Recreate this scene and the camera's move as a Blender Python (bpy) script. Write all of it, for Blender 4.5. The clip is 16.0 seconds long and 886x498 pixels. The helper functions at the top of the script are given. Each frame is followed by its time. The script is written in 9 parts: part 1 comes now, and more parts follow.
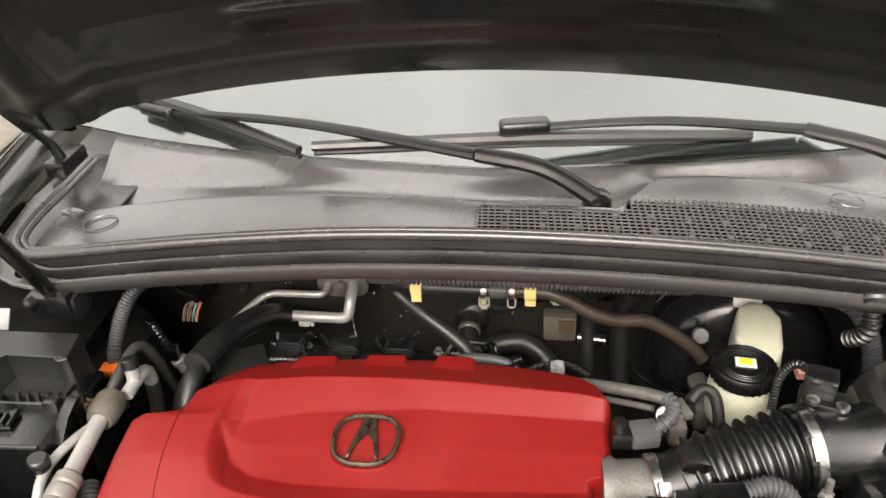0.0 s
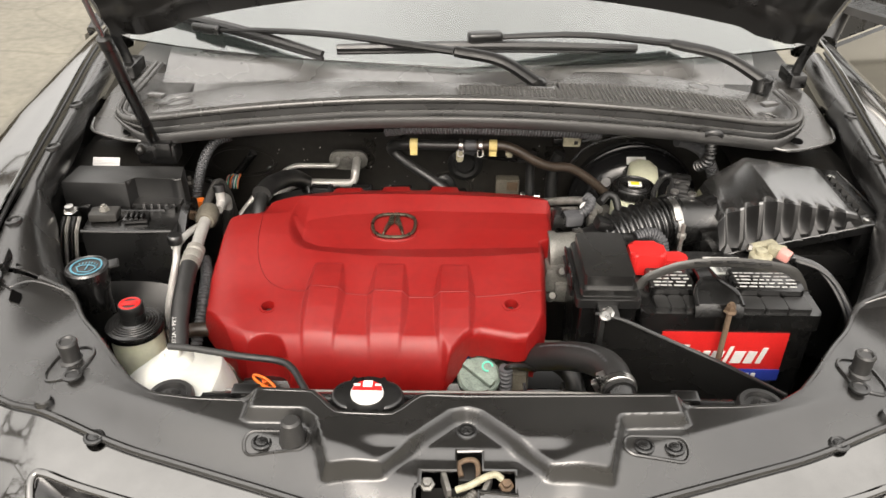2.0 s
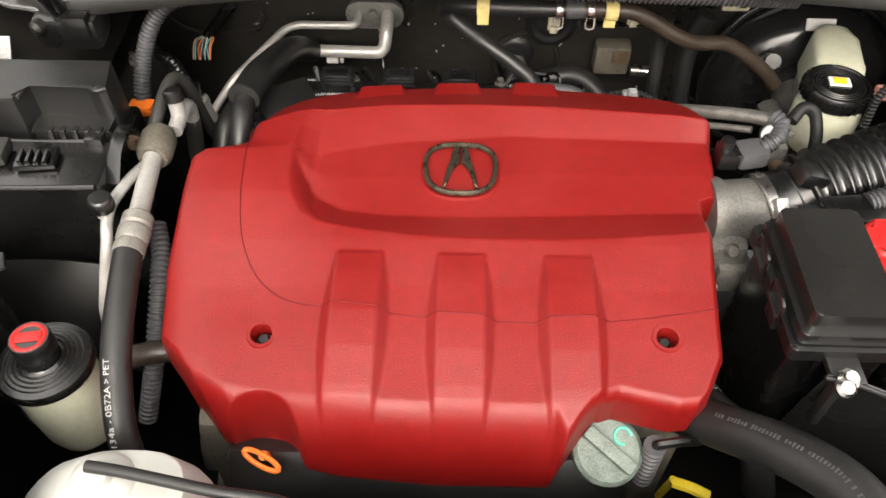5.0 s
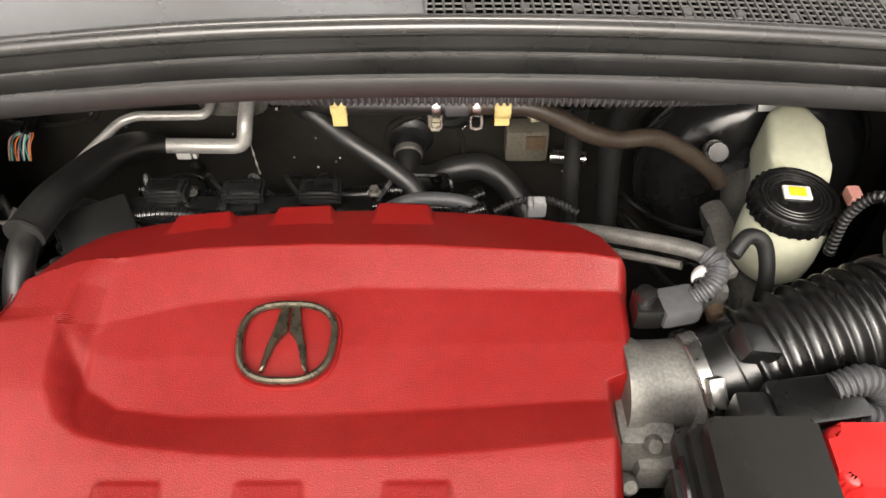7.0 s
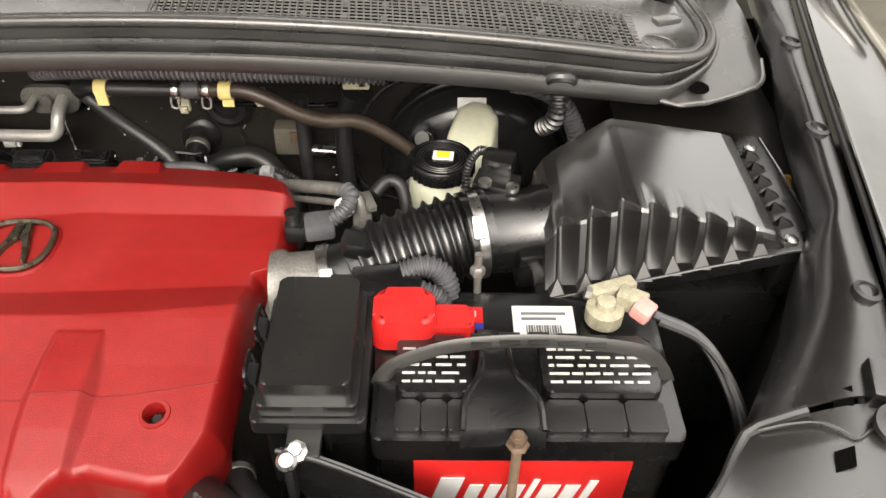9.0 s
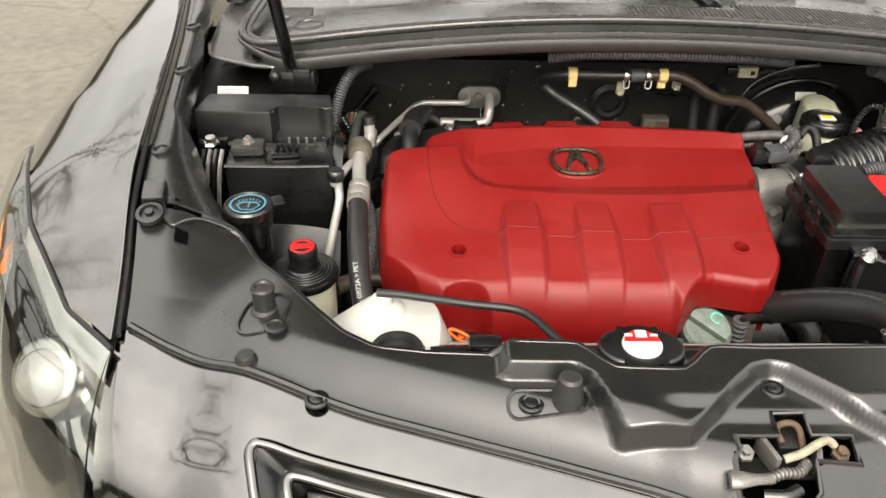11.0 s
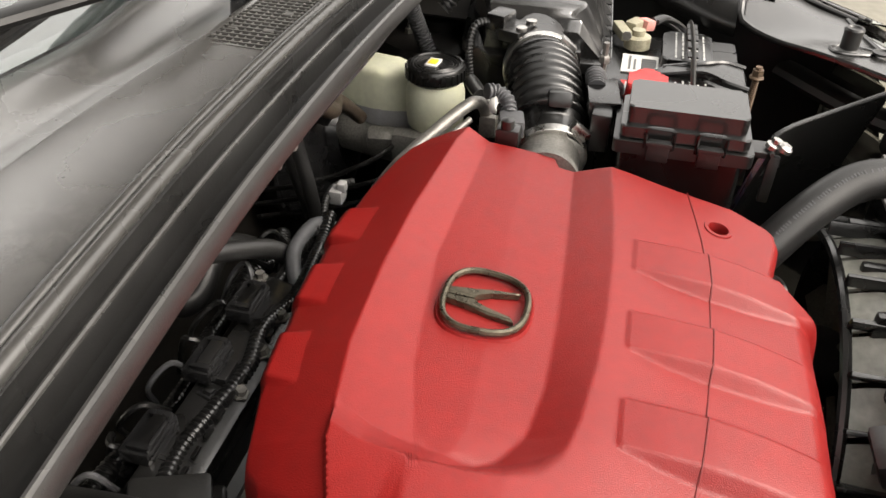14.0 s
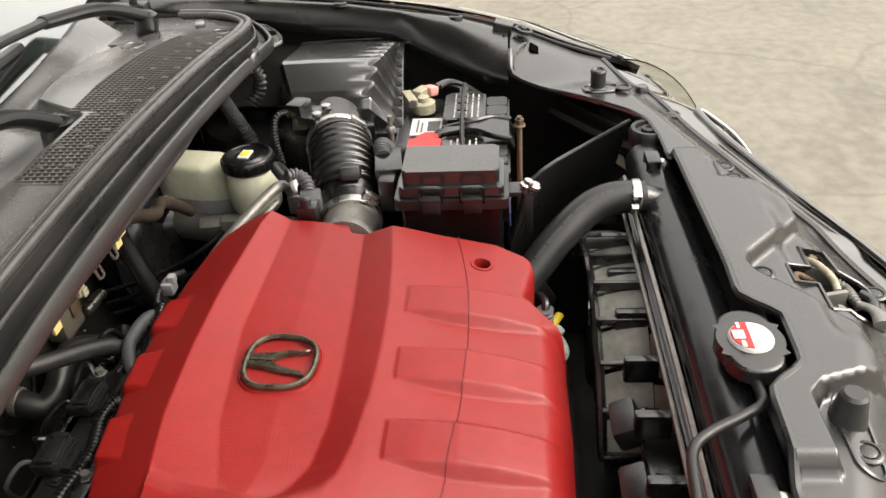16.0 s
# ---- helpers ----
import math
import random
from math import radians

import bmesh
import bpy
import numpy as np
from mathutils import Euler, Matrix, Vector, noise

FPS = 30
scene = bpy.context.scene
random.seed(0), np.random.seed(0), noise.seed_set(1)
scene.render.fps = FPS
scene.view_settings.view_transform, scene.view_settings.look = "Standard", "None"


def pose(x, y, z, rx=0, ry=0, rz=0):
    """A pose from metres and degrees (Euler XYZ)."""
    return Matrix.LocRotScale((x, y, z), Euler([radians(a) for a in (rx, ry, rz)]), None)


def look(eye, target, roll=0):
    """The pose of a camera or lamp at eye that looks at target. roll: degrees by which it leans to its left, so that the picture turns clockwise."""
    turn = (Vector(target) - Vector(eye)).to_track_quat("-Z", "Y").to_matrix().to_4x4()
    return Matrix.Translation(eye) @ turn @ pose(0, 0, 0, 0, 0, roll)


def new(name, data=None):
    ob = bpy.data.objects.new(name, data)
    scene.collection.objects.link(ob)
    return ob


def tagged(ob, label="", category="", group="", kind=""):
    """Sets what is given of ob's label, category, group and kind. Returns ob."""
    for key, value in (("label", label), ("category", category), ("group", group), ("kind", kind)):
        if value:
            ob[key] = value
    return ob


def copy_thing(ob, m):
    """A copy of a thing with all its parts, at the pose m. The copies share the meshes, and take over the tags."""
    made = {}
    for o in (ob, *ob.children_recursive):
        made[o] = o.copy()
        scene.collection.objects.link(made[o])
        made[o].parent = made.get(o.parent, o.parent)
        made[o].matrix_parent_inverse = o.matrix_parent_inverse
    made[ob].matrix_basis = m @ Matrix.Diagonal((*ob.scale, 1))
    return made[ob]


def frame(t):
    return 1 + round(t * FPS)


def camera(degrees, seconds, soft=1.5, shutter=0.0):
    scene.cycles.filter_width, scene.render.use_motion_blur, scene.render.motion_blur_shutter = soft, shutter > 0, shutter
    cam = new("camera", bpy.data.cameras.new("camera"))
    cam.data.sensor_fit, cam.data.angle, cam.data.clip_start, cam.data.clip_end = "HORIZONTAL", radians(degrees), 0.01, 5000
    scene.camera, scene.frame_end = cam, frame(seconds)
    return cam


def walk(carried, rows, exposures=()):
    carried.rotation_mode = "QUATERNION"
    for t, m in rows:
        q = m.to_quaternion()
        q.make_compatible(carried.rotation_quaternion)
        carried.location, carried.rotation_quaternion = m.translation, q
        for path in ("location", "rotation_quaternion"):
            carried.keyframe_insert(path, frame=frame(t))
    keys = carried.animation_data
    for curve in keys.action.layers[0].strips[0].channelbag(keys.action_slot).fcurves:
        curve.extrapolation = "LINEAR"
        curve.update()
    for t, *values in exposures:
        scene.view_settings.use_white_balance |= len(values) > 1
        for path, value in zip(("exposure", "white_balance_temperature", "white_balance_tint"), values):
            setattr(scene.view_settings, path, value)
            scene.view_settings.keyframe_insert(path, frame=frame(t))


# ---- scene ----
cam = camera(59.2, 16.0)
PATH = [
    (0, (0.082, -0.244, 1.632), (-0.177, 1.412, 0.542), -3.2),
    (0.5, (-0.001, -0.293, 1.589), (-0.207, 1.342, 0.456), -1.6),
    (1, (-0.044, -0.368, 1.591), (-0.16, 1.257, 0.43), -0.7),
    (1.5, (-0.018, -0.589, 1.607), (-0.068, 1.059, 0.475), 0.7),
    (2, (-0.027, -0.817, 1.662), (-0.037, 0.868, 0.585), 0.7),
    (2.5, (-0.064, -0.958, 1.699), (-0.033, 0.764, 0.682), 1.0),
    (3, (-0.078, -0.995, 1.705), (-0.024, 0.742, 0.715), 1.6),
    (3.2, (-0.069, -0.964, 1.699), (-0.012, 0.768, 0.701), 1.9),
    (5.3, (-0.135, -0.135, 1.508), (-0.166, 1.124, -0.046), 0.3),
    (5.5, (-0.129, -0.08, 1.492), (-0.163, 1.174, -0.065), 0.0),
    (6, (-0.121, 0.016, 1.466), (-0.157, 1.274, -0.087), -0.2),
    (6.5, (-0.111, 0.034, 1.458), (-0.143, 1.3, -0.09), -0.6),
    (7, (0.009, 0.027, 1.471), (-0.002, 1.341, -0.037), -0.5),
    (7.5, (0.24, 0.013, 1.476), (0.284, 1.4, 0.036), 1.2),
    (8, (0.338, -0.001, 1.484), (0.397, 1.414, 0.072), 1.4),
    (8.2, (0.348, -0.02, 1.486), (0.409, 1.406, 0.085), 1.5),
    (10.3, (0.041, -0.692, 1.565), (-0.025, 0.904, 0.36), 0.3),
    (10.5, (-0.079, -0.718, 1.551), (-0.15, 0.903, 0.382), 0.3),
    (11, (-0.351, -0.701, 1.518), (-0.321, 0.947, 0.385), 1.3),
    (11.5, (-0.592, -0.511, 1.488), (-0.285, 1.078, 0.313), -0.3),
    (12, (-0.816, -0.295, 1.468), (-0.073, 1.089, 0.229), -2.9),
    (12.5, (-0.934, -0.081, 1.469), (0.156, 0.995, 0.183), -4.2),
    (13, (-0.866, 0.125, 1.419), (0.417, 0.93, 0.113), -3.8),
    (13.5, (-0.74, 0.263, 1.391), (0.722, 0.764, 0.121), -0.7),
    (14, (-0.627, 0.311, 1.373), (0.935, 0.675, 0.179), 1.5),
    (14.5, (-0.531, 0.325, 1.385), (1.106, 0.654, 0.284), 2.9),
    (15, (-0.459, 0.296, 1.406), (1.229, 0.591, 0.376), 1.8),
    (15.5, (-0.474, 0.201, 1.437), (1.212, 0.425, 0.385), -1.7),
    (16, (-0.714, 0.15, 1.478), (0.935, 0.324, 0.359), -4.3),
]
EXPOSURE = [(0, 0.63), (2.0, 0.53), (3.2, 0.47), (5.3, 0.65), (6.5, 0.67), (8.0, 0.75), (10.3, 0.65), (11.2, 0.43), (11.8, 0.45), (12.5, 0.61), (14.5, 0.65), (16, 0.61)]
walk(cam, [(t, look(eye, target, roll)) for t, eye, target, roll in PATH], EXPOSURE)


# ---------------------------------------------------------------- light
world = bpy.data.worlds.new("overcast_sky")
world.use_nodes = True
scene.world = world
wn, wl = world.node_tree.nodes, world.node_tree.links
wn.clear()
sky = wn.new("ShaderNodeTexSky")
sky.sky_type = "NISHITA"
sky.sun_disc = False
sky.sun_elevation = radians(41)
sky.sun_rotation = radians(184)
sky.air_density, sky.dust_density, sky.ozone_density = 1.0, 6.0, 1.0
veil = wn.new("ShaderNodeHueSaturation")
veil.inputs["Saturation"].default_value = 0.22
cloud_pos = wn.new("ShaderNodeTexCoord")
cloud = wn.new("ShaderNodeTexNoise")
cloud.inputs["Scale"].default_value, cloud.inputs["Detail"].default_value = 2.2, 5.0
cloud_ramp = wn.new("ShaderNodeMapRange")
cloud_ramp.inputs["From Min"].default_value, cloud_ramp.inputs["From Max"].default_value = 0.3, 0.7
cloud_ramp.inputs["To Min"].default_value, cloud_ramp.inputs["To Max"].default_value = 1.5, 2.1
cloud_mix = wn.new("ShaderNodeVectorMath")
cloud_mix.operation = "SCALE"
back = wn.new("ShaderNodeBackground")
back.inputs["Strength"].default_value = 0.15
wout = wn.new("ShaderNodeOutputWorld")
wl.new(sky.outputs[0], veil.inputs["Color"])
wl.new(cloud_pos.outputs["Generated"], cloud.inputs["Vector"])
wl.new(cloud.outputs["Fac"], cloud_ramp.inputs["Value"])
# the cloud layer evens the sky out
deck = wn.new("ShaderNodeMix")
deck.data_type = "RGBA"
deck.inputs["Factor"].default_value = 0.58
deck.inputs["B"].default_value = (6.5, 6.6, 6.6, 1)
wl.new(veil.outputs[0], deck.inputs["A"])
wl.new(deck.outputs["Result"], cloud_mix.inputs[0])
# an overcast sky is brightest overhead
height = wn.new("ShaderNodeSeparateXYZ")
wl.new(cloud_pos.outputs["Generated"], height.inputs[0])
rise = wn.new("ShaderNodeMapRange")
rise.inputs["To Min"].default_value, rise.inputs["To Max"].default_value = 0.5, 1.5
wl.new(height.outputs["Z"], rise.inputs["Value"])
both = wn.new("ShaderNodeMath")
both.operation = "MULTIPLY"
wl.new(cloud_ramp.outputs[0], both.inputs[0])
wl.new(rise.outputs[0], both.inputs[1])
wl.new(both.outputs[0], cloud_mix.inputs["Scale"])
wl.new(cloud_mix.outputs[0], back.inputs["Color"])
wl.new(back.outputs[0], wout.inputs["Surface"])

sun_data = bpy.data.lights.new("sun", "SUN")
sun_data.energy, sun_data.angle, sun_data.color = 1.5, radians(42), (1.0, 0.96, 0.9)
sun = new("sun", sun_data)
sun.matrix_world = look((-0.3, -3.75, 3.2), (0, 0, 0))
scene.view_settings.use_white_balance = True
scene.view_settings.white_balance_temperature = 7100
scene.view_settings.white_balance_tint = 12


# ---------------------------------------------------------------- materials
def mat(name, color, rough=0.5, metal=0.0, vary=0.15, scale=30.0, bump=0.0, bump_scale=300.0, coat=0.0,
        rough_vary=0.1, spec=0.5, coat_rough=0.04, coat_ior=1.5, dust=0.0, dust_color=(0.35, 0.32, 0.27), through_light=0.0):
    """A surface with colour and gloss that vary at a coarse and a fine scale, fine relief and settled dust."""
    m = bpy.data.materials.new(name)
    m.use_nodes = True
    n, l = m.node_tree.nodes, m.node_tree.links
    b = n["Principled BSDF"]
    b.inputs["Metallic"].default_value = metal
    b.inputs["Specular IOR Level"].default_value = spec
    b.inputs["Coat Weight"].default_value = coat
    b.inputs["Coat Roughness"].default_value = coat_rough
    b.inputs["Coat IOR"].default_value = coat_ior
    pos = n.new("ShaderNodeTexCoord")
    big = n.new("ShaderNodeTexNoise")
    big.inputs["Scale"].default_value, big.inputs["Detail"].default_value = scale, 6.0
    l.new(pos.outputs["Object"], big.inputs["Vector"])
    small = n.new("ShaderNodeTexNoise")
    small.inputs["Scale"].default_value, small.inputs["Detail"].default_value = scale * 9, 3.0
    l.new(pos.outputs["Object"], small.inputs["Vector"])
    add = n.new("ShaderNodeMath")
    add.operation = "ADD"
    l.new(big.outputs["Fac"], add.inputs[0])
    l.new(small.outputs["Fac"], add.inputs[1])
    val = n.new("ShaderNodeMapRange")
    val.inputs["From Min"].default_value, val.inputs["From Max"].default_value = 0.65, 1.35
    val.inputs["To Min"].default_value, val.inputs["To Max"].default_value = 1 - vary, 1 + vary
    l.new(add.outputs[0], val.inputs["Value"])
    base = n.new("ShaderNodeVectorMath")
    base.operation = "SCALE"
    base.inputs[0].default_value = color
    l.new(val.outputs[0], base.inputs["Scale"])
    out = base.outputs[0]
    if dust:
        up = n.new("ShaderNodeNewGeometry")
        sep = n.new("ShaderNodeSeparateXYZ")
        l.new(up.outputs["Normal"], sep.inputs[0])
        am = n.new("ShaderNodeMapRange")
        am.inputs["From Min"].default_value, am.inputs["From Max"].default_value = 0.1, 1.0
        am.inputs["To Max"].default_value = dust
        l.new(sep.outputs["Z"], am.inputs["Value"])
        dm = n.new("ShaderNodeMath")
        dm.operation = "MULTIPLY"
        l.new(am.outputs[0], dm.inputs[0])
        l.new(big.outputs["Fac"], dm.inputs[1])
        mix = n.new("ShaderNodeMix")
        mix.data_type = "RGBA"
        l.new(dm.outputs[0], mix.inputs["Factor"])
        l.new(out, mix.inputs["A"])
        mix.inputs["B"].default_value = (*dust_color, 1)
        out = mix.outputs["Result"]
    l.new(out, b.inputs["Base Color"])
    rr = n.new("ShaderNodeMapRange")
    rr.inputs["From Min"].default_value, rr.inputs["From Max"].default_value = 0.3, 0.7
    rr.inputs["To Min"].default_value = max(0.0, rough - rough_vary)
    rr.inputs["To Max"].default_value = min(1.0, rough + rough_vary)
    l.new(big.outputs["Fac"], rr.inputs["Value"])
    l.new(rr.outputs[0], b.inputs["Roughness"])
    if bump:
        grain = n.new("ShaderNodeTexNoise")
        grain.inputs["Scale"].default_value, grain.inputs["Detail"].default_value = bump_scale, 2.0
        l.new(pos.outputs["Object"], grain.inputs["Vector"])
        bn = n.new("ShaderNodeBump")
        bn.inputs["Strength"].default_value, bn.inputs["Distance"].default_value = bump, 0.001
        l.new(grain.outputs["Fac"], bn.inputs["Height"])
        l.new(bn.outputs[0], b.inputs["Normal"])
    if through_light:
        b.inputs["Subsurface Weight"].default_value = through_light
        b.inputs["Subsurface Radius"].default_value = (0.02, 0.02, 0.015)
        b.inputs["Subsurface Scale"].default_value = 0.5
    return m


RED = mat("red_moulded_plastic", (0.2, 0.0048, 0.0044), 0.42, vary=0.12, scale=9, bump=0.4, bump_scale=950, spec=0.47, rough_vary=0.07, dust=0.025, dust_color=(0.5, 0.3, 0.26))
RED_DARK = mat("red_plastic_line", (0.14, 0.006, 0.006), 0.45)
EMBLEM = mat("worn_dark_chrome", (0.11, 0.096, 0.07), 0.3, metal=0.8, vary=0.5, scale=90, bump=0.3)
TRIM = mat("grey_black_trim_plastic", (0.01, 0.0098, 0.0095), 0.25, vary=0.25, scale=6, bump=0.15, bump_scale=900, dust=0.03, dust_color=(0.17, 0.155, 0.135), spec=0.9, coat=0.3, coat_rough=0.24, coat_ior=1.7)
COWL = mat("weathered_cowl_plastic", (0.06, 0.0588, 0.0568), 0.24, vary=0.2, scale=5, bump=0.12, bump_scale=900, coat=0.7, coat_rough=0.22, coat_ior=1.75, dust=0.08, dust_color=(0.3, 0.292, 0.28), spec=1.0)
BLACK = mat("black_plastic", (0.0045, 0.0045, 0.0045), 0.27, vary=0.35, scale=14, bump=0.15, dust=0.02, dust_color=(0.12, 0.11, 0.1), spec=0.9)
MATT = mat("matt_black_plastic", (0.007, 0.007, 0.007), 0.38, vary=0.3, scale=14, bump=0.2, dust=0.03, dust_color=(0.16, 0.15, 0.13), spec=0.9)
BAY = mat("black_painted_steel", (0.009, 0.0086, 0.008), 0.42, vary=0.5, scale=5, bump=0.2, bump_scale=120, dust=0.06, dust_color=(0.12, 0.1, 0.08))
RUBBER = mat("black_rubber", (0.012, 0.012, 0.012), 0.42, vary=0.3, scale=25, bump=0.25, bump_scale=500, dust=0.04, dust_color=(0.14, 0.13, 0.12))
CONDUIT = mat("grey_corrugated_conduit", (0.06, 0.061, 0.065), 0.5, vary=0.2, scale=20)
OLD_HOSE = mat("brown_stained_hose", (0.035, 0.025, 0.018), 0.42, vary=0.5, scale=30, bump=0.3)
ALU = mat("brushed_aluminium", (0.44, 0.43, 0.41), 0.4, metal=0.4, vary=0.15, scale=30, bump=0.1)
CAST = mat("cast_aluminium", (0.2, 0.195, 0.18), 0.5, metal=0.6, vary=0.35, scale=35, bump=0.6, bump_scale=250)
STEEL = mat("bright_steel", (0.5, 0.49, 0.47), 0.3, metal=1.0, vary=0.15, scale=60)
DULL_STEEL = mat("dull_zinc_steel", (0.2, 0.192, 0.178), 0.4, metal=0.55, vary=0.35, scale=60)
RUST = mat("rusty_bolt", (0.11, 0.072, 0.045), 0.7, metal=0.3, vary=0.5, scale=120, bump=0.6)
WHITE = mat("white_translucent_plastic", (0.47, 0.47, 0.44), 0.4, vary=0.08, scale=9, through_light=0.4)
CREAM = mat("yellowed_reservoir_plastic", (0.6, 0.61, 0.47), 0.38, vary=0.1, scale=12, through_light=0.3)
LABEL = mat("white_label", (0.6, 0.6, 0.58), 0.5, vary=0.06, scale=40)
GREYLABEL = mat("silver_label", (0.33, 0.33, 0.33), 0.4, metal=0.2, vary=0.15, scale=50)
INK = mat("label_ink", (0.12, 0.12, 0.12), 0.6)
BLUE = mat("pale_blue_print", (0.07, 0.22, 0.29), 0.5, vary=0.08)
REDCAP = mat("red_soft_plastic", (0.5, 0.015, 0.014), 0.42, vary=0.1, scale=30)
NAVY = mat("blue_print", (0.02, 0.04, 0.28), 0.4, vary=0.05)
YELLOW = mat("yellow_plastic", (0.75, 0.55, 0.03), 0.45, vary=0.1)
PALE_YELLOW = mat("faded_yellow_tape", (0.62, 0.5, 0.2), 0.6, vary=0.2, scale=60)
ORANGE = mat("orange_plastic", (0.85, 0.18, 0.02), 0.45, vary=0.1)
GREEN_GREY = mat("stained_green_grey_cap", (0.16, 0.2, 0.17), 0.55, vary=0.5, scale=60, bump=0.4)
MINT = mat("mint_green_print", (0.1, 0.55, 0.4), 0.6)
PAINT = mat("dark_metallic_car_paint", (0.18, 0.177, 0.171), 0.1, metal=1.0, vary=0.08, scale=4, coat=1.0, rough_vary=0.03)
CHROME = mat("reflector_chrome", (0.5, 0.5, 0.49), 0.15, metal=1.0, vary=0.05)
AMBER = mat("amber_lens", (0.85, 0.25, 0.03), 0.2, vary=0.1)
HOODLINER = mat("dark_hood_underside", (0.006, 0.0052, 0.0046), 0.75, vary=0.35, scale=6, bump=0.4, bump_scale=200, spec=0.3)
HOODSTEEL = mat("dark_painted_hood_frame", (0.006, 0.0056, 0.0052), 0.3, vary=0.2, scale=8, coat=0.3)
FOAM = mat("dusty_grey_metal", (0.1, 0.09, 0.07), 0.65, vary=0.4, scale=30, bump=0.6)
TYRE = mat("tyre_rubber", (0.02, 0.02, 0.02), 0.8, vary=0.2, scale=20, bump=0.3)
WIRE_PINK = mat("faded_pink_wire", (0.55, 0.25, 0.22), 0.5)
BEIGE = mat("corroded_pale_terminal", (0.3, 0.28, 0.2), 0.55, vary=0.4, scale=90, bump=0.5)


def glass(name, color=(1, 1, 1), rough=0.0, ior=1.5):
    m = bpy.data.materials.new(name)
    m.use_nodes = True
    b = m.node_tree.nodes["Principled BSDF"]
    b.inputs["Base Color"].default_value = (*color, 1)
    b.inputs["Roughness"].default_value = rough
    b.inputs["Transmission Weight"].default_value = 1.0
    b.inputs["IOR"].default_value = ior
    return m


WINDSCREEN = glass("tinted_windscreen_glass", (0.5, 0.55, 0.53), ior=1.6)
WINDSCREEN.node_tree.nodes["Principled BSDF"].inputs["Coat Weight"].default_value = 1.0
WINDSCREEN.node_tree.nodes["Principled BSDF"].inputs["Coat IOR"].default_value = 1.85
WINDSCREEN.node_tree.nodes["Principled BSDF"].inputs["Coat Roughness"].default_value = 0.0
DOOR_GLASS = glass("dark_tinted_side_glass", (0.1, 0.12, 0.11))
LENS = glass("clear_lamp_lens", (0.86, 0.88, 0.84), ior=1.5)
FERRULE = mat("corroded_pale_aluminium", (0.22, 0.21, 0.19), 0.5, metal=0.3, vary=0.3, scale=60, bump=0.4)
FLUTE = mat("dull_black_ribbed_plastic", (0.009, 0.0088, 0.0086), 0.4, vary=0.3, scale=20, spec=0.4)
WING = mat("faded_grey_wing_plastic", (0.035, 0.034, 0.0325), 0.27, vary=0.25, scale=7, bump=0.15, bump_scale=700, dust=0.07, dust_color=(0.25, 0.23, 0.21), spec=1.0)
GLOSS = mat("glossy_black_plastic", (0.01, 0.01, 0.0105), 0.22, vary=0.2, scale=30)
LID = mat("satin_black_lid", (0.014, 0.0138, 0.0135), 0.22, vary=0.25, scale=10, bump=0.1, bump_scale=600, coat=1.0, coat_rough=0.18, coat_ior=1.75, spec=1.0, rough_vary=0.05)
SHROUD = mat("grey_green_shroud", (0.19, 0.19, 0.165), 0.4, vary=0.3, scale=12, bump=0.2)
GREYPRINT = mat("pale_grey_print", (0.42, 0.42, 0.41), 0.5, vary=0.2, scale=80)
LIP = mat("dark_cowl_lip", (0.022, 0.0215, 0.021), 0.42, vary=0.2, scale=8, bump=0.2, bump_scale=900, spec=0.6)
# near black: the shade inside holes and wells, put into the colour
HOLE_SHADE = mat("painted_hollow_shade", (0.002, 0.002, 0.002), 0.9, spec=0.02)
STRAP = mat("worn_grey_black_strap", (0.03, 0.029, 0.027), 0.4, vary=0.2, scale=20)
FACE = mat("black_cowl_face", (0.013, 0.0128, 0.0125), 0.3, vary=0.2, scale=10, bump=0.15)
WALL = mat("dusty_black_firewall", (0.022, 0.0205, 0.018), 0.36, vary=0.35, scale=7, bump=0.3, bump_scale=140, dust=0.1, dust_color=(0.14, 0.12, 0.1), spec=0.6)
SPLASH = mat("dried_white_splash", (0.42, 0.41, 0.38), 0.7, vary=0.4, scale=200)
# dark brown for the unseen ring that the paint reflects
WOODS = mat("dark_surround_brush", (0.05, 0.044, 0.033), 0.95, vary=0.4, scale=0.4, spec=0.1)
SLAT = mat("dull_grille_plastic", (0.085, 0.0835, 0.0805), 0.5, vary=0.2, scale=12, spec=0.4)
PLUG = mat("aged_amber_rubber", (0.3, 0.14, 0.03), 0.5, vary=0.25, scale=60)
# weathered rubber of the bead, also the painted highlight on the cowl's ridges
GASKET = mat("weathered_rubber_and_ridge_glint", (0.05, 0.049, 0.047), 0.28, vary=0.2, scale=12, spec=0.8)
BARK = mat("grey_tree_bark", (0.09, 0.075, 0.06), 0.9, vary=0.3, scale=5, bump=0.6, bump_scale=40)
BARS = mat("dark_satin_metal", (0.25, 0.25, 0.25), 0.25, metal=0.9, vary=0.1, scale=10)
PRINT_RED = mat("faded_red_printing", (0.03, 0.012, 0.011), 0.5, vary=0.4, scale=200)


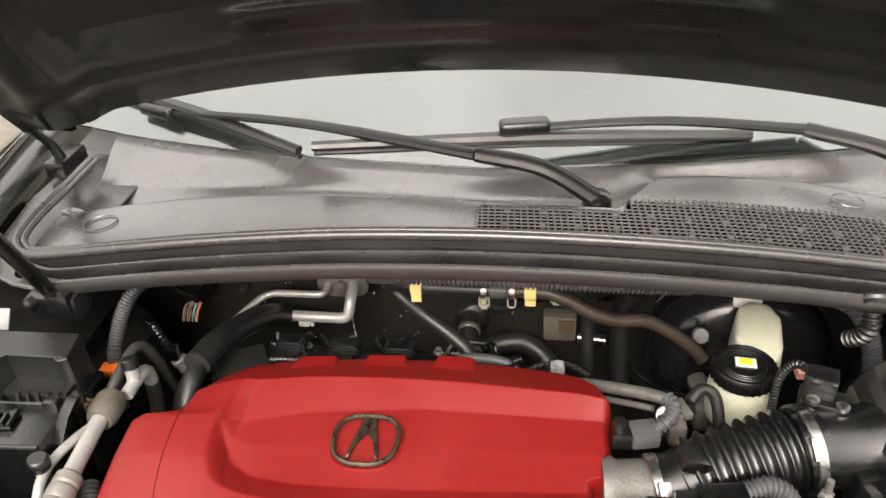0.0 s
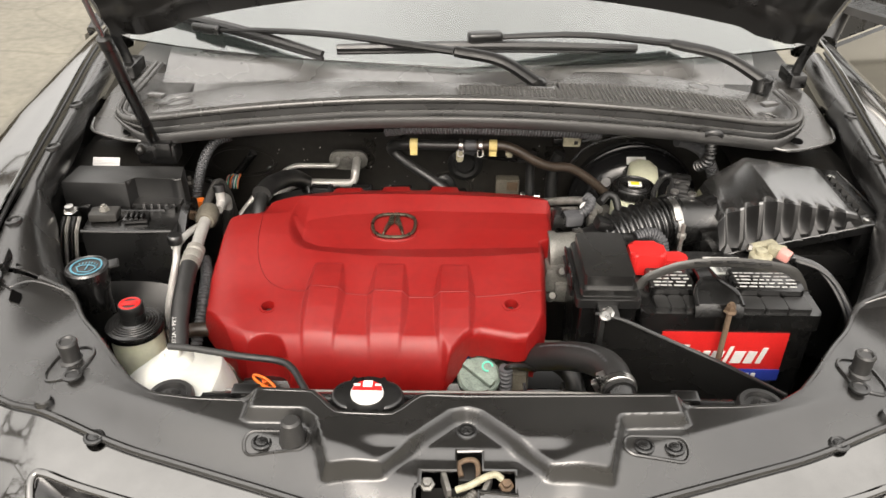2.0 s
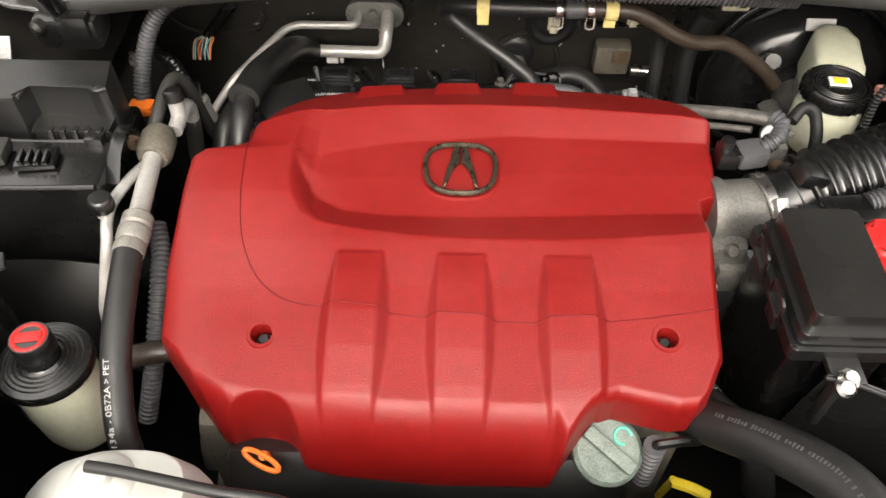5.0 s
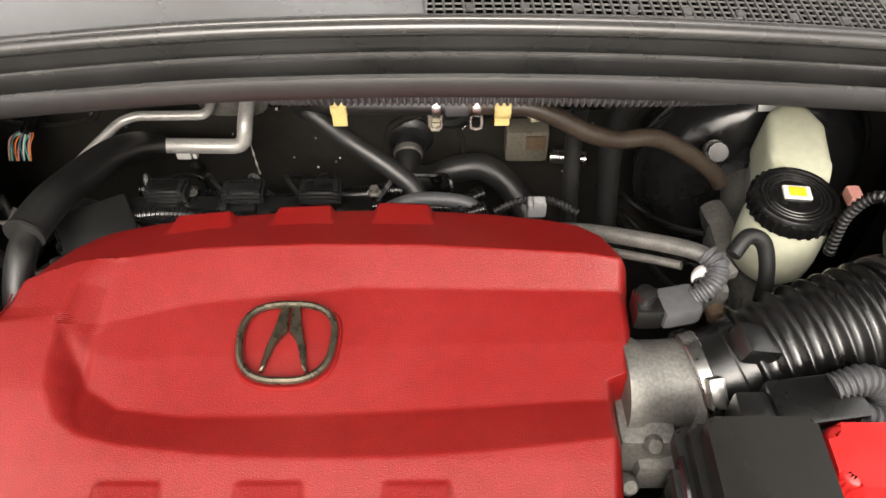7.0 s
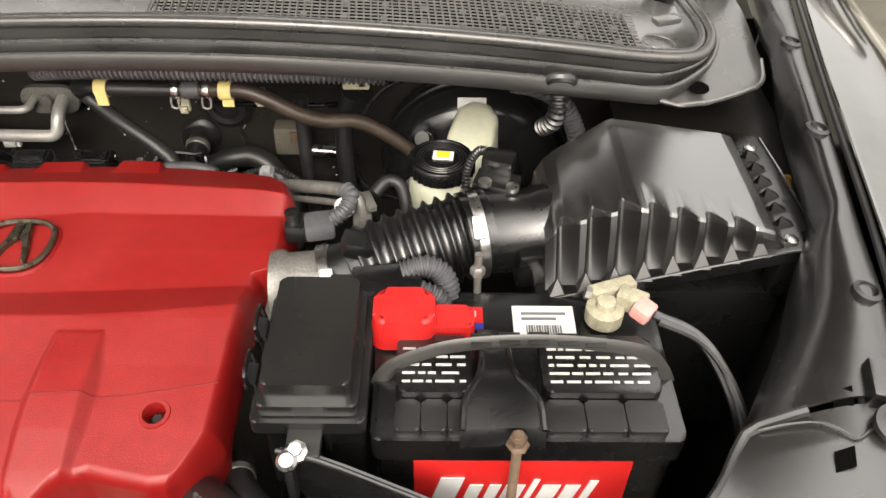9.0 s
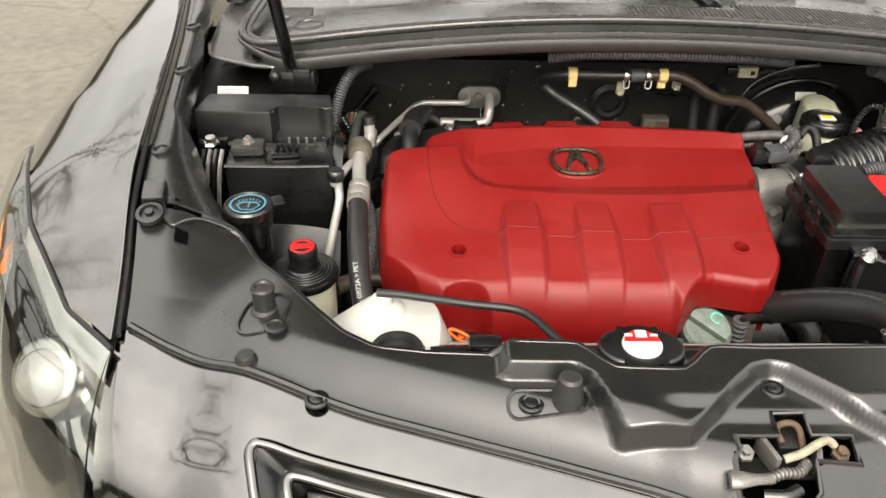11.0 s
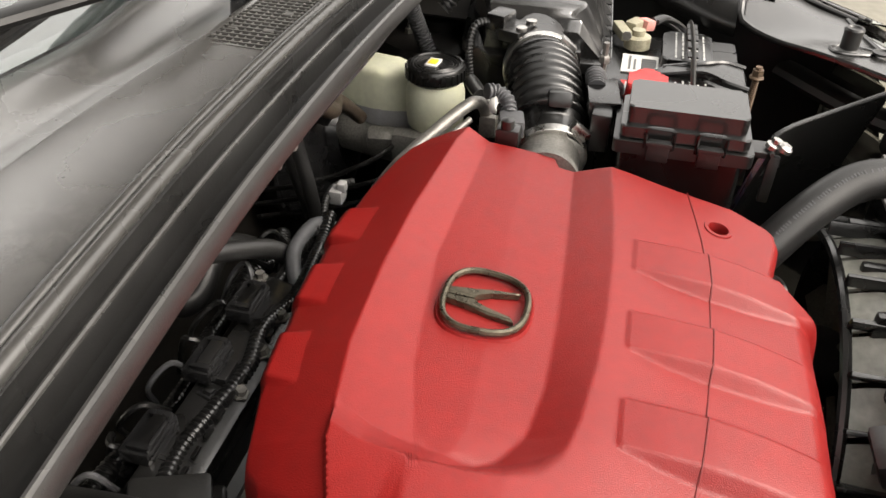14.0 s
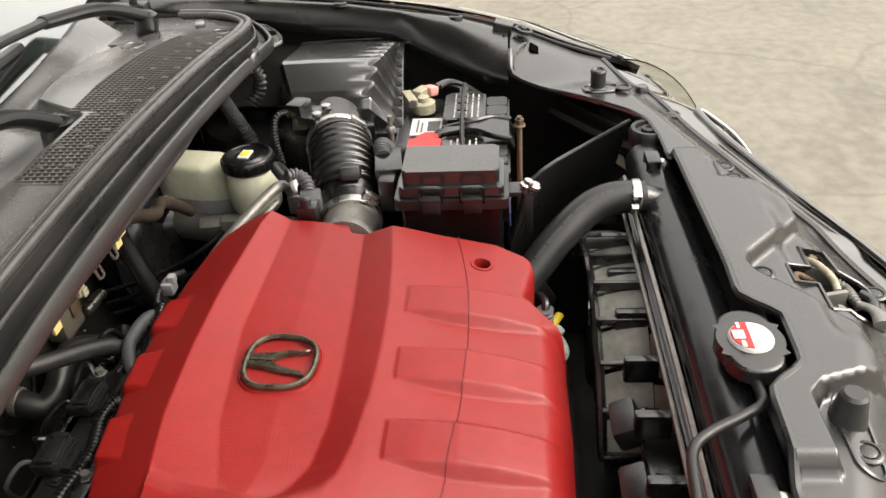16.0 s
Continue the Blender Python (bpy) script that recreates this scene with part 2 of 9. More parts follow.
def ground_material():
    m = mat("pale_worn_concrete", (0.155, 0.145, 0.117), 0.85, vary=0.27, scale=1.6, bump=0.5, bump_scale=90)
    n, l = m.node_tree.nodes, m.node_tree.links
    b = n["Principled BSDF"]
    src = b.inputs["Base Color"].links[0].from_socket
    pos = n.new("ShaderNodeTexCoord")
    warp = n.new("ShaderNodeTexNoise")
    warp.inputs["Scale"].default_value, warp.inputs["Detail"].default_value = 2.0, 6.0
    l.new(pos.outputs["Object"], warp.inputs["Vector"])
    mixv = n.new("ShaderNodeMix")
    mixv.data_type = "VECTOR"
    mixv.inputs["Factor"].default_value = 0.25
    l.new(pos.outputs["Object"], mixv.inputs["A"])
    l.new(warp.outputs["Color"], mixv.inputs["B"])
    crack = n.new("ShaderNodeTexVoronoi")
    crack.feature = "DISTANCE_TO_EDGE"
    crack.inputs["Scale"].default_value = 1.1
    l.new(mixv.outputs["Result"], crack.inputs["Vector"])
    line = n.new("ShaderNodeMapRange")
    line.inputs["From Min"].default_value, line.inputs["From Max"].default_value = 0.0, 0.018
    line.inputs["To Min"].default_value, line.inputs["To Max"].default_value = 0.38, 0.0
    l.new(crack.outputs["Distance"], line.inputs["Value"])
    mix = n.new("ShaderNodeMix")
    mix.data_type = "RGBA"
    l.new(line.outputs[0], mix.inputs["Factor"])
    l.new(src, mix.inputs["A"])
    mix.inputs["B"].default_value = (0.08, 0.07, 0.055, 1)
    l.new(mix.outputs["Result"], b.inputs["Base Color"])
    return m


CONCRETE = ground_material()
SLAB = mat("light_concrete_slab", (0.3, 0.285, 0.245), 0.85, vary=0.12, scale=2.0, bump=0.4, bump_scale=90)


# ---------------------------------------------------------------- building helpers
def thing(name, label, category, base=(0, 0, 0), group="", kind=""):
    ob = new(name)
    ob.location = base
    ob.empty_display_size = 0.02
    return tagged(ob, label, category, group, kind)


def part(name, bm, material, parent=None, label="", sharp=38):
    me = bpy.data.meshes.new(name)
    bmesh.ops.recalc_face_normals(bm, faces=bm.faces)
    bm.to_mesh(me)
    bm.free()
    me.materials.append(material)
    for p in me.polygons:
        p.use_smooth = True
    me.set_sharp_from_angle(angle=radians(sharp))
    ob = new(name, me)
    if parent is not None:
        ob.parent = parent
        if parent.data is None:
            ob.matrix_parent_inverse = Matrix.Translation(-parent.location)
    if label:
        ob["label"] = label
    return ob


def solid(name, bm, material, label, category, group="", kind="", sharp=38):
    return tagged(part(name, bm, material, None, "", sharp), label, category, group, kind)


def lerp(a, b, t):
    return a + (b - a) * t


def sstep(a, b, x):
    t = min(1.0, max(0.0, (x - a) / (b - a)))
    return t * t * (3 - 2 * t)


def table(rows, x):
    """Straight interpolation in rows of (x, value)."""
    if x <= rows[0][0]:
        return rows[0][1]
    for (x0, v0), (x1, v1) in zip(rows, rows[1:]):
        if x <= x1:
            return lerp(v0, v1, (x - x0) / (x1 - x0))
    return rows[-1][1]


def spline(pts, n=8):
    """Points along a Catmull-Rom curve through pts."""
    p = [Vector(q) for q in pts]
    if len(p) == 2:
        return [p[0].lerp(p[1], i / n) for i in range(n + 1)]
    p = [2 * p[0] - p[1]] + p + [2 * p[-1] - p[-2]]
    out = []
    for i in range(1, len(p) - 2):
        a, b, c, d = p[i - 1:i + 3]
        for k in range(n):
            t = k / n
            out.append(0.5 * (2 * b + (c - a) * t + (2 * a - 5 * b + 4 * c - d) * t * t + (3 * b - a - 3 * c + d) * t ** 3))
    return out + [p[-2]]


def spaced(pts, step):
    out, left = [pts[0]], step
    for a, b in zip(pts, pts[1:]):
        d = (b - a).length
        while d >= left and d > 0:
            a = a.lerp(b, left / d)
            out.append(a)
            d = (b - a).length
            left = step
        left -= d
    out.append(pts[-1])
    return out


def rings(bm, loops, close=True, cap=True):
    vs = [[bm.verts.new(p) for p in loop] for loop in loops]
    n = len(vs[0])
    for a, b in zip(vs, vs[1:]):
        for i in range(n if close else n - 1):
            j = (i + 1) % n
            bm.faces.new((a[i], a[j], b[j], b[i]))
    if cap and close:
        bm.faces.new(vs[0])
        bm.faces.new(vs[-1])
    return vs


def tube(bm, pts, r, seg=12, n=8, ridge=0.0, pitch=0.006, flat=1.0, cap=True):
    """A hose along a smooth curve through pts. ridge: depth of corrugations at the given pitch."""
    line = spline(pts, n)
    if ridge:
        line = spaced(line, pitch / 4)
    up = Vector((0, 0, 1))
    t0 = (line[1] - line[0]).normalized()
    if abs(t0.z) > 0.9:
        up = Vector((0, 1, 0))
    side = t0.cross(up).normalized()
    loops = []
    for i, p in enumerate(line):
        t = (line[min(i + 1, len(line) - 1)] - line[max(i - 1, 0)])
        t = t.normalized() if t.length > 1e-9 else t0
        side = (side - t * side.dot(t)).normalized()
        nrm = side.cross(t)
        rr = r(i / (len(line) - 1)) if callable(r) else r
        if ridge:
            rr += ridge * (0.5 if i % 4 in (0, 1) else -0.5)
        loops.append([p + side * rr * math.cos(a) + nrm * rr * flat * math.sin(a) for a in (2 * math.pi * k / seg for k in range(seg))])
    rings(bm, loops, cap=cap)


def lathe(bm, profile, at=(0, 0, 0), axis=(0, 0, 1), seg=28, cap=True):
    """A turned body: profile of (radius, height) along axis from at."""
    q = Vector(axis).to_track_quat("Z", "Y").to_matrix()
    loops = []
    for r, h in profile:
        loops.append([Vector(at) + q @ Vector((max(r, 1e-4) * math.cos(a), max(r, 1e-4) * math.sin(a), h)) for a in (2 * math.pi * k / seg for k in range(seg))])
    rings(bm, loops, cap=cap)


def box(bm, c, s, bevel=0.003, m=None, segments=2):
    """A box of size s about c with rounded edges, turned by the matrix m."""
    made = bmesh.ops.create_cube(bm, size=1.0)["verts"]
    for v in made:
        v.co = Vector((v.co.x * s[0], v.co.y * s[1], v.co.z * s[2]))
    if bevel:
        edges = list({e for v in made for e in v.link_edges})
        made = list({v for f in bmesh.ops.bevel(bm, geom=edges, offset=bevel, segments=segments, affect="EDGES", profile=0.6)["faces"] for v in f.verts} | {v for v in made if v.is_valid})
    for v in made:
        v.co = (m @ v.co if m else v.co) + Vector(c)


def turn(rx=0, ry=0, rz=0):
    return Euler([radians(a) for a in (rx, ry, rz)]).to_matrix()


def prism(bm, outline, z0, z1, bevel=0.0, taper=1.0, segments=2):
    """An upright body over a plan outline."""
    cx = sum(p[0] for p in outline) / len(outline)
    cy = sum(p[1] for p in outline) / len(outline)
    low = [bm.verts.new((p[0], p[1], z0)) for p in outline]
    top = [bm.verts.new((cx + (p[0] - cx) * taper, cy + (p[1] - cy) * taper, z1)) for p in outline]
    n = len(outline)
    faces = [bm.faces.new(low[::-1]), bm.faces.new(top)]
    for i in range(n):
        faces.append(bm.faces.new((low[i], low[(i + 1) % n], top[(i + 1) % n], top[i])))
    if bevel:
        edges = [e for e in {e for f in faces for e in f.edges} if any(v in top for v in e.verts)]
        bmesh.ops.bevel(bm, geom=edges, offset=bevel, segments=segments, affect="EDGES", profile=0.6)


def rounded(x0, y0, x1, y1, r, n=5):
    out = []
    for cx, cy, a0 in ((x1 - r, y1 - r, 0), (x0 + r, y1 - r, 90), (x0 + r, y0 + r, 180), (x1 - r, y0 + r, 270)):
        for k in range(n + 1):
            a = radians(a0 + 90 * k / n)
            out.append((cx + r * math.cos(a), cy + r * math.sin(a)))
    return out


def grid(bm, nu, nv, at, skip=None):
    """A sheet of nu by nv cells; at(u, v) gives each corner."""
    vs = [[bm.verts.new(at(i / nu, j / nv)) for j in range(nv + 1)] for i in range(nu + 1)]
    for i in range(nu):
        for j in range(nv):
            q = (vs[i][j], vs[i + 1][j], vs[i + 1][j + 1], vs[i][j + 1])
            if skip is None or not skip(sum((v.co for v in q), Vector()) / 4):
                bm.faces.new(q)
    for v in [v for v in bm.verts if not v.link_faces]:
        bm.verts.remove(v)


def thicken(bm, depth):
    """Gives a sheet a thickness, away from its upper side."""
    bmesh.ops.recalc_face_normals(bm, faces=bm.faces)
    up = sum(f.normal.z * f.calc_area() for f in bm.faces)
    if up < 0:
        bmesh.ops.reverse_faces(bm, faces=bm.faces)
    bmesh.ops.solidify(bm, geom=list(bm.faces), thickness=depth)


def bent(pts, r=0.02, n=8):
    """Straight runs joined by round bends."""
    p = [Vector(q) for q in pts]
    out = [p[0]]
    for a, b, c in zip(p, p[1:], p[2:]):
        k = min(r, (a - b).length * 0.45, (c - b).length * 0.45)
        u, w = b + (a - b).normalized() * k, b + (c - b).normalized() * k
        out += [u.lerp(b, i / n).lerp(b.lerp(w, i / n), i / n) for i in range(n + 1)]
    return spaced(out + [p[-1]], 0.006)


def bm_new():
    return bmesh.new()


def lettering(name, words, size, run, r, face, start, material, parent, label=""):
    """Printed words along a hose of radius r that follows run, on the side that looks towards face."""
    cu = bpy.data.curves.new(name, "FONT")
    cu.body, cu.size, cu.extrude, cu.resolution_u = words, size, 0.0002, 3
    cu.align_y = "CENTER"
    tmp = bpy.data.objects.new(name, cu)
    me = bpy.data.meshes.new_from_object(tmp)
    bpy.data.objects.remove(tmp)
    bpy.data.curves.remove(cu)
    bm = bm_new()
    bm.from_mesh(me)
    bpy.data.meshes.remove(me)
    line = spaced(run, 0.002)
    for v in bm.verts:
        x, y, z = v.co
        k = (start + x) / 0.002
        i = max(1, min(len(line) - 3, int(k)))
        along = (line[i + 1] - line[i - 1]).normalized()
        out = (face - along * face.dot(along)).normalized()
        side = out.cross(along).normalized()
        a = y / r
        v.co = line[i].lerp(line[i + 1], k - i) + (out * math.cos(a) + side * math.sin(a)) * (r + z)
    return part(name, bm, material, parent, label, sharp=20)


# ---------------------------------------------------------------- ground
def build_ground():
    bm = bm_new()
    grid(bm, 12, 12, lambda u, v: (lerp(-600, 600, u), lerp(-600, 600, v), 0.0))
    solid("ground", bm, CONCRETE, "pale worn concrete yard with fine cracks", "ground", kind="structure")
    bm = bm_new()
    for i in range(8):
        box(bm, (6.0, -5.17 + 1.78 * i, 0.012), (2.9, 1.765, 0.05), 0.006)
    solid("pavement", bm, SLAB, "light concrete slab with joints beside the yard", "pavement", kind="structure")


build_ground()


def build_tree(x, y, tall, seed):
    rng = random.Random(seed)
    t = thing("bare_tree", "tall leafless tree at the edge of the yard", "tree", (x, y, 0), "bare trees")
    twigs = bm_new()

    def grow(bm, p, d, length, r, depth):
        bend = Vector((rng.uniform(-0.2, 0.2), rng.uniform(-0.2, 0.2), 0.1))
        mid = p + d * length * 0.5
        end = mid + (d + bend).normalized() * length * 0.5
        tube(bm, [p, mid, end], lambda k: r * (1 - 0.45 * k), 6 if depth > 2 else 4, 2)
        if depth == 0:
            return
        for _ in range(3 if depth > 1 else 2):
            turned = (d + Vector((rng.uniform(-0.9, 0.9), rng.uniform(-0.9, 0.9), rng.uniform(-0.1, 0.5)))).normalized()
            start = p.lerp(end, rng.uniform(0.55, 1.0))
            grow(twigs if depth < 4 else bm, start, turned, length * rng.uniform(0.55, 0.75), r * 0.55, depth - 1)

    trunk = bm_new()
    grow(trunk, Vector((x, y, 0)), Vector((0, 0, 1)), tall * 0.45, tall * 0.022, 5)
    part("trunk", trunk, BARK, t)
    tagged(part("twigs", twigs, BARK, t), kind="stuff")


for tx, ty, tall, seed in ((-4.5, 9.5, 12.0, 3), (-9.0, 6.0, 10.0, 8), (3.5, 13.0, 13.0, 5), (-8.0, 1.5, 9.0, 12), (-9.5, -2.0, 10.0, 17)):
    build_tree(tx, ty, tall, seed)


def build_dark_surround():
    """An unseen ring of brush with an uneven top, added as a dark band for reflections."""
    rng = random.Random(77)
    ball = bmesh.new()
    bmesh.ops.create_icosphere(ball, subdivisions=1, radius=1.0)
    pts, tris = [v.co.copy() for v in ball.verts], [[v.index for v in f.verts] for f in ball.faces]
    ball.free()
    verts, faces = [], []
    for _ in range(1500):
        a, r = rng.uniform(0, 2 * math.pi), rng.uniform(40, 52)
        c = Vector((r * math.cos(a), r * math.sin(a), rng.uniform(0.0, 1.0) ** 1.6 * (4.2 + 1.8 * math.sin(a * 5) + math.sin(a * 13))))
        size = rng.uniform(0.9, 2.2)
        n = len(verts)
        verts += [c + Vector((p.x, p.y, p.z * 0.9)) * size * rng.uniform(0.6, 1.15) for p in pts]
        faces += [[n + k for k in f] for f in tris]
    me = bpy.data.meshes.new("woods")
    me.from_pydata(verts, [], faces)
    me.materials.append(WOODS)
    tagged(new("woods", me), "unseen ring of brown brush added to darken low reflections", "woods", kind="stuff")


build_dark_surround()


# ---------------------------------------------------------------- car body
DOOR_SWING = 50
# Plan of the gap between fender and inner trim: half width and height along the car.
GAP_X = [(-0.06, 0.692), (0.07, 0.712), (0.2, 0.735), (0.32, 0.747), (0.46, 0.764), (0.6, 0.785), (0.72, 0.808), (0.84, 0.832), (1.05, 0.865), (1.4, 0.9)]
GAP_Z = [(-0.06, 0.942), (0.02, 0.962), (0.12, 0.998), (0.25, 1.03), (0.46, 1.055), (0.68, 1.066), (0.9, 1.072), (1.4, 1.08)]
# Front edge of the fender's top, where the lamp begins, and its outer flank.
LAMP_Y = [(0.692, -0.06), (0.767, 0.006), (0.861, 0.144), (0.945, 0.33), (0.985, 0.45)]
FRONT_Y = [(0.0, -0.262), (0.11, -0.237), (0.229, -0.196), (0.38, -0.146), (0.443, -0.125), (0.586, -0.068), (0.634, -0.048), (0.692, -0.02)]
INNER_Y = [(0.0, -0.085), (0.24, -0.078), (0.353, -0.074), (0.41, -0.066), (0.447, -0.042), (0.48, -0.006), (0.525, 0.05), (0.57, 0.1), (0.595, 0.14), (0.605, 0.146), (0.70, 0.146)]
# Inner edge of the gutter trim: half width and height along the car.
TRIM_X = [(0.15, 0.601), (0.2, 0.632), (0.25, 0.662), (0.318, 0.692), (0.366, 0.721), (0.42, 0.74), (0.51, 0.758), (0.6, 0.762), (0.72, 0.765), (0.84, 0.782), (1.05, 0.815)]
TRIM_Z = [(0.15, 0.947), (0.2, 0.95), (0.25, 0.958), (0.318, 0.984), (0.366, 1.005), (0.42, 1.012), (0.51, 1.014), (0.58, 1.022), (0.64, 1.036), (1.05, 1.045)]
STEP = [(-0.272, -0.112), (-0.203, -0.112), (-0.188, -0.124), (-0.166, -0.19), (-0.1, -0.19), (-0.017, -0.112), (0.001, -0.107), (0.016, -0.112), (0.097, -0.19), (0.17, -0.189), (0.194, -0.114), (0.27, -0.11)]


def to_step(x, y):
    """Distance from the panel's step line, positive on the raised side behind it."""
    best = 9.0
    for (x0, y0), (x1, y1) in zip(STEP, STEP[1:]):
        d = Vector((x1 - x0, y1 - y0))
        t = max(0, min(1, ((x - x0) * d.x + (y - y0) * d.y) / d.length_squared))
        best = min(best, math.hypot(x - x0 - d.x * t, y - y0 - d.y * t))
    return best if y > table(STEP, x) else -best


def panel_z(x, y):
    a = abs(x)
    side = table(GAP_Z, y) - 0.008
    z = lerp(0.953, side, sstep(0.545, 0.662, a)) - 0.012 * math.exp(-((a - 0.6) / 0.05) ** 2)
    z -= 0.03 * sstep(0.06, -0.005, y - table(FRONT_Y, a)) * sstep(0.66, 0.4, a)
    if a < 0.29:
        z += 0.021 * min(1.0, max(0.0, (to_step(x, y) + 0.0055) / 0.0085)) * sstep(0.282, 0.268, a)
    if y < -0.13:
        z -= 0.006 * sstep(0.14, 0.1, a) * sstep(-0.15, -0.17, y)
    return z


def inner_y(x):
    """Rear edge of the panel, with a bay round the radiator cap."""
    return table(INNER_Y, abs(x)) - 0.036 * sstep(0.075, 0.03, abs(x + 0.126))


def latch_opening(c):
    x, y = c.x, c.y
    return (-0.054 < x < 0.058 and -0.21 < y < -0.183) or (-0.011 < x < 0.019 and -0.215 < y < -0.158) or (-0.06 < x < 0.012 and -0.243 < y < -0.2)


def panel_at(u, v):
    x = lerp(-0.69, 0.69, u)
    y = lerp(table(FRONT_Y, abs(x)), inner_y(x), v)
    z = panel_z(x, y)
    return x * lerp(1.0, (table(GAP_X, y) - 0.004) / 0.69, sstep(0.55, 0.69, abs(x))), y, z


def wall_slot(t, s, c):
    """Near-black plate, the shade of a small upright slot in the gutter's steep inner wall."""
    bm = bm_new()
    across, down = Vector((s * 0.0066, 0.0, 0.0046)), Vector((0.0, -0.0066, -0.0046))
    c = Vector((s * c[0], c[1], c[2]))
    n = across.cross(down).normalized()
    n = n if n.z > 0 else -n
    for h in (0.0025, -0.004):
        vs = [bm.verts.new(c + across * a + down * b + n * h) for a, b in ((-1, -1), (1, -1), (1, 1), (-1, 1))]
        bm.faces.new(vs)
    bm.verts.ensure_lookup_table()
    for k in range(4):
        bm.faces.new([bm.verts[m] for m in (k, (k + 1) % 4, 4 + (k + 1) % 4, 4 + k)])
    part("slot", bm, HOLE_SHADE, t, "near-black plate painted as a shaded rectangular slot")


def build_front_panel():
    t = thing("radiator_cover_panel", "grey-black moulded plastic panel over the radiator support", "panel", (0, -0.1, 0.94))
    bm = bm_new()
    grid(bm, 340, 100, panel_at, latch_opening)
    thicken(bm, 0.004)
    part("sheet", bm, TRIM, t, sharp=60)
    # rolled lip along the front edge
    bm = bm_new()
    tube(bm, [(x, table(FRONT_Y, abs(x)) - 0.003, panel_z(x, table(FRONT_Y, abs(x))) - 0.001) for x in [i * 0.046 for i in range(-15, 16)]], 0.005, 8, 3)
    part("front_lip", bm, TRIM, t)
    bm = bm_new()
    tube(bm, [(x, inner_y(x), panel_z(x, inner_y(x)) - 0.004) for x in [i * 0.0115 for i in range(-56, 57)]], 0.005, 8, 1)
    part("rear_lip", bm, TRIM, t)
    edge = [(-0.055, -0.182), (-0.012, -0.182), (-0.012, -0.157), (0.02, -0.157), (0.02, -0.182), (0.059, -0.182), (0.059, -0.211), (0.014, -0.211), (0.013, -0.236), (0.004, -0.244), (-0.05, -0.244), (-0.061, -0.236), (-0.061, -0.206), (-0.055, -0.2)]
    bm = bm_new()
    tube(bm, [(x, y, panel_z(x, y)) for x, y in edge + edge[:1]], 0.0028, 6, 1)
    part("latch_rim", bm, TRIM, t)
    for s in (-1, 1):
        bm = bm_new()
        lathe(bm, [(0.012, 0), (0.012, 0.01), (0.009, 0.016)], (s * 0.549, -0.075, panel_z(0.549, -0.075) - 0.006), seg=24)
        part("moulded_dimple", bm, TRIM, t)
        # raised race-track rims round the fasteners
        bm = bm_new()
        rim = rounded(-0.04, -0.0135, 0.04, 0.0135, 0.0125)
        line = [Vector((s * 0.232 + p[0], -0.144 + p[1], 0)) for p in rim]
        line = [Vector((p.x, p.y, panel_z(p.x, p.y) + 0.001)) for p in line]
        tube(bm, line + [line[0]], 0.0022, 6, 1)
        part("fastener_rim", bm, TRIM, t)
        bm = bm_new()
        rim = rounded(-0.026, -0.026, 0.026, 0.026, 0.02)
        line = [Vector((s * 0.541 + p[0] - s * p[1] * 0.2, -0.008 + p[1] * 1.25, 0)) for p in rim]
        line = [Vector((p.x, p.y, panel_z(p.x, p.y) + 0.001)) for p in line]
        tube(bm, line + [line[0]], 0.0025, 6, 1)
        part("bump_stop_rim", bm, TRIM, t)
        wall_slot(t, s, (0.66, 0.103, 0.979))
        # thin overlap line where the panel meets the gutter trim
        bm = bm_new()
        line = [(0.686, 0.124), (0.672, 0.116), (0.66, 0.124), (0.645, 0.133), (0.625, 0.138), (0.606, 0.14)]
        tube(bm, [(s * x, y, panel_z(x, y) + 0.001) for x, y in line], 0.0016, 6, 5)
        part("overlap_edge", bm, TRIM, t)


build_front_panel()


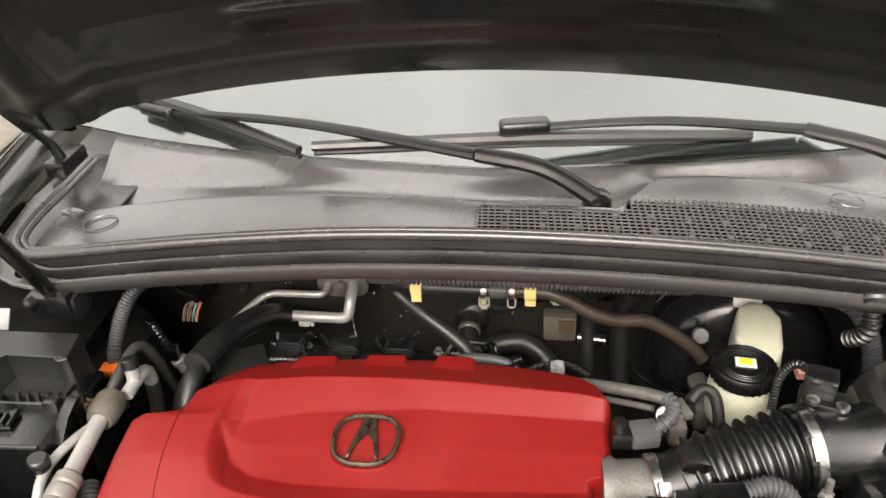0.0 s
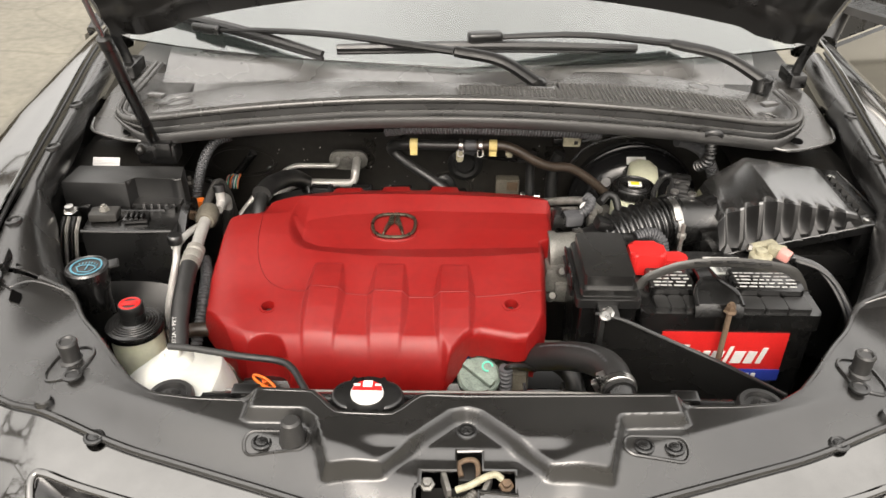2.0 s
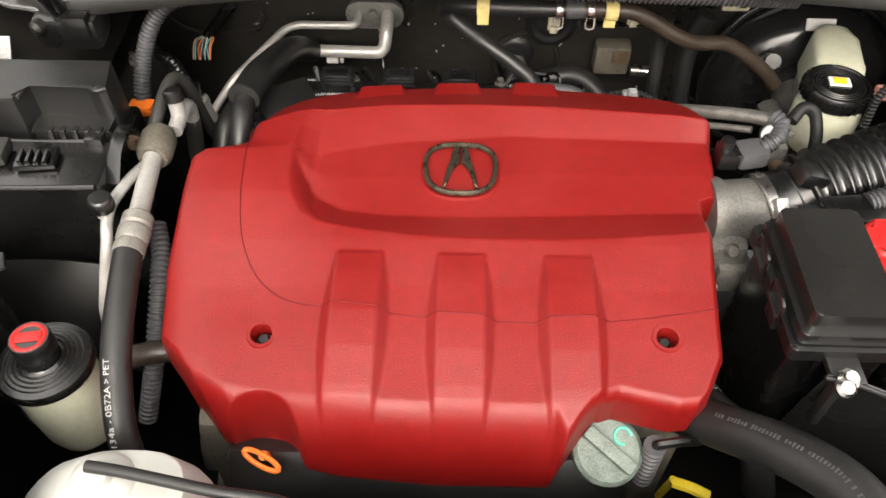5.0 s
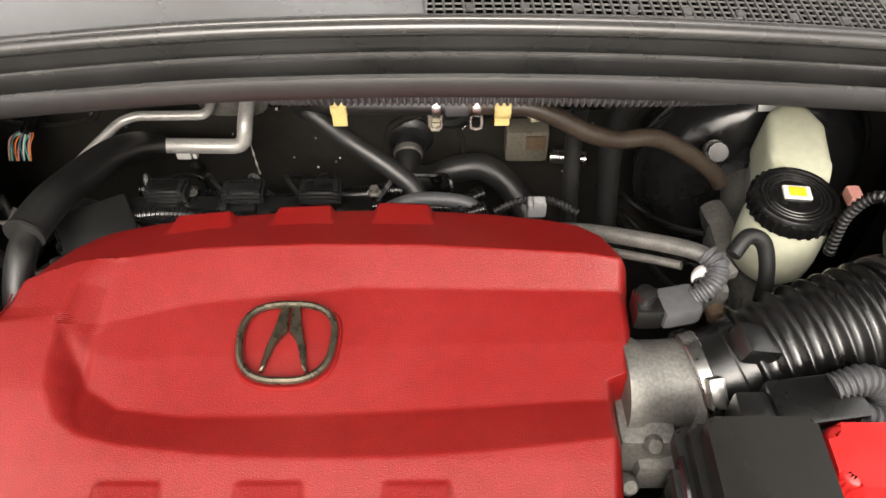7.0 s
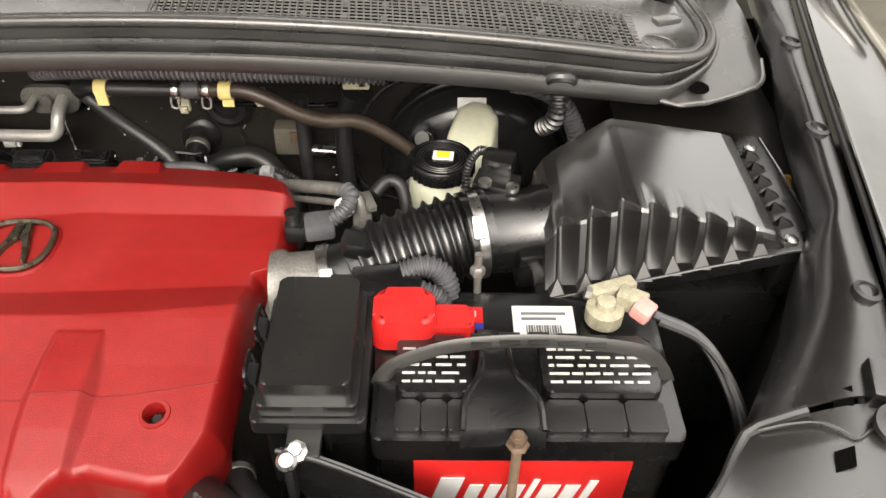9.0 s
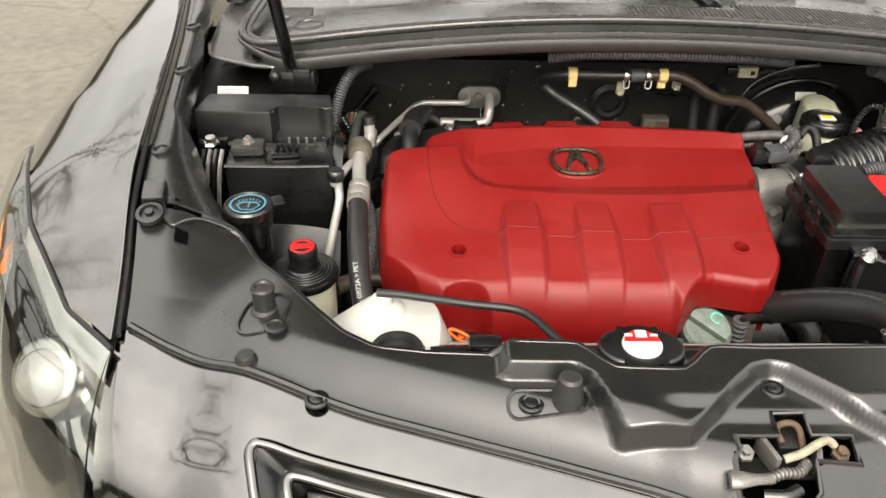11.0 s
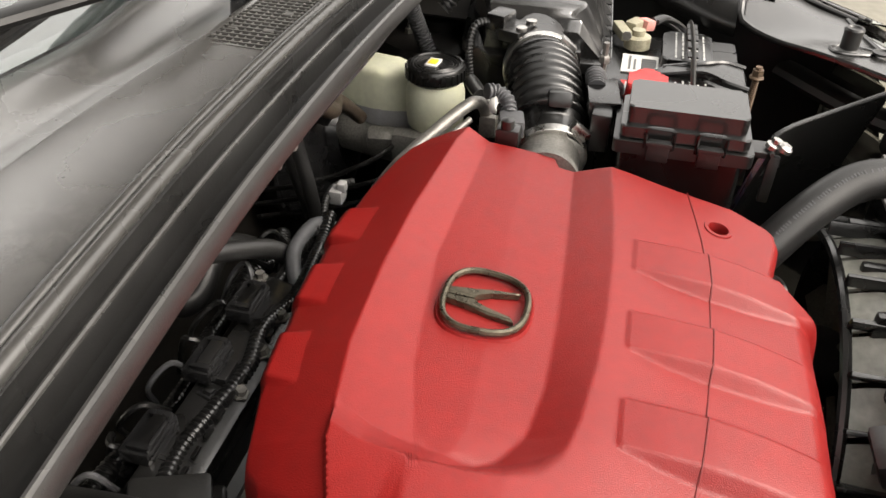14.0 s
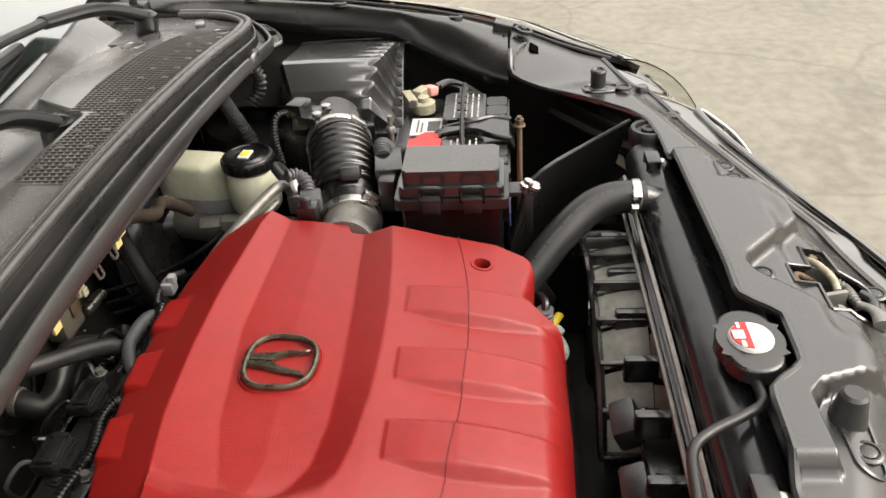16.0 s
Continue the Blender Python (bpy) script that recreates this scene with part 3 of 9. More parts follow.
def build_side_trim(s):
    t = thing("fender_gutter_trim", "grey-black plastic gutter trim along the fender", "trim", (s * 0.75, 0.5, 1.0), "gutter trims")
    bm = bm_new()
    ys = [lerp(0.15, 1.0, i / 60) for i in range(61)]
    rows = []
    for y in ys:
        gx, gz, iz = table(GAP_X, y), table(GAP_Z, y) - 0.006, table(TRIM_Z, y)
        ix = min(table(TRIM_X, y), gx - 0.036)
        flat = min(0.026, (gx - ix) * 0.55)
        row = [(gx - 0.004, gz - 0.028), (gx - 0.004, gz - 0.006), (gx - 0.01, gz), (gx - flat, gz + 0.001)]
        row += [(lerp(gx - flat, ix, k ** 0.8), lerp(gz + 0.001, iz, k ** 1.7)) for k in (0.15, 0.3, 0.45, 0.6, 0.75, 0.9, 1.0)]
        row += [(ix - 0.001, iz - 0.008), (ix + 0.004, iz - 0.02)]
        rows.append([(s * px, y, pz) for px, pz in row])
    rings(bm, rows, close=False)
    thicken(bm, 0.003)
    part("channel", bm, TRIM, t, sharp=60)
    for y in (0.245, 0.463, 0.64):
        bm = bm_new()
        x, z = table(GAP_X, y) - 0.022, table(GAP_Z, y) - 0.005
        lathe(bm, [(0.013, -0.004), (0.013, 0.002), (0.009, 0.004), (0.009, -0.001), (0.003, -0.001)], (s * x, y, z), (s * 0.15, 0, 1), 20)
        part("push_fastener", bm, MATT, t)
    wall_slot(t, s, (0.673, 0.153, 0.991))
    # square lug by the front end of the trim
    bm = bm_new()
    box(bm, (s * 0.703, 0.158, 1.006), (0.028, 0.036, 0.022), 0.004, turn(12, 0, s * -8))
    part("lug", bm, TRIM, t)
    bm = bm_new()
    lathe(bm, [(0.017, -0.004), (0.017, 0.002), (0.012, 0.003), (0.011, -0.001), (0.006, 0.0), (0.005, 0.005), (0.001, 0.005)], (s * 0.7, 0.121, 1.001), (0, -0.3, 1), 24)
    part("push_fastener", bm, MATT, t)
    bm = bm_new()
    tube(bm, [(s * (table(GAP_X, y) + 0.003), y, table(GAP_Z, y) - 0.006) for y in (-0.04, 0.05, 0.15, 0.3, 0.5, 0.7, 0.9, 1.0)], 0.0038, 8, 5)
    part("rubber_seal", bm, RUBBER, t, "black rubber edge seal")


def fender_at(s, u, y):
    """u runs from the gap over the crown and down the flank."""
    gx, gz = table(GAP_X, y), table(GAP_Z, y)
    wide = 0.995 + 0.02 * sstep(0.3, 0.8, y)
    if u < 0.6:
        k = u / 0.6
        x = lerp(gx + 0.008, wide - 0.03, k)
        z = gz + 0.001 - 0.044 * k - 0.047 * k ** 2.8
    else:
        k = (u - 0.6) / 0.4
        x = wide - 0.03 + 0.03 * math.sin(k * math.pi / 2)
        z = lerp(gz - 0.09, 0.42, k ** 1.6)
    return s * x, z


def lamp_line(x):
    return table(LAMP_Y, x)


def fender_top(x):
    """Height of the fender's skin along its front edge."""
    y = lamp_line(x)
    lo, hi = 0.0, 1.0
    for _ in range(30):
        m = (lo + hi) / 2
        if fender_at(1, m, y)[0] < x:
            lo = m
        else:
            hi = m
    return fender_at(1, lo, y)[1]


def build_fender(s):
    t = thing("fender", "glossy dark metallic painted front fender reflecting the sky", "fender", (s * 0.9, 0.6, 0.45), "fenders")

    def at(u, v):
        y = 0.1
        for _ in range(6):
            y = lamp_line(abs(fender_at(s, u, y)[0]))
        y = lerp(y, 1.25, v ** 1.3)
        x, z = fender_at(s, u, y)
        return x, y, z

    bm = bm_new()
    grid(bm, 60, 60, at)
    thicken(bm, 0.002)
    part("skin", bm, PAINT, t, sharp=80)
    bm = bm_new()
    tube(bm, [at(0.0, v / 14) for v in range(15)], 0.0022, 6, 3)
    part("folded_edge", bm, PAINT, t)


def lens_at(s, u, v, inset=0.0):
    """Outer face of the headlamp: u along the fender's edge from the grille side to the tip, v down the front."""
    x = lerp(0.698, 0.975, u)
    y, z = lamp_line(x) - 0.005, fender_top(x) - 0.004
    turned = radians(78 * u)
    reach = lerp(0.19, 0.055, u ** 0.8) - inset
    out = reach * math.sin(v * math.pi / 2)
    drop = lerp(0.30, 0.13, u) * v ** 1.9
    back = inset * 0.7
    return s * (x + out * math.sin(turned) - back * math.sin(turned)), y - out * math.cos(turned) + back * math.cos(turned), z - drop - inset * 0.55


def build_lamp(s):
    t = thing("headlamp", "clear headlamp with chrome reflector and amber corner", "headlamp", (s * 0.8, 0.0, 0.7), "headlamps")
    bm = bm_new()
    grid(bm, 40, 20, lambda u, v: lens_at(s, u, v))
    thicken(bm, 0.0025)
    ob = part("lens", bm, LENS, t, "clear polycarbonate lens", sharp=80)
    ob.visible_shadow = False
    # bright trim that follows the upper edge inside the lens
    bm = bm_new()
    rings(bm, [[lens_at(s, i / 40, v, d) for i in range(25)] for v, d in ((0.0, 0.004), (0.06, 0.006), (0.16, 0.012), (0.2, 0.03))], close=False)
    part("edge_trim", bm, CHROME, t, "bright trim inside the lens", sharp=60)
    bm = bm_new()
    grid(bm, 40, 20, lambda u, v: Vector(lens_at(s, u, lerp(0.2, 1.0, v), 0.035 + 0.02 * math.sin(v * 3.1) + 0.006 * (int(v * 6) % 2))))
    part("reflector", bm, CHROME, t, "stepped chrome reflector", sharp=25)
    bm = bm_new()
    grid(bm, 30, 8, lambda u, v: lens_at(s, lerp(0.6, 1.0, u), 0.5 * v, 0.005 + 0.004 * v))
    part("corner_mask", bm, BLACK, t, "black mask inside the outer corner", sharp=60)
    bm = bm_new()
    grid(bm, 30, 8, lambda u, v: lens_at(s, lerp(0.62, 1.0, u), lerp(0.5, 1.0, v), 0.019))
    part("housing_wall", bm, BLACK, t, "black housing wall behind the corner", sharp=60)
    c = Vector(lens_at(s, 0.3, 0.5, 0.03))
    d = Vector((s * 0.25, -0.75, 0.62))
    bm = bm_new()
    lathe(bm, [(0.034, 0.006), (0.042, 0.004), (0.047, -0.002), (0.05, -0.02), (0.054, -0.03)], c, d, 32, cap=False)
    proj = part("projector", bm, CHROME, t, "round chrome projector bezel")
    bm = bm_new()
    lathe(bm, [(0.001, 0.018), (0.012, 0.0165), (0.024, 0.011), (0.034, 0.002), (0.034, -0.006), (0.001, -0.006)], c, d, 32)
    part("projector_lens", bm, GREYLABEL, proj, "pale projector lens")
    bm = bm_new()
    tube(bm, [lens_at(s, u, 0.62, 0.012) for u in (0.97, 0.9, 0.82, 0.74, 0.66)], lambda k: 0.006 + 0.006 * math.sin(k * 3.14), 10, 6, flat=0.6)
    part("amber_reflector", bm, AMBER, t, "amber side reflector")
    bm = bm_new()
    tube(bm, [lens_at(s, i / 20, 0.0, -0.002) for i in range(21)], 0.003, 8, 3)
    part("seal", bm, RUBBER, t, "thin black seal along the fender")


def bumper_at(x, v):
    """Painted cover: a nearly level shelf in front of the panel that rolls over into the front."""
    a = min(abs(x), 0.7)
    y0, z0 = table(FRONT_Y, a) - 0.006, panel_z(a, table(FRONT_Y, a)) - 0.006
    return Vector((x, y0 - 0.19 * math.sin(v * math.pi / 2), z0 - 0.085 * v - 0.265 * v ** 3))


RIM = [(0.0, 0.165), (0.25, 0.17), (0.45, 0.195), (0.512, 0.215), (0.528, 0.24), (0.527, 0.31), (0.505, 0.5), (0.44, 0.72), (0.3, 0.9), (0.0, 0.97)]


def in_grille(x, v):
    a = abs(x)
    top = table([(p[0], p[1]) for p in RIM[:5]], a)
    side = table([(p[1], p[0]) for p in RIM[4:]], v)
    return a < min(side, 0.527) and top < v < 0.97


def build_bumper():
    t = thing("front_bumper", "glossy dark painted bumper cover and grille surround", "bumper", (0, -0.3, 0.25))
    bm = bm_new()
    nu, nv = 150, 70
    vs = [[bm.verts.new(bumper_at(lerp(-0.7, 0.7, i / nu), j / nv)) for j in range(nv + 1)] for i in range(nu + 1)]
    for i in range(nu):
        for j in range(nv):
            if not in_grille(lerp(-0.7, 0.7, (i + 0.5) / nu), (j + 0.5) / nv):
                bm.faces.new((vs[i][j], vs[i + 1][j], vs[i + 1][j + 1], vs[i][j + 1]))
    for v in [v for v in bm.verts if not v.link_faces]:
        bm.verts.remove(v)
    thicken(bm, 0.003)
    part("cover", bm, PAINT, t, sharp=80)
    bm = bm_new()
    grid(bm, 60, 8, lambda u, v: bumper_at(lerp(-0.7, 0.7, u), 1.0) + Vector((0, 0.03 * v, -0.32 * v)))
    thicken(bm, 0.003)
    part("lower_cover", bm, PAINT, t, sharp=80)
    for s in (-1, 1):
        bm = bm_new()
        grid(bm, 24, 10, lambda u, v: Vector(lens_at(s, u, 1.0)).lerp(Vector((lens_at(s, u, 1.0)[0], lens_at(s, u, 1.0)[1] + 0.02, 0.3)), v))
        thicken(bm, 0.003)
        part("corner", bm, PAINT, t, sharp=80)
    g = thing("front_grille", "glossy black five-sided grille with dark surround", "grille", (0, -0.33, 0.6))
    half = [(a, v) for a, v in RIM]
    loop = [(-a, v) for a, v in half[:0:-1]] + half

    def rim(inset, sink):
        out = []
        for a, v in loop:
            k = inset / 0.5
            p = bumper_at(a * (1 - k), lerp(v, 0.62, k))
            out.append(p + Vector((0, sink * 0.35, -sink)))
        return spline(out, 6)

    outer, lip, inner, deep = rim(0.0, -0.003), rim(0.012, 0.006), rim(0.034, 0.022), rim(0.046, 0.045)
    for line, r, m in ((outer, 0.0055, PAINT), (inner, 0.007, PAINT)):
        bm = bm_new()
        tube(bm, line, r, 10, 1)
        part("surround_rim", bm, m, g)
    bm = bm_new()
    rings(bm, [outer, lip, inner, deep], close=False)
    part("surround_channel", bm, BLACK, g, sharp=60)
    bm = bm_new()
    vs = [bm.verts.new(p + Vector((0, 0.03, -0.02))) for p in deep[:-1]]
    mid = bm.verts.new((0, -0.26, 0.76))
    for i in range(len(vs)):
        bm.faces.new((vs[i], vs[(i + 1) % len(vs)], mid))
    part("backing", bm, MATT, g)
    for k in range(5):
        v = 0.36 + 0.13 * k
        w = table([(p[1], p[0]) for p in RIM[4:]], v) - 0.075
        bm = bm_new()

        def slat(u, q):
            x = lerp(-w, w, u)
            vv = v + 0.075 * q + 0.02 * (1 - (x / w) ** 2)
            return bumper_at(x, vv) + Vector((0, 0.02, -0.03 + 0.012 * math.sin(q * 3.1)))

        grid(bm, 30, 8, slat)
        thicken(bm, 0.003)
        part("bar", bm, BARS, g, "dark satin metal grille bar", sharp=60)


for side in (-1, 1):
    build_side_trim(side)
    build_fender(side)
    build_lamp(side)
build_bumper()

# Cowl: height and place of the rubber bead along its front edge.
BEAD_Y = [(-0.66, 0.606), (-0.6, 0.592), (-0.5, 0.594), (-0.2, 0.603), (0.0, 0.604), (0.3, 0.604), (0.55, 0.606), (0.66, 0.614)]


def bead_z(x):
    return 1.092 - 0.048 * (abs(x) / 0.64) ** 2.0


CREASE_Y = [(-0.7, 0.70), (-0.6, 0.722), (-0.46, 0.728), (-0.3, 0.722), (-0.14, 0.705), (0.0, 0.69), (0.18, 0.69), (0.24, 0.787), (0.32, 0.806), (0.45, 0.814), (0.6, 0.79), (0.7, 0.76)]
GLASS_Y = [(-0.8, 0.95), (-0.6, 0.885), (-0.45, 0.855), (-0.3, 0.835), (0, 0.815), (0.3, 0.838), (0.45, 0.862), (0.6, 0.892), (0.8, 0.95)]


def glass_z(x):
    return 1.085 + 0.02 * abs(x)


GRILLE_FRONT = [(0.0, 0.622), (0.19, 0.624), (0.3, 0.628), (0.47, 0.634), (0.6, 0.636)]
GRILLE_REAR = [(0.187, 0.684), (0.188, 0.712), (0.3, 0.724), (0.47, 0.728), (0.6, 0.714)]


def grille_rows(x):
    return table(GRILLE_FRONT, x), table(GRILLE_REAR, x)


def cowl_top(x, v):
    yb, zb = table(BEAD_Y, x), bead_z(x)
    yc, yg = table(CREASE_Y, x), table(GLASS_Y, x)
    zc = zb + 0.004 - 0.004 * abs(x)
    if v < 0.5:
        k = v / 0.5
        return lerp(yb, yc, k), lerp(zb - 0.002, zc, k)
    k = (v - 0.5) / 0.5
    dip = 0.022 * math.sin(min(1, k * 1.6) * math.pi) if k < 0.62 else 0
    return lerp(yc, yg + 0.03, k), lerp(zc, glass_z(x) - 0.006, k) - 0.03 * sstep(0.0, 0.16, k) * sstep(1.0, 0.45, k)


WING_Y = [(0.585, 0.572), (0.6, 0.56), (0.623, 0.552), (0.66, 0.562), (0.7, 0.584), (0.74, 0.612), (0.755, 0.66), (0.77, 0.76), (0.785, 0.86)]


def build_cowl():
    t = thing("windscreen_cowl", "weathered grey-black plastic cowl below the windscreen", "cowl", (0, 0.6, 1.0))

    def at(u, v):
        x = lerp(-0.66, 0.66, u)
        y, z = cowl_top(x, v)
        return x, y, z

    def opening(c):
        y0, y1 = grille_rows(c.x)
        return -0.01 < c.x < 0.578 and y0 < c.y < y1

    bm = bm_new()
    grid(bm, 160, 90, at, opening)
    thicken(bm, 0.003)
    part("top_sheet", bm, COWL, t, sharp=50)
    # the bead's line: along both ends, round the corners and across the front
    def edge_line(off):
        line = [(-0.672 + off, 0.84, 1.072), (-0.676 + off, 0.76, 1.066), (-0.686 + off, 0.68, 1.056), (-0.684 + off, 0.635, 1.05), (-0.668 + off * 0.7, 0.608 + off * 0.7, 1.046), (-0.64, 0.595 + off, 1.046)]
        line += [(x, table(BEAD_Y, x) + off, bead_z(x)) for x in (-0.58, -0.5, -0.4, -0.3, -0.2, -0.1, 0, 0.1, 0.2, 0.3, 0.4, 0.5, 0.58)]
        line += [(0.635, 0.61 + off, 1.05), (0.66 - off * 0.7, 0.622 + off * 0.7, 1.051), (0.674 - off, 0.65, 1.055), (0.674 - off, 0.68, 1.06), (0.662 - off, 0.74, 1.066)]
        return line

    # stepped front face below the bead: bead, face, middle ridge, face, lower lip
    prof = [(-0.004, 0.002), (0.005, -0.003), (0.0075, -0.015), (0.012, -0.0155), (0.0145, -0.0133), (0.016, -0.0133), (0.0175, -0.017), (0.02, -0.03), (0.036, -0.031), (0.0415, -0.0185), (0.0445, -0.0155), (0.0462, -0.0155), (0.0475, -0.018), (0.048, -0.028), (0.045, -0.033), (0.028, -0.037)]
    bm = bm_new()
    line = spline(edge_line(0.0), 5)
    rows = []
    for i, p in enumerate(line):
        d = line[min(i + 1, len(line) - 1)] - line[max(i - 1, 0)]
        out = Vector((d.y, -d.x, 0)).normalized()
        k = 1.0 - 0.82 * sstep(0.595, 0.672, abs(p.x))
        rows.append([p + out * a * k + Vector((0, 0, h * k)) for a, h in prof])
    rings(bm, [row[:10] for row in rows], close=False)
    thicken(bm, 0.002)
    part("front_face", bm, FACE, t, sharp=45)
    bm = bm_new()
    rings(bm, [row[9:] for row in rows], close=False)
    thicken(bm, 0.002)
    part("front_lip", bm, LIP, t, sharp=45)
    # paler tubes along both ridges, their edge highlights put into the colour
    for k, r in ((4, 0.0022), (10, 0.0034)):
        bm = bm_new()
        tube(bm, [row[k] for row in rows], r, 8, 1)
        part("ridge", bm, GASKET, t, "pale grey ridge painted as an edge highlight")
    # double rubber bead with rounded ends
    for off, r, m in ((0.0, 0.0065, GASKET), (0.0115, 0.005, GASKET)):
        bm = bm_new()
        tube(bm, [(p[0], p[1], p[2] + 0.004) for p in edge_line(off)], r, 10, 5)
        part("rubber_bead", bm, m, t, "rubber weather bead")
    # lower side wings that reach to the fenders
    for s in (-1, 1):
        bm = bm_new()

        def wing(u, v):
            x = lerp(0.585, 0.757, u)
            y = lerp(table(WING_Y, x), 0.97, v)
            z = 1.026 + 0.016 * sstep(0.0, 0.4, v) - 0.008 * u - 0.003 * sstep(0.04, 0.0, v)
            return s * x, y, z

        grid(bm, 24, 30, wing)
        thicken(bm, 0.003)
        part("side_wing", bm, WING, t, sharp=60)
        bm = bm_new()
        tube(bm, [Vector(wing(k / 14, 0.0)) + Vector((0, 0.001, 0.001)) for k in range(15)], 0.0032, 8, 3)
        part("wing_edge", bm, COWL, t)
        # flat near-black disc in place of the hole's shade
        bm = bm_new()
        lathe(bm, [(0.012, 0), (0.012, 0.0015), (0.001, 0.0015)], (s * 0.648, 0.578, 1.0305), (0, -0.1, 1), 20)
        part("drain_hole", bm, HOLE_SHADE, t, "near-black disc painted as a shaded round hole")
        # low well at each end of the top sheet, with a raised tab
        bm = bm_new()
        box(bm, (s * 0.628, 0.695, 1.06), (0.035, 0.018, 0.008), 0.003, turn(0, 0, s * 20))
        part("tab", bm, COWL, t)
    for rx, ry, rr in ((-0.575, 0.675, 0.026), (0.612, 0.655, 0.021), (0.5, 0.765, 0.022)):
        bm = bm_new()
        line = [Vector((rx + rr * math.cos(a), ry + rr * 0.8 * math.sin(a), 0)) for a in (2 * math.pi * i / 20 for i in range(21))]
        line = [Vector((p.x, p.y, lerp(bead_z(p.x), bead_z(p.x) + 0.004, (p.y - 0.612) / 0.1))) for p in line]
        tube(bm, line, 0.0012, 6, 1)
        part("moulded_ring", bm, COWL, t)
    # air intake: near-black sheet painted as the shade below, bars both ways, small solid studs
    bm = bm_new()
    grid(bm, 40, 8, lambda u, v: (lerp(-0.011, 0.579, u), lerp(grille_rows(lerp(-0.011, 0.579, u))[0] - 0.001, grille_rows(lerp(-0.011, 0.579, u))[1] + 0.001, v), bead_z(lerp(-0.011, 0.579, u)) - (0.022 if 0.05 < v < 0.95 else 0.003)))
    part("intake_shade_sheet", bm, HOLE_SHADE, t)
    xs = [-0.012 + 0.0088 * i for i in range(68)]
    for x in xs:
        cols = bm_new()
        y0, y1 = grille_rows(x)
        m = turn(math.degrees(math.atan2(0.004, 0.1)), 0, 4)
        za = bead_z(x) + 0.004 * ((y0 + y1) / 2 - 0.604) / 0.1
        box(cols, (x, (y0 + y1) / 2, za - 0.002), (0.0019, (y1 - y0) + 0.006, 0.004), 0, m)
        part("slat", cols, SLAT, t, sharp=20)
    for k in range(13):
        seg = []
        for x in [-0.012 + 0.03 * i for i in range(21)]:
            y = table(GRILLE_FRONT, x) + 0.0082 * k
            y0, y1 = grille_rows(x)
            if y0 - 0.004 <= y <= y1 + 0.004:
                z = bead_z(x) + 0.004 * (y - 0.604) / 0.1
                seg.append((x, y, z - 0.002))
        if len(seg) > 2:
            lines = bm_new()
            tube(lines, seg, 0.0011, 5, 2)
            part("crossbar", lines, SLAT, t, sharp=20)
    studs = bm_new()
    for i in range(12):
        x = 0.03 + 0.048 * i
        for y in (0.64, 0.676):
            y0, y1 = grille_rows(x)
            if y0 < y < y1:
                box(studs, (x, y, bead_z(x) + 0.0005), (0.008, 0.009, 0.004), 0.001)
    tagged(part("grille_studs", studs, SLAT, t, sharp=20), kind="stuff")
    # cowl underside towards the firewall
    bm = bm_new()
    grid(bm, 30, 6, lambda u, v: (lerp(-0.72, 0.72, u), lerp(0.585, 0.86, v), lerp(bead_z(lerp(-0.66, 0.66, u)) - 0.036, 0.985, sstep(0, 0.5, v))))
    part("underside", bm, BAY, t)


build_cowl()


def build_windscreen():
    t = thing("windscreen", "sloping windscreen reflecting a white overcast sky", "windscreen", (0, 0.88, 1.08))

    def at(u, v, drop=0.0):
        x = lerp(-0.76, 0.76, u) * (1 - 0.14 * v)
        s = 0.95 * v
        return x, table(GLASS_Y, lerp(-0.76, 0.76, u)) + s * math.cos(radians(27)), glass_z(x) - drop + s * math.sin(radians(27))

    bm = bm_new()
    grid(bm, 24, 14, at)
    thicken(bm, 0.005)
    part("pane", bm, WINDSCREEN, t, sharp=80)
    bm = bm_new()
    grid(bm, 24, 14, lambda u, v: at(u, v, 0.05 + 0.25 * v))
    part("dashboard", bm, INK, t, "dark dashboard behind the glass")
    for s in (-1, 1):
        bm = bm_new()
        tube(bm, [(s * 0.79, 0.96, 1.085), (s * 0.75, 1.4, 1.31), (s * 0.67, 1.84, 1.53)], 0.03, 10, 8, flat=0.7)
        part("pillar", bm, PAINT, t, "dark painted roof pillar")
    bm = bm_new()
    grid(bm, 12, 4, lambda u, v: (lerp(-0.68, 0.68, u), lerp(1.72, 2.6, v), 1.52 + 0.07 * math.sin(v * 1.6)))
    thicken(bm, 0.01)
    part("roof", bm, PAINT, t, sharp=80)


build_windscreen()


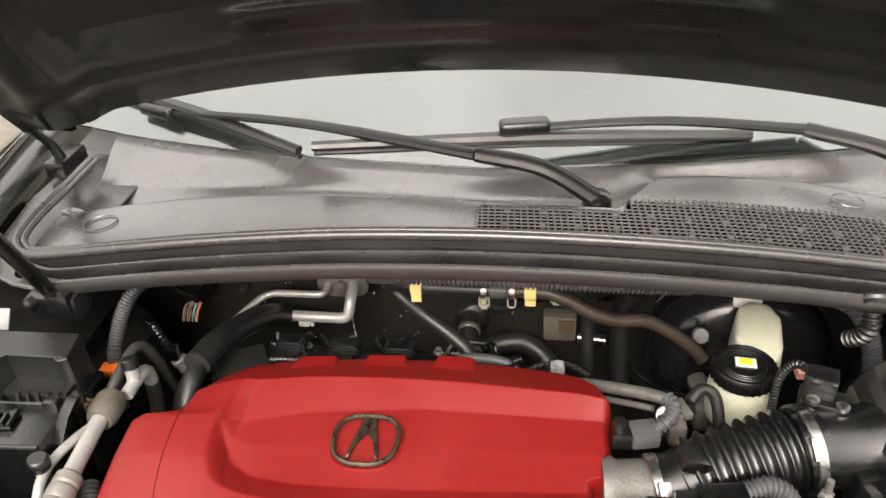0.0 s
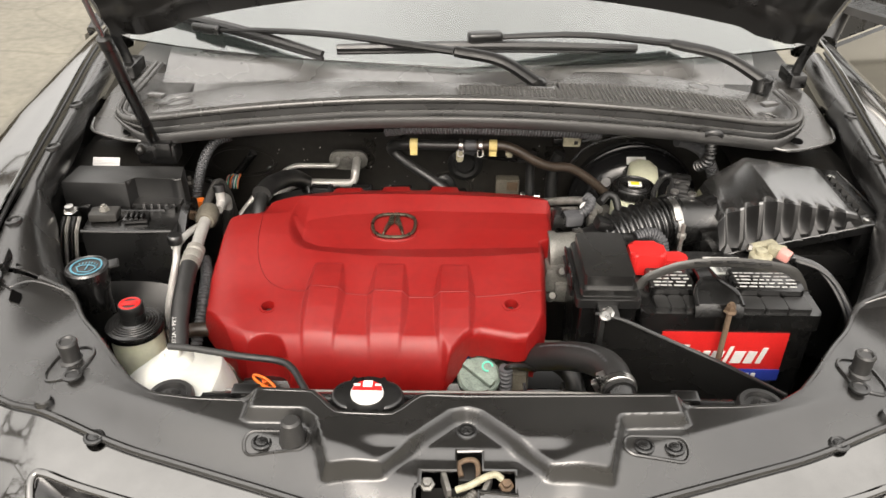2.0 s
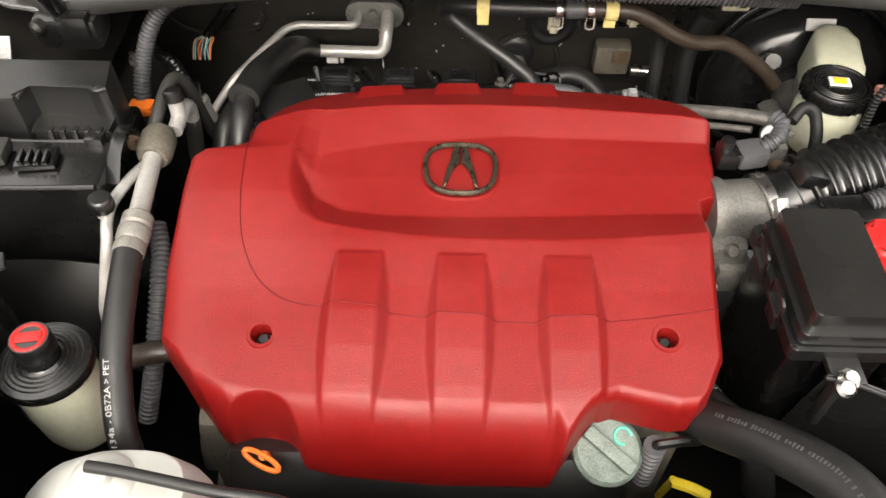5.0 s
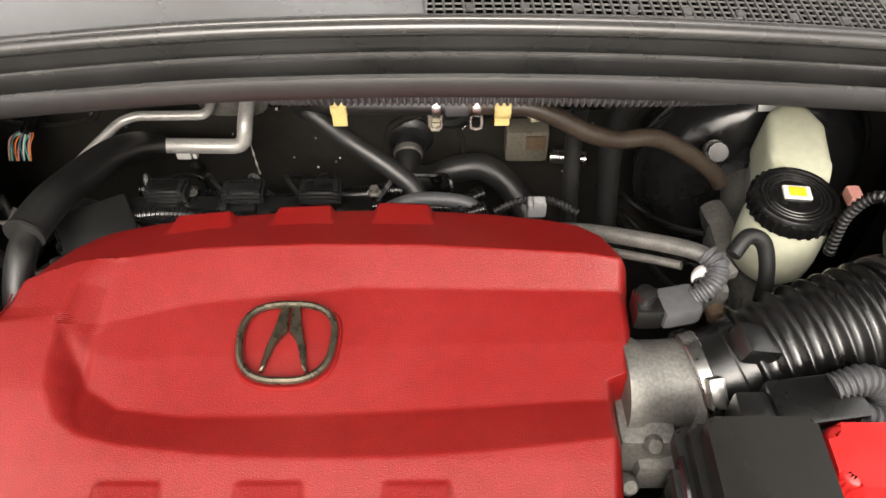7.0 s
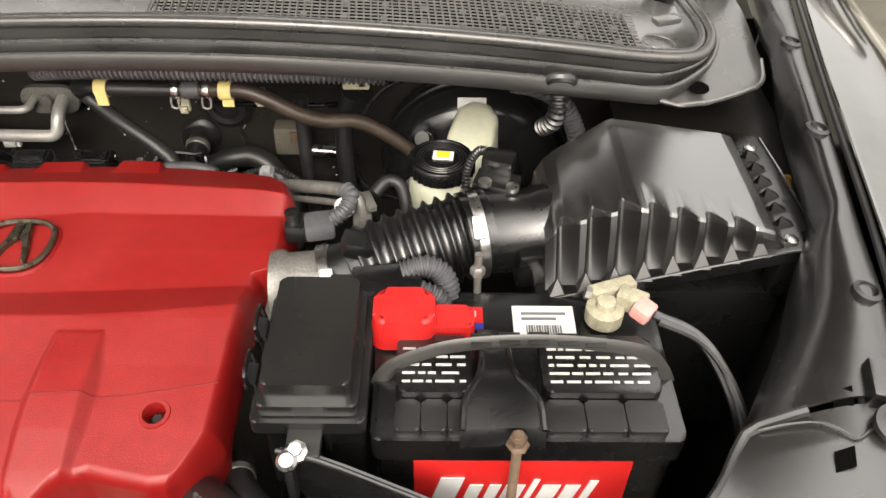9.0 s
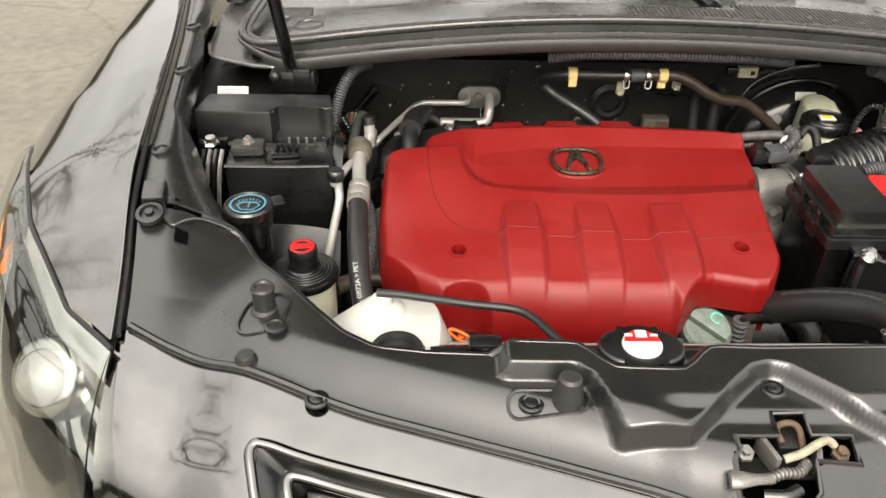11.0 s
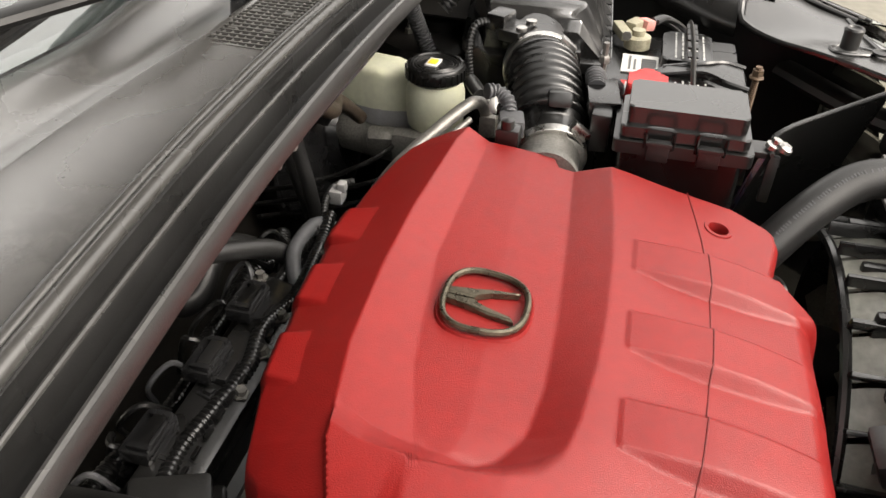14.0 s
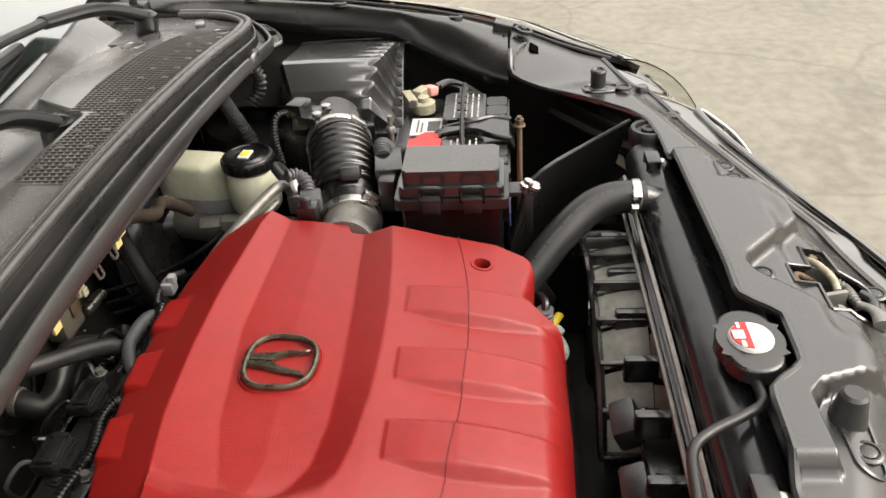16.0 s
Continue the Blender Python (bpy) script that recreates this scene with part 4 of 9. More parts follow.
def build_doors():
    for s, swing in ((-1, 0.0), (1, DOOR_SWING)):
        t = thing("front_door", "glossy dark painted front door standing open" if swing else "glossy dark painted front door with tinted window", "door", (s * 0.98, 1.27, 0.35), "front doors")
        hinge = Vector((s * 1.0, 1.27, 0))
        m = turn(0, 0, -s * swing)

        def leaf(out, along, z):
            return hinge + m @ Vector((s * out, along, z))

        bm = bm_new()
        grid(bm, 16, 14, lambda u, v: leaf(0.012 * math.sin(v * 3.1), lerp(0.0, 1.08, u), lerp(0.35, 1.0, v)))
        thicken(bm, 0.02)
        part("skin", bm, PAINT, t, sharp=80)
        bm = bm_new()
        grid(bm, 8, 8, lambda u, v: leaf(-0.015 - 0.2 * v, lerp(0.0 + 0.7 * v, 1.08, u), lerp(1.0, 1.46, v)))
        thicken(bm, 0.004)
        part("window", bm, DOOR_GLASS, t, sharp=80)
        bm = bm_new()
        tube(bm, [leaf(-0.012, 0.0, 1.005), leaf(-0.1, 0.33, 1.22), leaf(-0.2, 0.7, 1.46), leaf(-0.2, 1.08, 1.47), leaf(-0.012, 1.09, 1.005)], 0.026, 10, 6)
        part("window_frame", bm, BLACK, t, "black window frame")
        bm = bm_new()
        grid(bm, 6, 6, lambda u, v: leaf(-0.008 - 0.06 * v, lerp(0.3 * v, 0.34, u), lerp(1.0, 1.2, v)))
        thicken(bm, 0.012)
        part("corner_sail", bm, BLACK, t, "black corner sail behind the mirror")
        if s < 0:
            continue
        w = thing("wing_mirror", "pale-topped dark wing mirror on the open door", "mirror", leaf(0.1, 0.12, 1.06), "wing mirrors")
        bm = bm_new()
        made = bmesh.ops.create_uvsphere(bm, u_segments=32, v_segments=20, radius=1.0)["verts"]
        for v in made:
            p = v.co
            q = [math.copysign(abs(c) ** 0.7, c) for c in p]
            v.co = leaf(0.215 + 0.115 * q[0], 0.12 + 0.05 * q[1] + 0.03 * q[0], 1.155 + 0.055 * max(q[2], -0.55) * (1 - 0.15 * q[0]))
        part("housing", bm, PAINT, w, sharp=80)
        bm = bm_new()
        grid(bm, 8, 6, lambda u, v: leaf(lerp(-0.01, 0.3, u), lerp(0.04, 0.15, v) + 0.03 * u, 1.1 - 0.012 * math.sin(u * 3.1)))
        thicken(bm, 0.02)
        part("stalk", bm, BLACK, w, "black mirror base")


def build_wheels():
    for s in (-1, 1):
        w = thing("road_wheel", "black tyre on a grey alloy wheel", "wheel", (s * 0.87, 0.75, 0.0), "wheels")
        bm = bm_new()
        lathe(bm, [(0.24, -0.11), (0.34, -0.12), (0.37, -0.09), (0.375, 0.0), (0.37, 0.09), (0.34, 0.12), (0.24, 0.11)], (s * 0.87, 0.75, 0.375), (1, 0, 0), 40)
        part("tyre", bm, TYRE, w)
        bm = bm_new()
        lathe(bm, [(0.05, 0.125 * s), (0.23, 0.11 * s), (0.245, 0.121 * s), (0.24, 0.126 * s), (0.2, 0.1 * s), (0.001, 0.1 * s)], (s * 0.87, 0.75, 0.375), (1, 0, 0), 40)
        part("rim", bm, DULL_STEEL, w)


build_doors()
build_wheels()


# ---------------------------------------------------------------- hood, open overhead
HOOD_TILT = radians(57)


def hood_at(x, d, lift=0.0):
    """d runs from the hinge edge to the nose; the opened hood leans forward over the bay."""
    arc = 0.1 * (1 - (x / 0.72) ** 2)
    sag = -0.02 * math.sin(d * math.pi)
    base = Vector((x, 0.795, 1.168 + arc))
    along = Vector((0, -math.cos(HOOD_TILT), math.sin(HOOD_TILT)))
    out = Vector((0, math.sin(HOOD_TILT), math.cos(HOOD_TILT)))
    return base + along * (d * (1.0 - 0.1 * (x / 0.72) ** 2) - arc * 0.0) + out * (lift + sag - 0.5 * arc * d)


def build_hood():
    t = thing("hood", "opened dark hood showing its black underside", "hood", (0, 0.8, 1.1))

    def wide(v):
        return 0.735 + 0.03 * v - 0.12 * max(0, v - 0.75) / 0.25

    bm = bm_new()
    grid(bm, 50, 40, lambda u, v: hood_at(lerp(-1, 1, u) * wide(v), v * 1.02 - 0.01, 0.02))
    part("outer_skin", bm, PAINT, t, sharp=80)

    def under(u, v):
        x = lerp(-1, 1, u) * (wide(v) - 0.012)
        a = abs(x)
        rib = 0.014 * (sstep(0.56, 0.6, a) * sstep(0.7, 0.66, a)) + 0.012 * sstep(0.1, 0.06, v)
        pocketed = -0.016 * sstep(0.1, 0.13, v) * sstep(0.17, 0.14, v) * sstep(0.13, 0.17, a) * sstep(0.35, 0.31, a)
        return hood_at(x, v, -0.012 - rib - pocketed * 0.6)

    bm = bm_new()
    grid(bm, 90, 70, under)
    part("inner_frame", bm, HOODSTEEL, t, sharp=50)
    bm = bm_new()
    grid(bm, 60, 50, lambda u, v: hood_at(lerp(-0.54, 0.54, u) * (1 - 0.25 * v * v), lerp(0.2, 0.9, v), -0.034 - 0.006 * math.sin(u * math.pi) * math.sin(v * math.pi)))
    part("insulation_pad", bm, HOODLINER, t, "dark fibre insulation pad", sharp=80)
    bm = bm_new()
    tube(bm, [hood_at(lerp(-0.73, 0.73, i / 20), -0.005, 0.0) for i in range(21)], 0.011, 8, 3)
    part("rear_edge", bm, HOODSTEEL, t)
    for s in (-1, 1):
        bm = bm_new()
        tube(bm, [hood_at(s * (wide(v / 10) - 0.003), v / 10, 0.004) for v in range(11)], 0.011, 8, 3)
        part("side_edge", bm, PAINT, t)
        bm = bm_new()
        tube(bm, [(s * 0.742, 0.87, 1.05), (s * 0.742, 0.85, 1.1), (s * 0.735, 0.81, 1.14), (s * 0.72, 0.77, 1.19)], 0.012, 8, 5, flat=0.5)
        part("hinge_arm", bm, BLACK, t)
        bm = bm_new()
        box(bm, (s * 0.742, 0.875, 1.055), (0.035, 0.08, 0.03), 0.006)
        part("hinge_bracket", bm, BLACK, t)


build_hood()


def build_strut():
    t = thing("gas_strut", "black gas strut with faint printing holding the hood up", "strut", (-0.588, 0.547, 1.0))
    a, b = Vector((-0.589, 0.545, 1.02)), Vector((-0.597, 0.447, 1.249))
    d = (b - a).normalized()
    bm = bm_new()
    lathe(bm, [(0.009, 0.0), (0.0105, 0.012), (0.0105, 0.238), (0.0125, 0.24), (0.0125, 0.256), (0.0115, 0.26), (0.0055, 0.262)], a, d, 20)
    part("cylinder", bm, BLACK, t)
    bm = bm_new()
    lathe(bm, [(0.0048, 0.24), (0.0048, 0.5)], a, d, 14)
    part("rod", bm, BARS, t, "polished steel rod")
    bm = bm_new()
    box(bm, a + Vector((0.004, 0.006, -0.016)), (0.075, 0.045, 0.04), 0.008)
    box(bm, a + Vector((0.02, -0.012, -0.004)), (0.03, 0.02, 0.03), 0.005)
    part("bracket", bm, BLACK, t)
    bm = bm_new()
    lathe(bm, [(0.009, 0), (0.009, 0.01), (0.004, 0.014)], a + Vector((-0.022, -0.012, -0.004)), (-0.4, -1, 0), 14)
    part("ball_stud", bm, BAY, t)
    bm = bm_new()
    rings(bm, [[a + d * h + Vector((0.0111 * math.cos(k), 0.0111 * math.sin(k), 0)) for k in (radians(g) for g in range(-110, -55, 8))] for h in (0.09, 0.15)], close=False)
    part("printed_label", bm, PRINT_RED, t, "faint red printing")


build_strut()


# ---------------------------------------------------------------- wipers
def build_wiper(name, piv, knee, tip, b0, b1):
    t = thing(name, "black windscreen wiper with flat blade", "wiper", piv, "wipers")
    piv, knee, tip, b0, b1 = (Vector(p) for p in (piv, knee, tip, b0, b1))
    bm = bm_new()
    lathe(bm, [(0.019, -0.035), (0.021, 0.0), (0.019, 0.012), (0.01, 0.017), (0.001, 0.018)], piv, (0, -0.2, 1), 22)
    part("pivot_cap", bm, BLACK, t)
    bm = bm_new()
    mid = piv.lerp(knee, 0.45) + Vector((0, 0.0, 0.02))
    tube(bm, [piv + Vector((0, 0, 0.006)), mid, knee], lambda k: 0.0165 - 0.002 * k, 10, 10, flat=0.75)
    part("arm_head", bm, FLUTE, t)
    bm = bm_new()
    tube(bm, [knee, knee.lerp(tip, 0.5) + Vector((0, 0.0, 0.012)), tip], lambda k: 0.013 - 0.004 * k, 10, 12, flat=0.6)
    part("arm", bm, FLUTE, t)
    bm = bm_new()
    tube(bm, [b0, b0.lerp(b1, 0.5) + Vector((0, 0, 0.006)), b1], lambda k: 0.012 - 0.006 * abs(k - 0.5), 8, 14, flat=0.8)
    part("blade", bm, MATT, t)
    bm = bm_new()
    tube(bm, [b0 + Vector((0, 0.004, -0.012)), b0.lerp(b1, 0.5) + Vector((0, 0.004, -0.008)), b1 + Vector((0, 0.004, -0.012))], 0.005, 6, 14)
    part("rubber_lip", bm, RUBBER, t)
    bm = bm_new()
    d = b1 - b0
    box(bm, tip + Vector((0.0, 0, 0.002)), (0.075, 0.028, 0.022), 0.009, turn(0, 0, math.degrees(math.atan2(d.y, d.x))), 3)
    part("blade_clip", bm, BLACK, t)


build_wiper("wiper", (0.152, 0.718, 1.083), (-0.017, 0.736, 1.147), (-0.572, 0.918, 1.13), (-0.70, 0.985, 1.152), (-0.3, 0.812, 1.112))
build_wiper("wiper", (0.648, 0.80, 1.065), (0.46, 0.88, 1.124), (0.047, 0.82, 1.15), (-0.262, 0.765, 1.142), (0.386, 0.885, 1.112))


# ---------------------------------------------------------------- bay shell
def build_bay():
    bm = bm_new()
    grid(bm, 60, 30, lambda u, v: (lerp(-0.81, 0.81, u), 0.815 + 0.012 * math.sin(u * 21) * sstep(0.2, 0.5, v) - 0.02 * sstep(0.55, 0.2, v), lerp(0.35, 1.0, v)))
    part_bm = solid("firewall", bm, WALL, "black painted steel firewall with pressed ribs", "firewall", kind="structure")
    t = thing("bulkhead_rib", "pressed rib and plugs on the black firewall", "firewall", (-0.4, 0.8, 0.75))
    for c, rx, rz in (((-0.50, 0.80, 0.86), 0.075, 0.035), ((-0.02, 0.8, 0.79), 0.05, 0.05)):
        bm = bm_new()
        line = [(c[0] + rx * math.cos(a), c[1] + 0.0, c[2] + rz * math.sin(a)) for a in (2 * math.pi * i / 24 for i in range(25))]
        tube(bm, line, 0.004, 6, 1)
        part("pressed_ring", bm, WALL, t)
    # rubber grommet with a bright pipe stub, dried drip line and specks
    bm = bm_new()
    lathe(bm, [(0.04, 0), (0.04, 0.008), (0.03, 0.014), (0.022, 0.012), (0.02, 0.004), (0.001, 0.004)], (0.012, 0.803, 0.862), (0, -1, 0), 28)
    part("grommet", bm, RUBBER, t, "dusty rubber grommet")
    bm = bm_new()
    tube(bm, [(-0.252, 0.804, 0.845), (-0.25, 0.804, 0.81), (-0.248, 0.802, 0.775), (-0.245, 0.8, 0.74)], lambda k: 0.0012 + 0.0008 * math.sin(k * 40), 5, 8, flat=0.5)
    part("drip_line", bm, SPLASH, t, "dried white drip line")
    rng = random.Random(21)
    bm = bm_new()
    for _ in range(40):
        box(bm, (rng.uniform(-0.46, 0.2), 0.803, rng.uniform(0.72, 0.93)), [rng.uniform(0.0012, 0.003) for _ in range(3)], 0, turn(rng.uniform(0, 90), rng.uniform(0, 90), 0))
    tagged(part("specks", bm, SPLASH, t, "pale specks of dried dirt"), kind="stuff")
    for x, z in ((-0.44, 0.84), (-0.14, 0.93), (0.17, 0.78), (-0.33, 0.75)):
        bm = bm_new()
        lathe(bm, [(0.008, 0), (0.008, 0.006), (0.004, 0.008), (0.001, 0.008)], (x, 0.806, z), (0, -1, 0), 14)
        part("plug", bm, MATT, t)
    for s in (-1, 1):
        bm = bm_new()
        grid(bm, 30, 16, lambda u, v: (lambda y: (s * (table(GAP_X, y) - lerp(0.03, 0.018, sstep(0.3, 0.6, y))), y, lerp(0.3, table(GAP_Z, y) - 0.04, v)))(lerp(-0.02, 1.02, u)))
        solid("wall_apron", bm, BAY, "black painted inner wing panel", "panel", "inner wings", "structure")
        # strut tower
        w = thing("strut_tower", "black painted suspension strut tower", "strut tower", (s * 0.63, 0.62, 0.3), "strut towers")
        bm = bm_new()
        lathe(bm, [(0.12, 0.3), (0.115, 0.84), (0.105, 0.875), (0.08, 0.885), (0.05, 0.885), (0.045, 0.88), (0.001, 0.88)], (s * 0.63, 0.62, 0), (0, 0, 1), 36)
        part("tower", bm, BAY, w)
        bm = bm_new()
        lathe(bm, [(0.03, 0.882), (0.03, 0.9), (0.022, 0.906), (0.001, 0.906)], (s * 0.63, 0.62, 0), (0, 0, 1), 24)
        part("top_cap", bm, RUBBER, w)
        for g in (20, 140, 260):
            bm = bm_new()
            lathe(bm, [(0.008, 0.883), (0.008, 0.893), (0.004, 0.895), (0.004, 0.902), (0.001, 0.902)], (s * 0.63 + 0.062 * math.cos(radians(g)), 0.62 + 0.062 * math.sin(radians(g)), 0), (0, 0, 1), 6)
            part("nut", bm, DULL_STEEL, w)
    p = thing("wing_plug", "aged amber rubber plug in the inner wing", "plug", (0.732, 0.475, 0.96))
    bm = bm_new()
    lathe(bm, [(0.017, -0.006), (0.017, 0.001), (0.013, 0.003), (0.011, 0.001), (0.001, 0.001)], (0.737, 0.477, 0.96), (-0.75, -0.1, 0.65), 24)
    part("disc", bm, PLUG, p)
    bm = bm_new()
    grid(bm, 20, 14, lambda u, v: (lerp(-0.76, 0.76, u), lerp(-0.16, 0.84, v), 0.3))
    thicken(bm, 0.01)
    solid("floor", bm, MATT, "dark undertray below the engine", "undertray", kind="structure")
    # ledge below the cowl, between firewall and cowl lip
    bm = bm_new()
    grid(bm, 40, 8, lambda u, v: (lerp(-0.72, 0.72, u), lerp(0.66, 0.815, v), 1.0 - 0.012 * math.sin(v * 6)))
    solid("cowl_crossmember", bm, BAY, "black steel crossmember under the cowl", "crossmember")
    # radiator support behind the cover panel
    t = thing("radiator_support", "black steel radiator support", "crossmember", (0, -0.13, 0.4))
    bm = bm_new()
    box(bm, (0, -0.105, 0.9), (0.84, 0.05, 0.035), 0.01)
    part("upper_bar", bm, BAY, t)
    for x in (-0.42, 0.0, 0.42):
        bm = bm_new()
        box(bm, (x, -0.115, 0.64), (0.06, 0.03, 0.5), 0.008)
        part("upright", bm, BAY, t)
    for s in (-1, 1):
        bm = bm_new()
        tube(bm, [(s * 0.4, -0.1, 0.895), (s * 0.5, -0.03, 0.88), (s * 0.62, 0.06, 0.88)], 0.025, 10, 6, flat=0.6)
        part("side_arm", bm, BAY, t)
    bm = bm_new()
    grid(bm, 20, 6, lambda u, v: (lerp(-0.6, 0.6, u), -0.135 - 0.04 * math.sin(u * 3.14), lerp(0.3, 0.86, v)))
    thicken(bm, 0.004)
    part("air_shield", bm, MATT, t, "black plastic air shield")
    for s in (-1, 1):
        bm = bm_new()
        grid(bm, 14, 10, lambda u, v: (s * lerp(0.58, 0.77, u), lerp(0.44, 0.82, v), 0.965 - 0.05 * (1 - u) ** 2 + 0.012 * v))
        thicken(bm, 0.004)
        solid("apron_ledge", bm, BAY, "black painted ledge beside the firewall", "panel", "apron ledges")


build_bay()


# ---------------------------------------------------------------- engine
COVER_L = [(0.0, -0.385), (0.12, -0.425), (0.3, -0.432), (0.55, -0.428), (0.645, -0.426), (0.67, -0.416), (0.69, -0.38), (0.71, -0.368), (0.86, -0.36), (0.93, -0.35), (0.975, -0.335), (1.0, -0.31)]
COVER_R = [(0.0, 0.116), (0.1, 0.136), (0.25, 0.14), (0.5, 0.146), (0.565, 0.148), (0.58, 0.164), (0.7, 0.169), (0.85, 0.171), (0.93, 0.162), (1.0, 0.135)]
COVER_F = [(0.0, 0.155), (0.06, 0.122), (0.12, 0.106), (0.2, 0.097), (0.3, 0.09), (0.5, 0.086), (0.712, 0.087), (0.722, 0.09), (0.735, 0.098), (0.75, 0.108), (0.77, 0.119), (0.79, 0.1265), (0.822, 0.132), (0.86, 0.128), (0.932, 0.121), (0.965, 0.123), (1.0, 0.138)]
COVER_B = [(0.0, 0.526), (0.15, 0.545), (0.35, 0.558), (0.6, 0.565), (0.8, 0.558), (0.92, 0.547), (1.0, 0.532)]
COVER_TOP = [(0.085, 0.892), (0.12, 0.904), (0.182, 0.917), (0.235, 0.927), (0.285, 0.939), (0.34, 0.949), (0.4, 0.955), (0.46, 0.957), (0.55, 0.957)]
CREASE = [(-0.37, 0.44), (-0.307, 0.464), (-0.212, 0.48), (-0.114, 0.485), (-0.016, 0.484), (0.128, 0.474), (0.17, 0.465)]
# sunken field round the badge: its front border, foot of the front wall and the bend of its floor
BORDER = [(-0.309, 0.37), (-0.305, 0.345), (-0.299, 0.33), (-0.289, 0.316), (-0.27, 0.305), (-0.234, 0.297), (-0.17, 0.29), (-0.112, 0.2875), (-0.032, 0.288), (0.048, 0.293), (0.13, 0.302), (0.17, 0.306)]
FOOT = [(-0.309, 0.4), (-0.28, 0.352), (-0.251, 0.334), (-0.199, 0.327), (-0.113, 0.328), (-0.026, 0.332), (0.104, 0.34), (0.17, 0.344)]
BEND = [(-0.309, 0.41), (-0.295, 0.405), (-0.208, 0.43), (-0.066, 0.447), (0.143, 0.443), (0.17, 0.442)]
# left border of the field along the car
FIELD_LEFT = [(0.29, -0.27), (0.308, -0.285), (0.322, -0.298), (0.345, -0.3055), (0.37, -0.308), (0.406, -0.3075), (0.44, -0.3045), (0.465, -0.295), (0.49, -0.26)]
RIBS = (-0.2235, -0.1205, -0.0135)


def fall(d, r, depth):
    k = 1 - min(1.0, max(0.0, d / r))
    return depth * (1 - math.sqrt(max(0.0, 1 - k * k)))


def field_z(x, y):
    """Height of the top without rims and ribs: dome, back slope and the sunken field."""
    top = table(COVER_TOP, y)
    crease = table(CREASE, x)
    if y > crease:
        top = table(COVER_TOP, crease) - 0.004 - 0.42 * (y - crease)
        top = max(top, 0.915)
    elif x > table(FIELD_LEFT, y):
        rim_y, foot, bend = table(BORDER, x), table(FOOT, x), table(BEND, x)
        if y > rim_y:
            low = table([(rim_y, table(COVER_TOP, rim_y)), (foot, 0.9275), ((foot + bend) / 2, 0.9345), (bend, 0.9375), (crease, table(COVER_TOP, crease) - 0.004)], y)
            top = min(top, lerp(top, low, min(1.0, (x - table(FIELD_LEFT, y)) / 0.022) ** 0.85))
    return top


def rib_height(dx, y):
    """A flat-topped rib with sloping walls: it leaves the surface at its rear edge, stands proud midway and dies away on the nose."""
    h = table([(0.095, 0.0), (0.13, 0.0075), (0.165, 0.0115), (0.2, 0.012), (0.235, 0.0085), (0.268, 0.0018), (0.2705, 0.0)], y)
    return max(0.0, min(h, h - (abs(dx) - 0.0225) * 1.05))


def shoulder(x, y):
    """The top falls away a little towards the pulley side."""
    return 0.012 * sstep(-0.225, -0.33, x) * sstep(0.36, 0.2, y)


TABS = (-0.222, -0.128, -0.033)


def cover_surface(u, v):
    ce = 0.5 - 0.5 * math.cos(math.pi * u)
    cv = lerp(v, 0.5 - 0.5 * math.cos(math.pi * v), 0.6)
    u = lerp(u, ce, 0.6)
    xl, xr = table(COVER_L, cv), table(COVER_R, cv)
    x = lerp(xl, xr, u)
    yf, yb = table(COVER_F, u), table(COVER_B, u)
    y = lerp(yf, yb, cv)
    z = field_z(x, y) - shoulder(x, y)
    for bx in TABS:
        w = sstep(0.0275, 0.0225, abs(x - bx) - 0.12 * (yb - y))
        lift = table(COVER_TOP, 0.48) - 0.0155 - 0.12 * (y - 0.48)
        z = max(z, lerp(z, lift, w * sstep(0.505, 0.513, y)))
    z -= fall(x - xl, 0.07, lerp(0.028, 0.012, sstep(0.25, 0.4, y))) + fall(x - xl, 0.014, lerp(0.045, 0.024, sstep(0.3, 0.41, y))) + fall(xr - x, 0.014, 0.05) + fall(yb - y, 0.012, 0.02)
    low = lerp(0.085, 0.013, sstep(-0.034, -0.018, x)) if x > -0.33 else 0.07
    z -= fall(y - yf, lerp(0.035, 0.009, sstep(-0.034, -0.018, x)), low)
    for rx in RIBS:
        z += rib_height(x - rx, y)
    q = math.hypot((x + 0.309) / 0.041, (y - 0.087) / 0.043)
    z -= 0.075 * sstep(1.04, 0.84, q)
    return x, y, z


def cover_height(x, y):
    """Upper surface without the rounded rim."""
    z = field_z(x, y) - shoulder(x, y)
    for rx in RIBS:
        z += rib_height(x - rx, y)
    return z


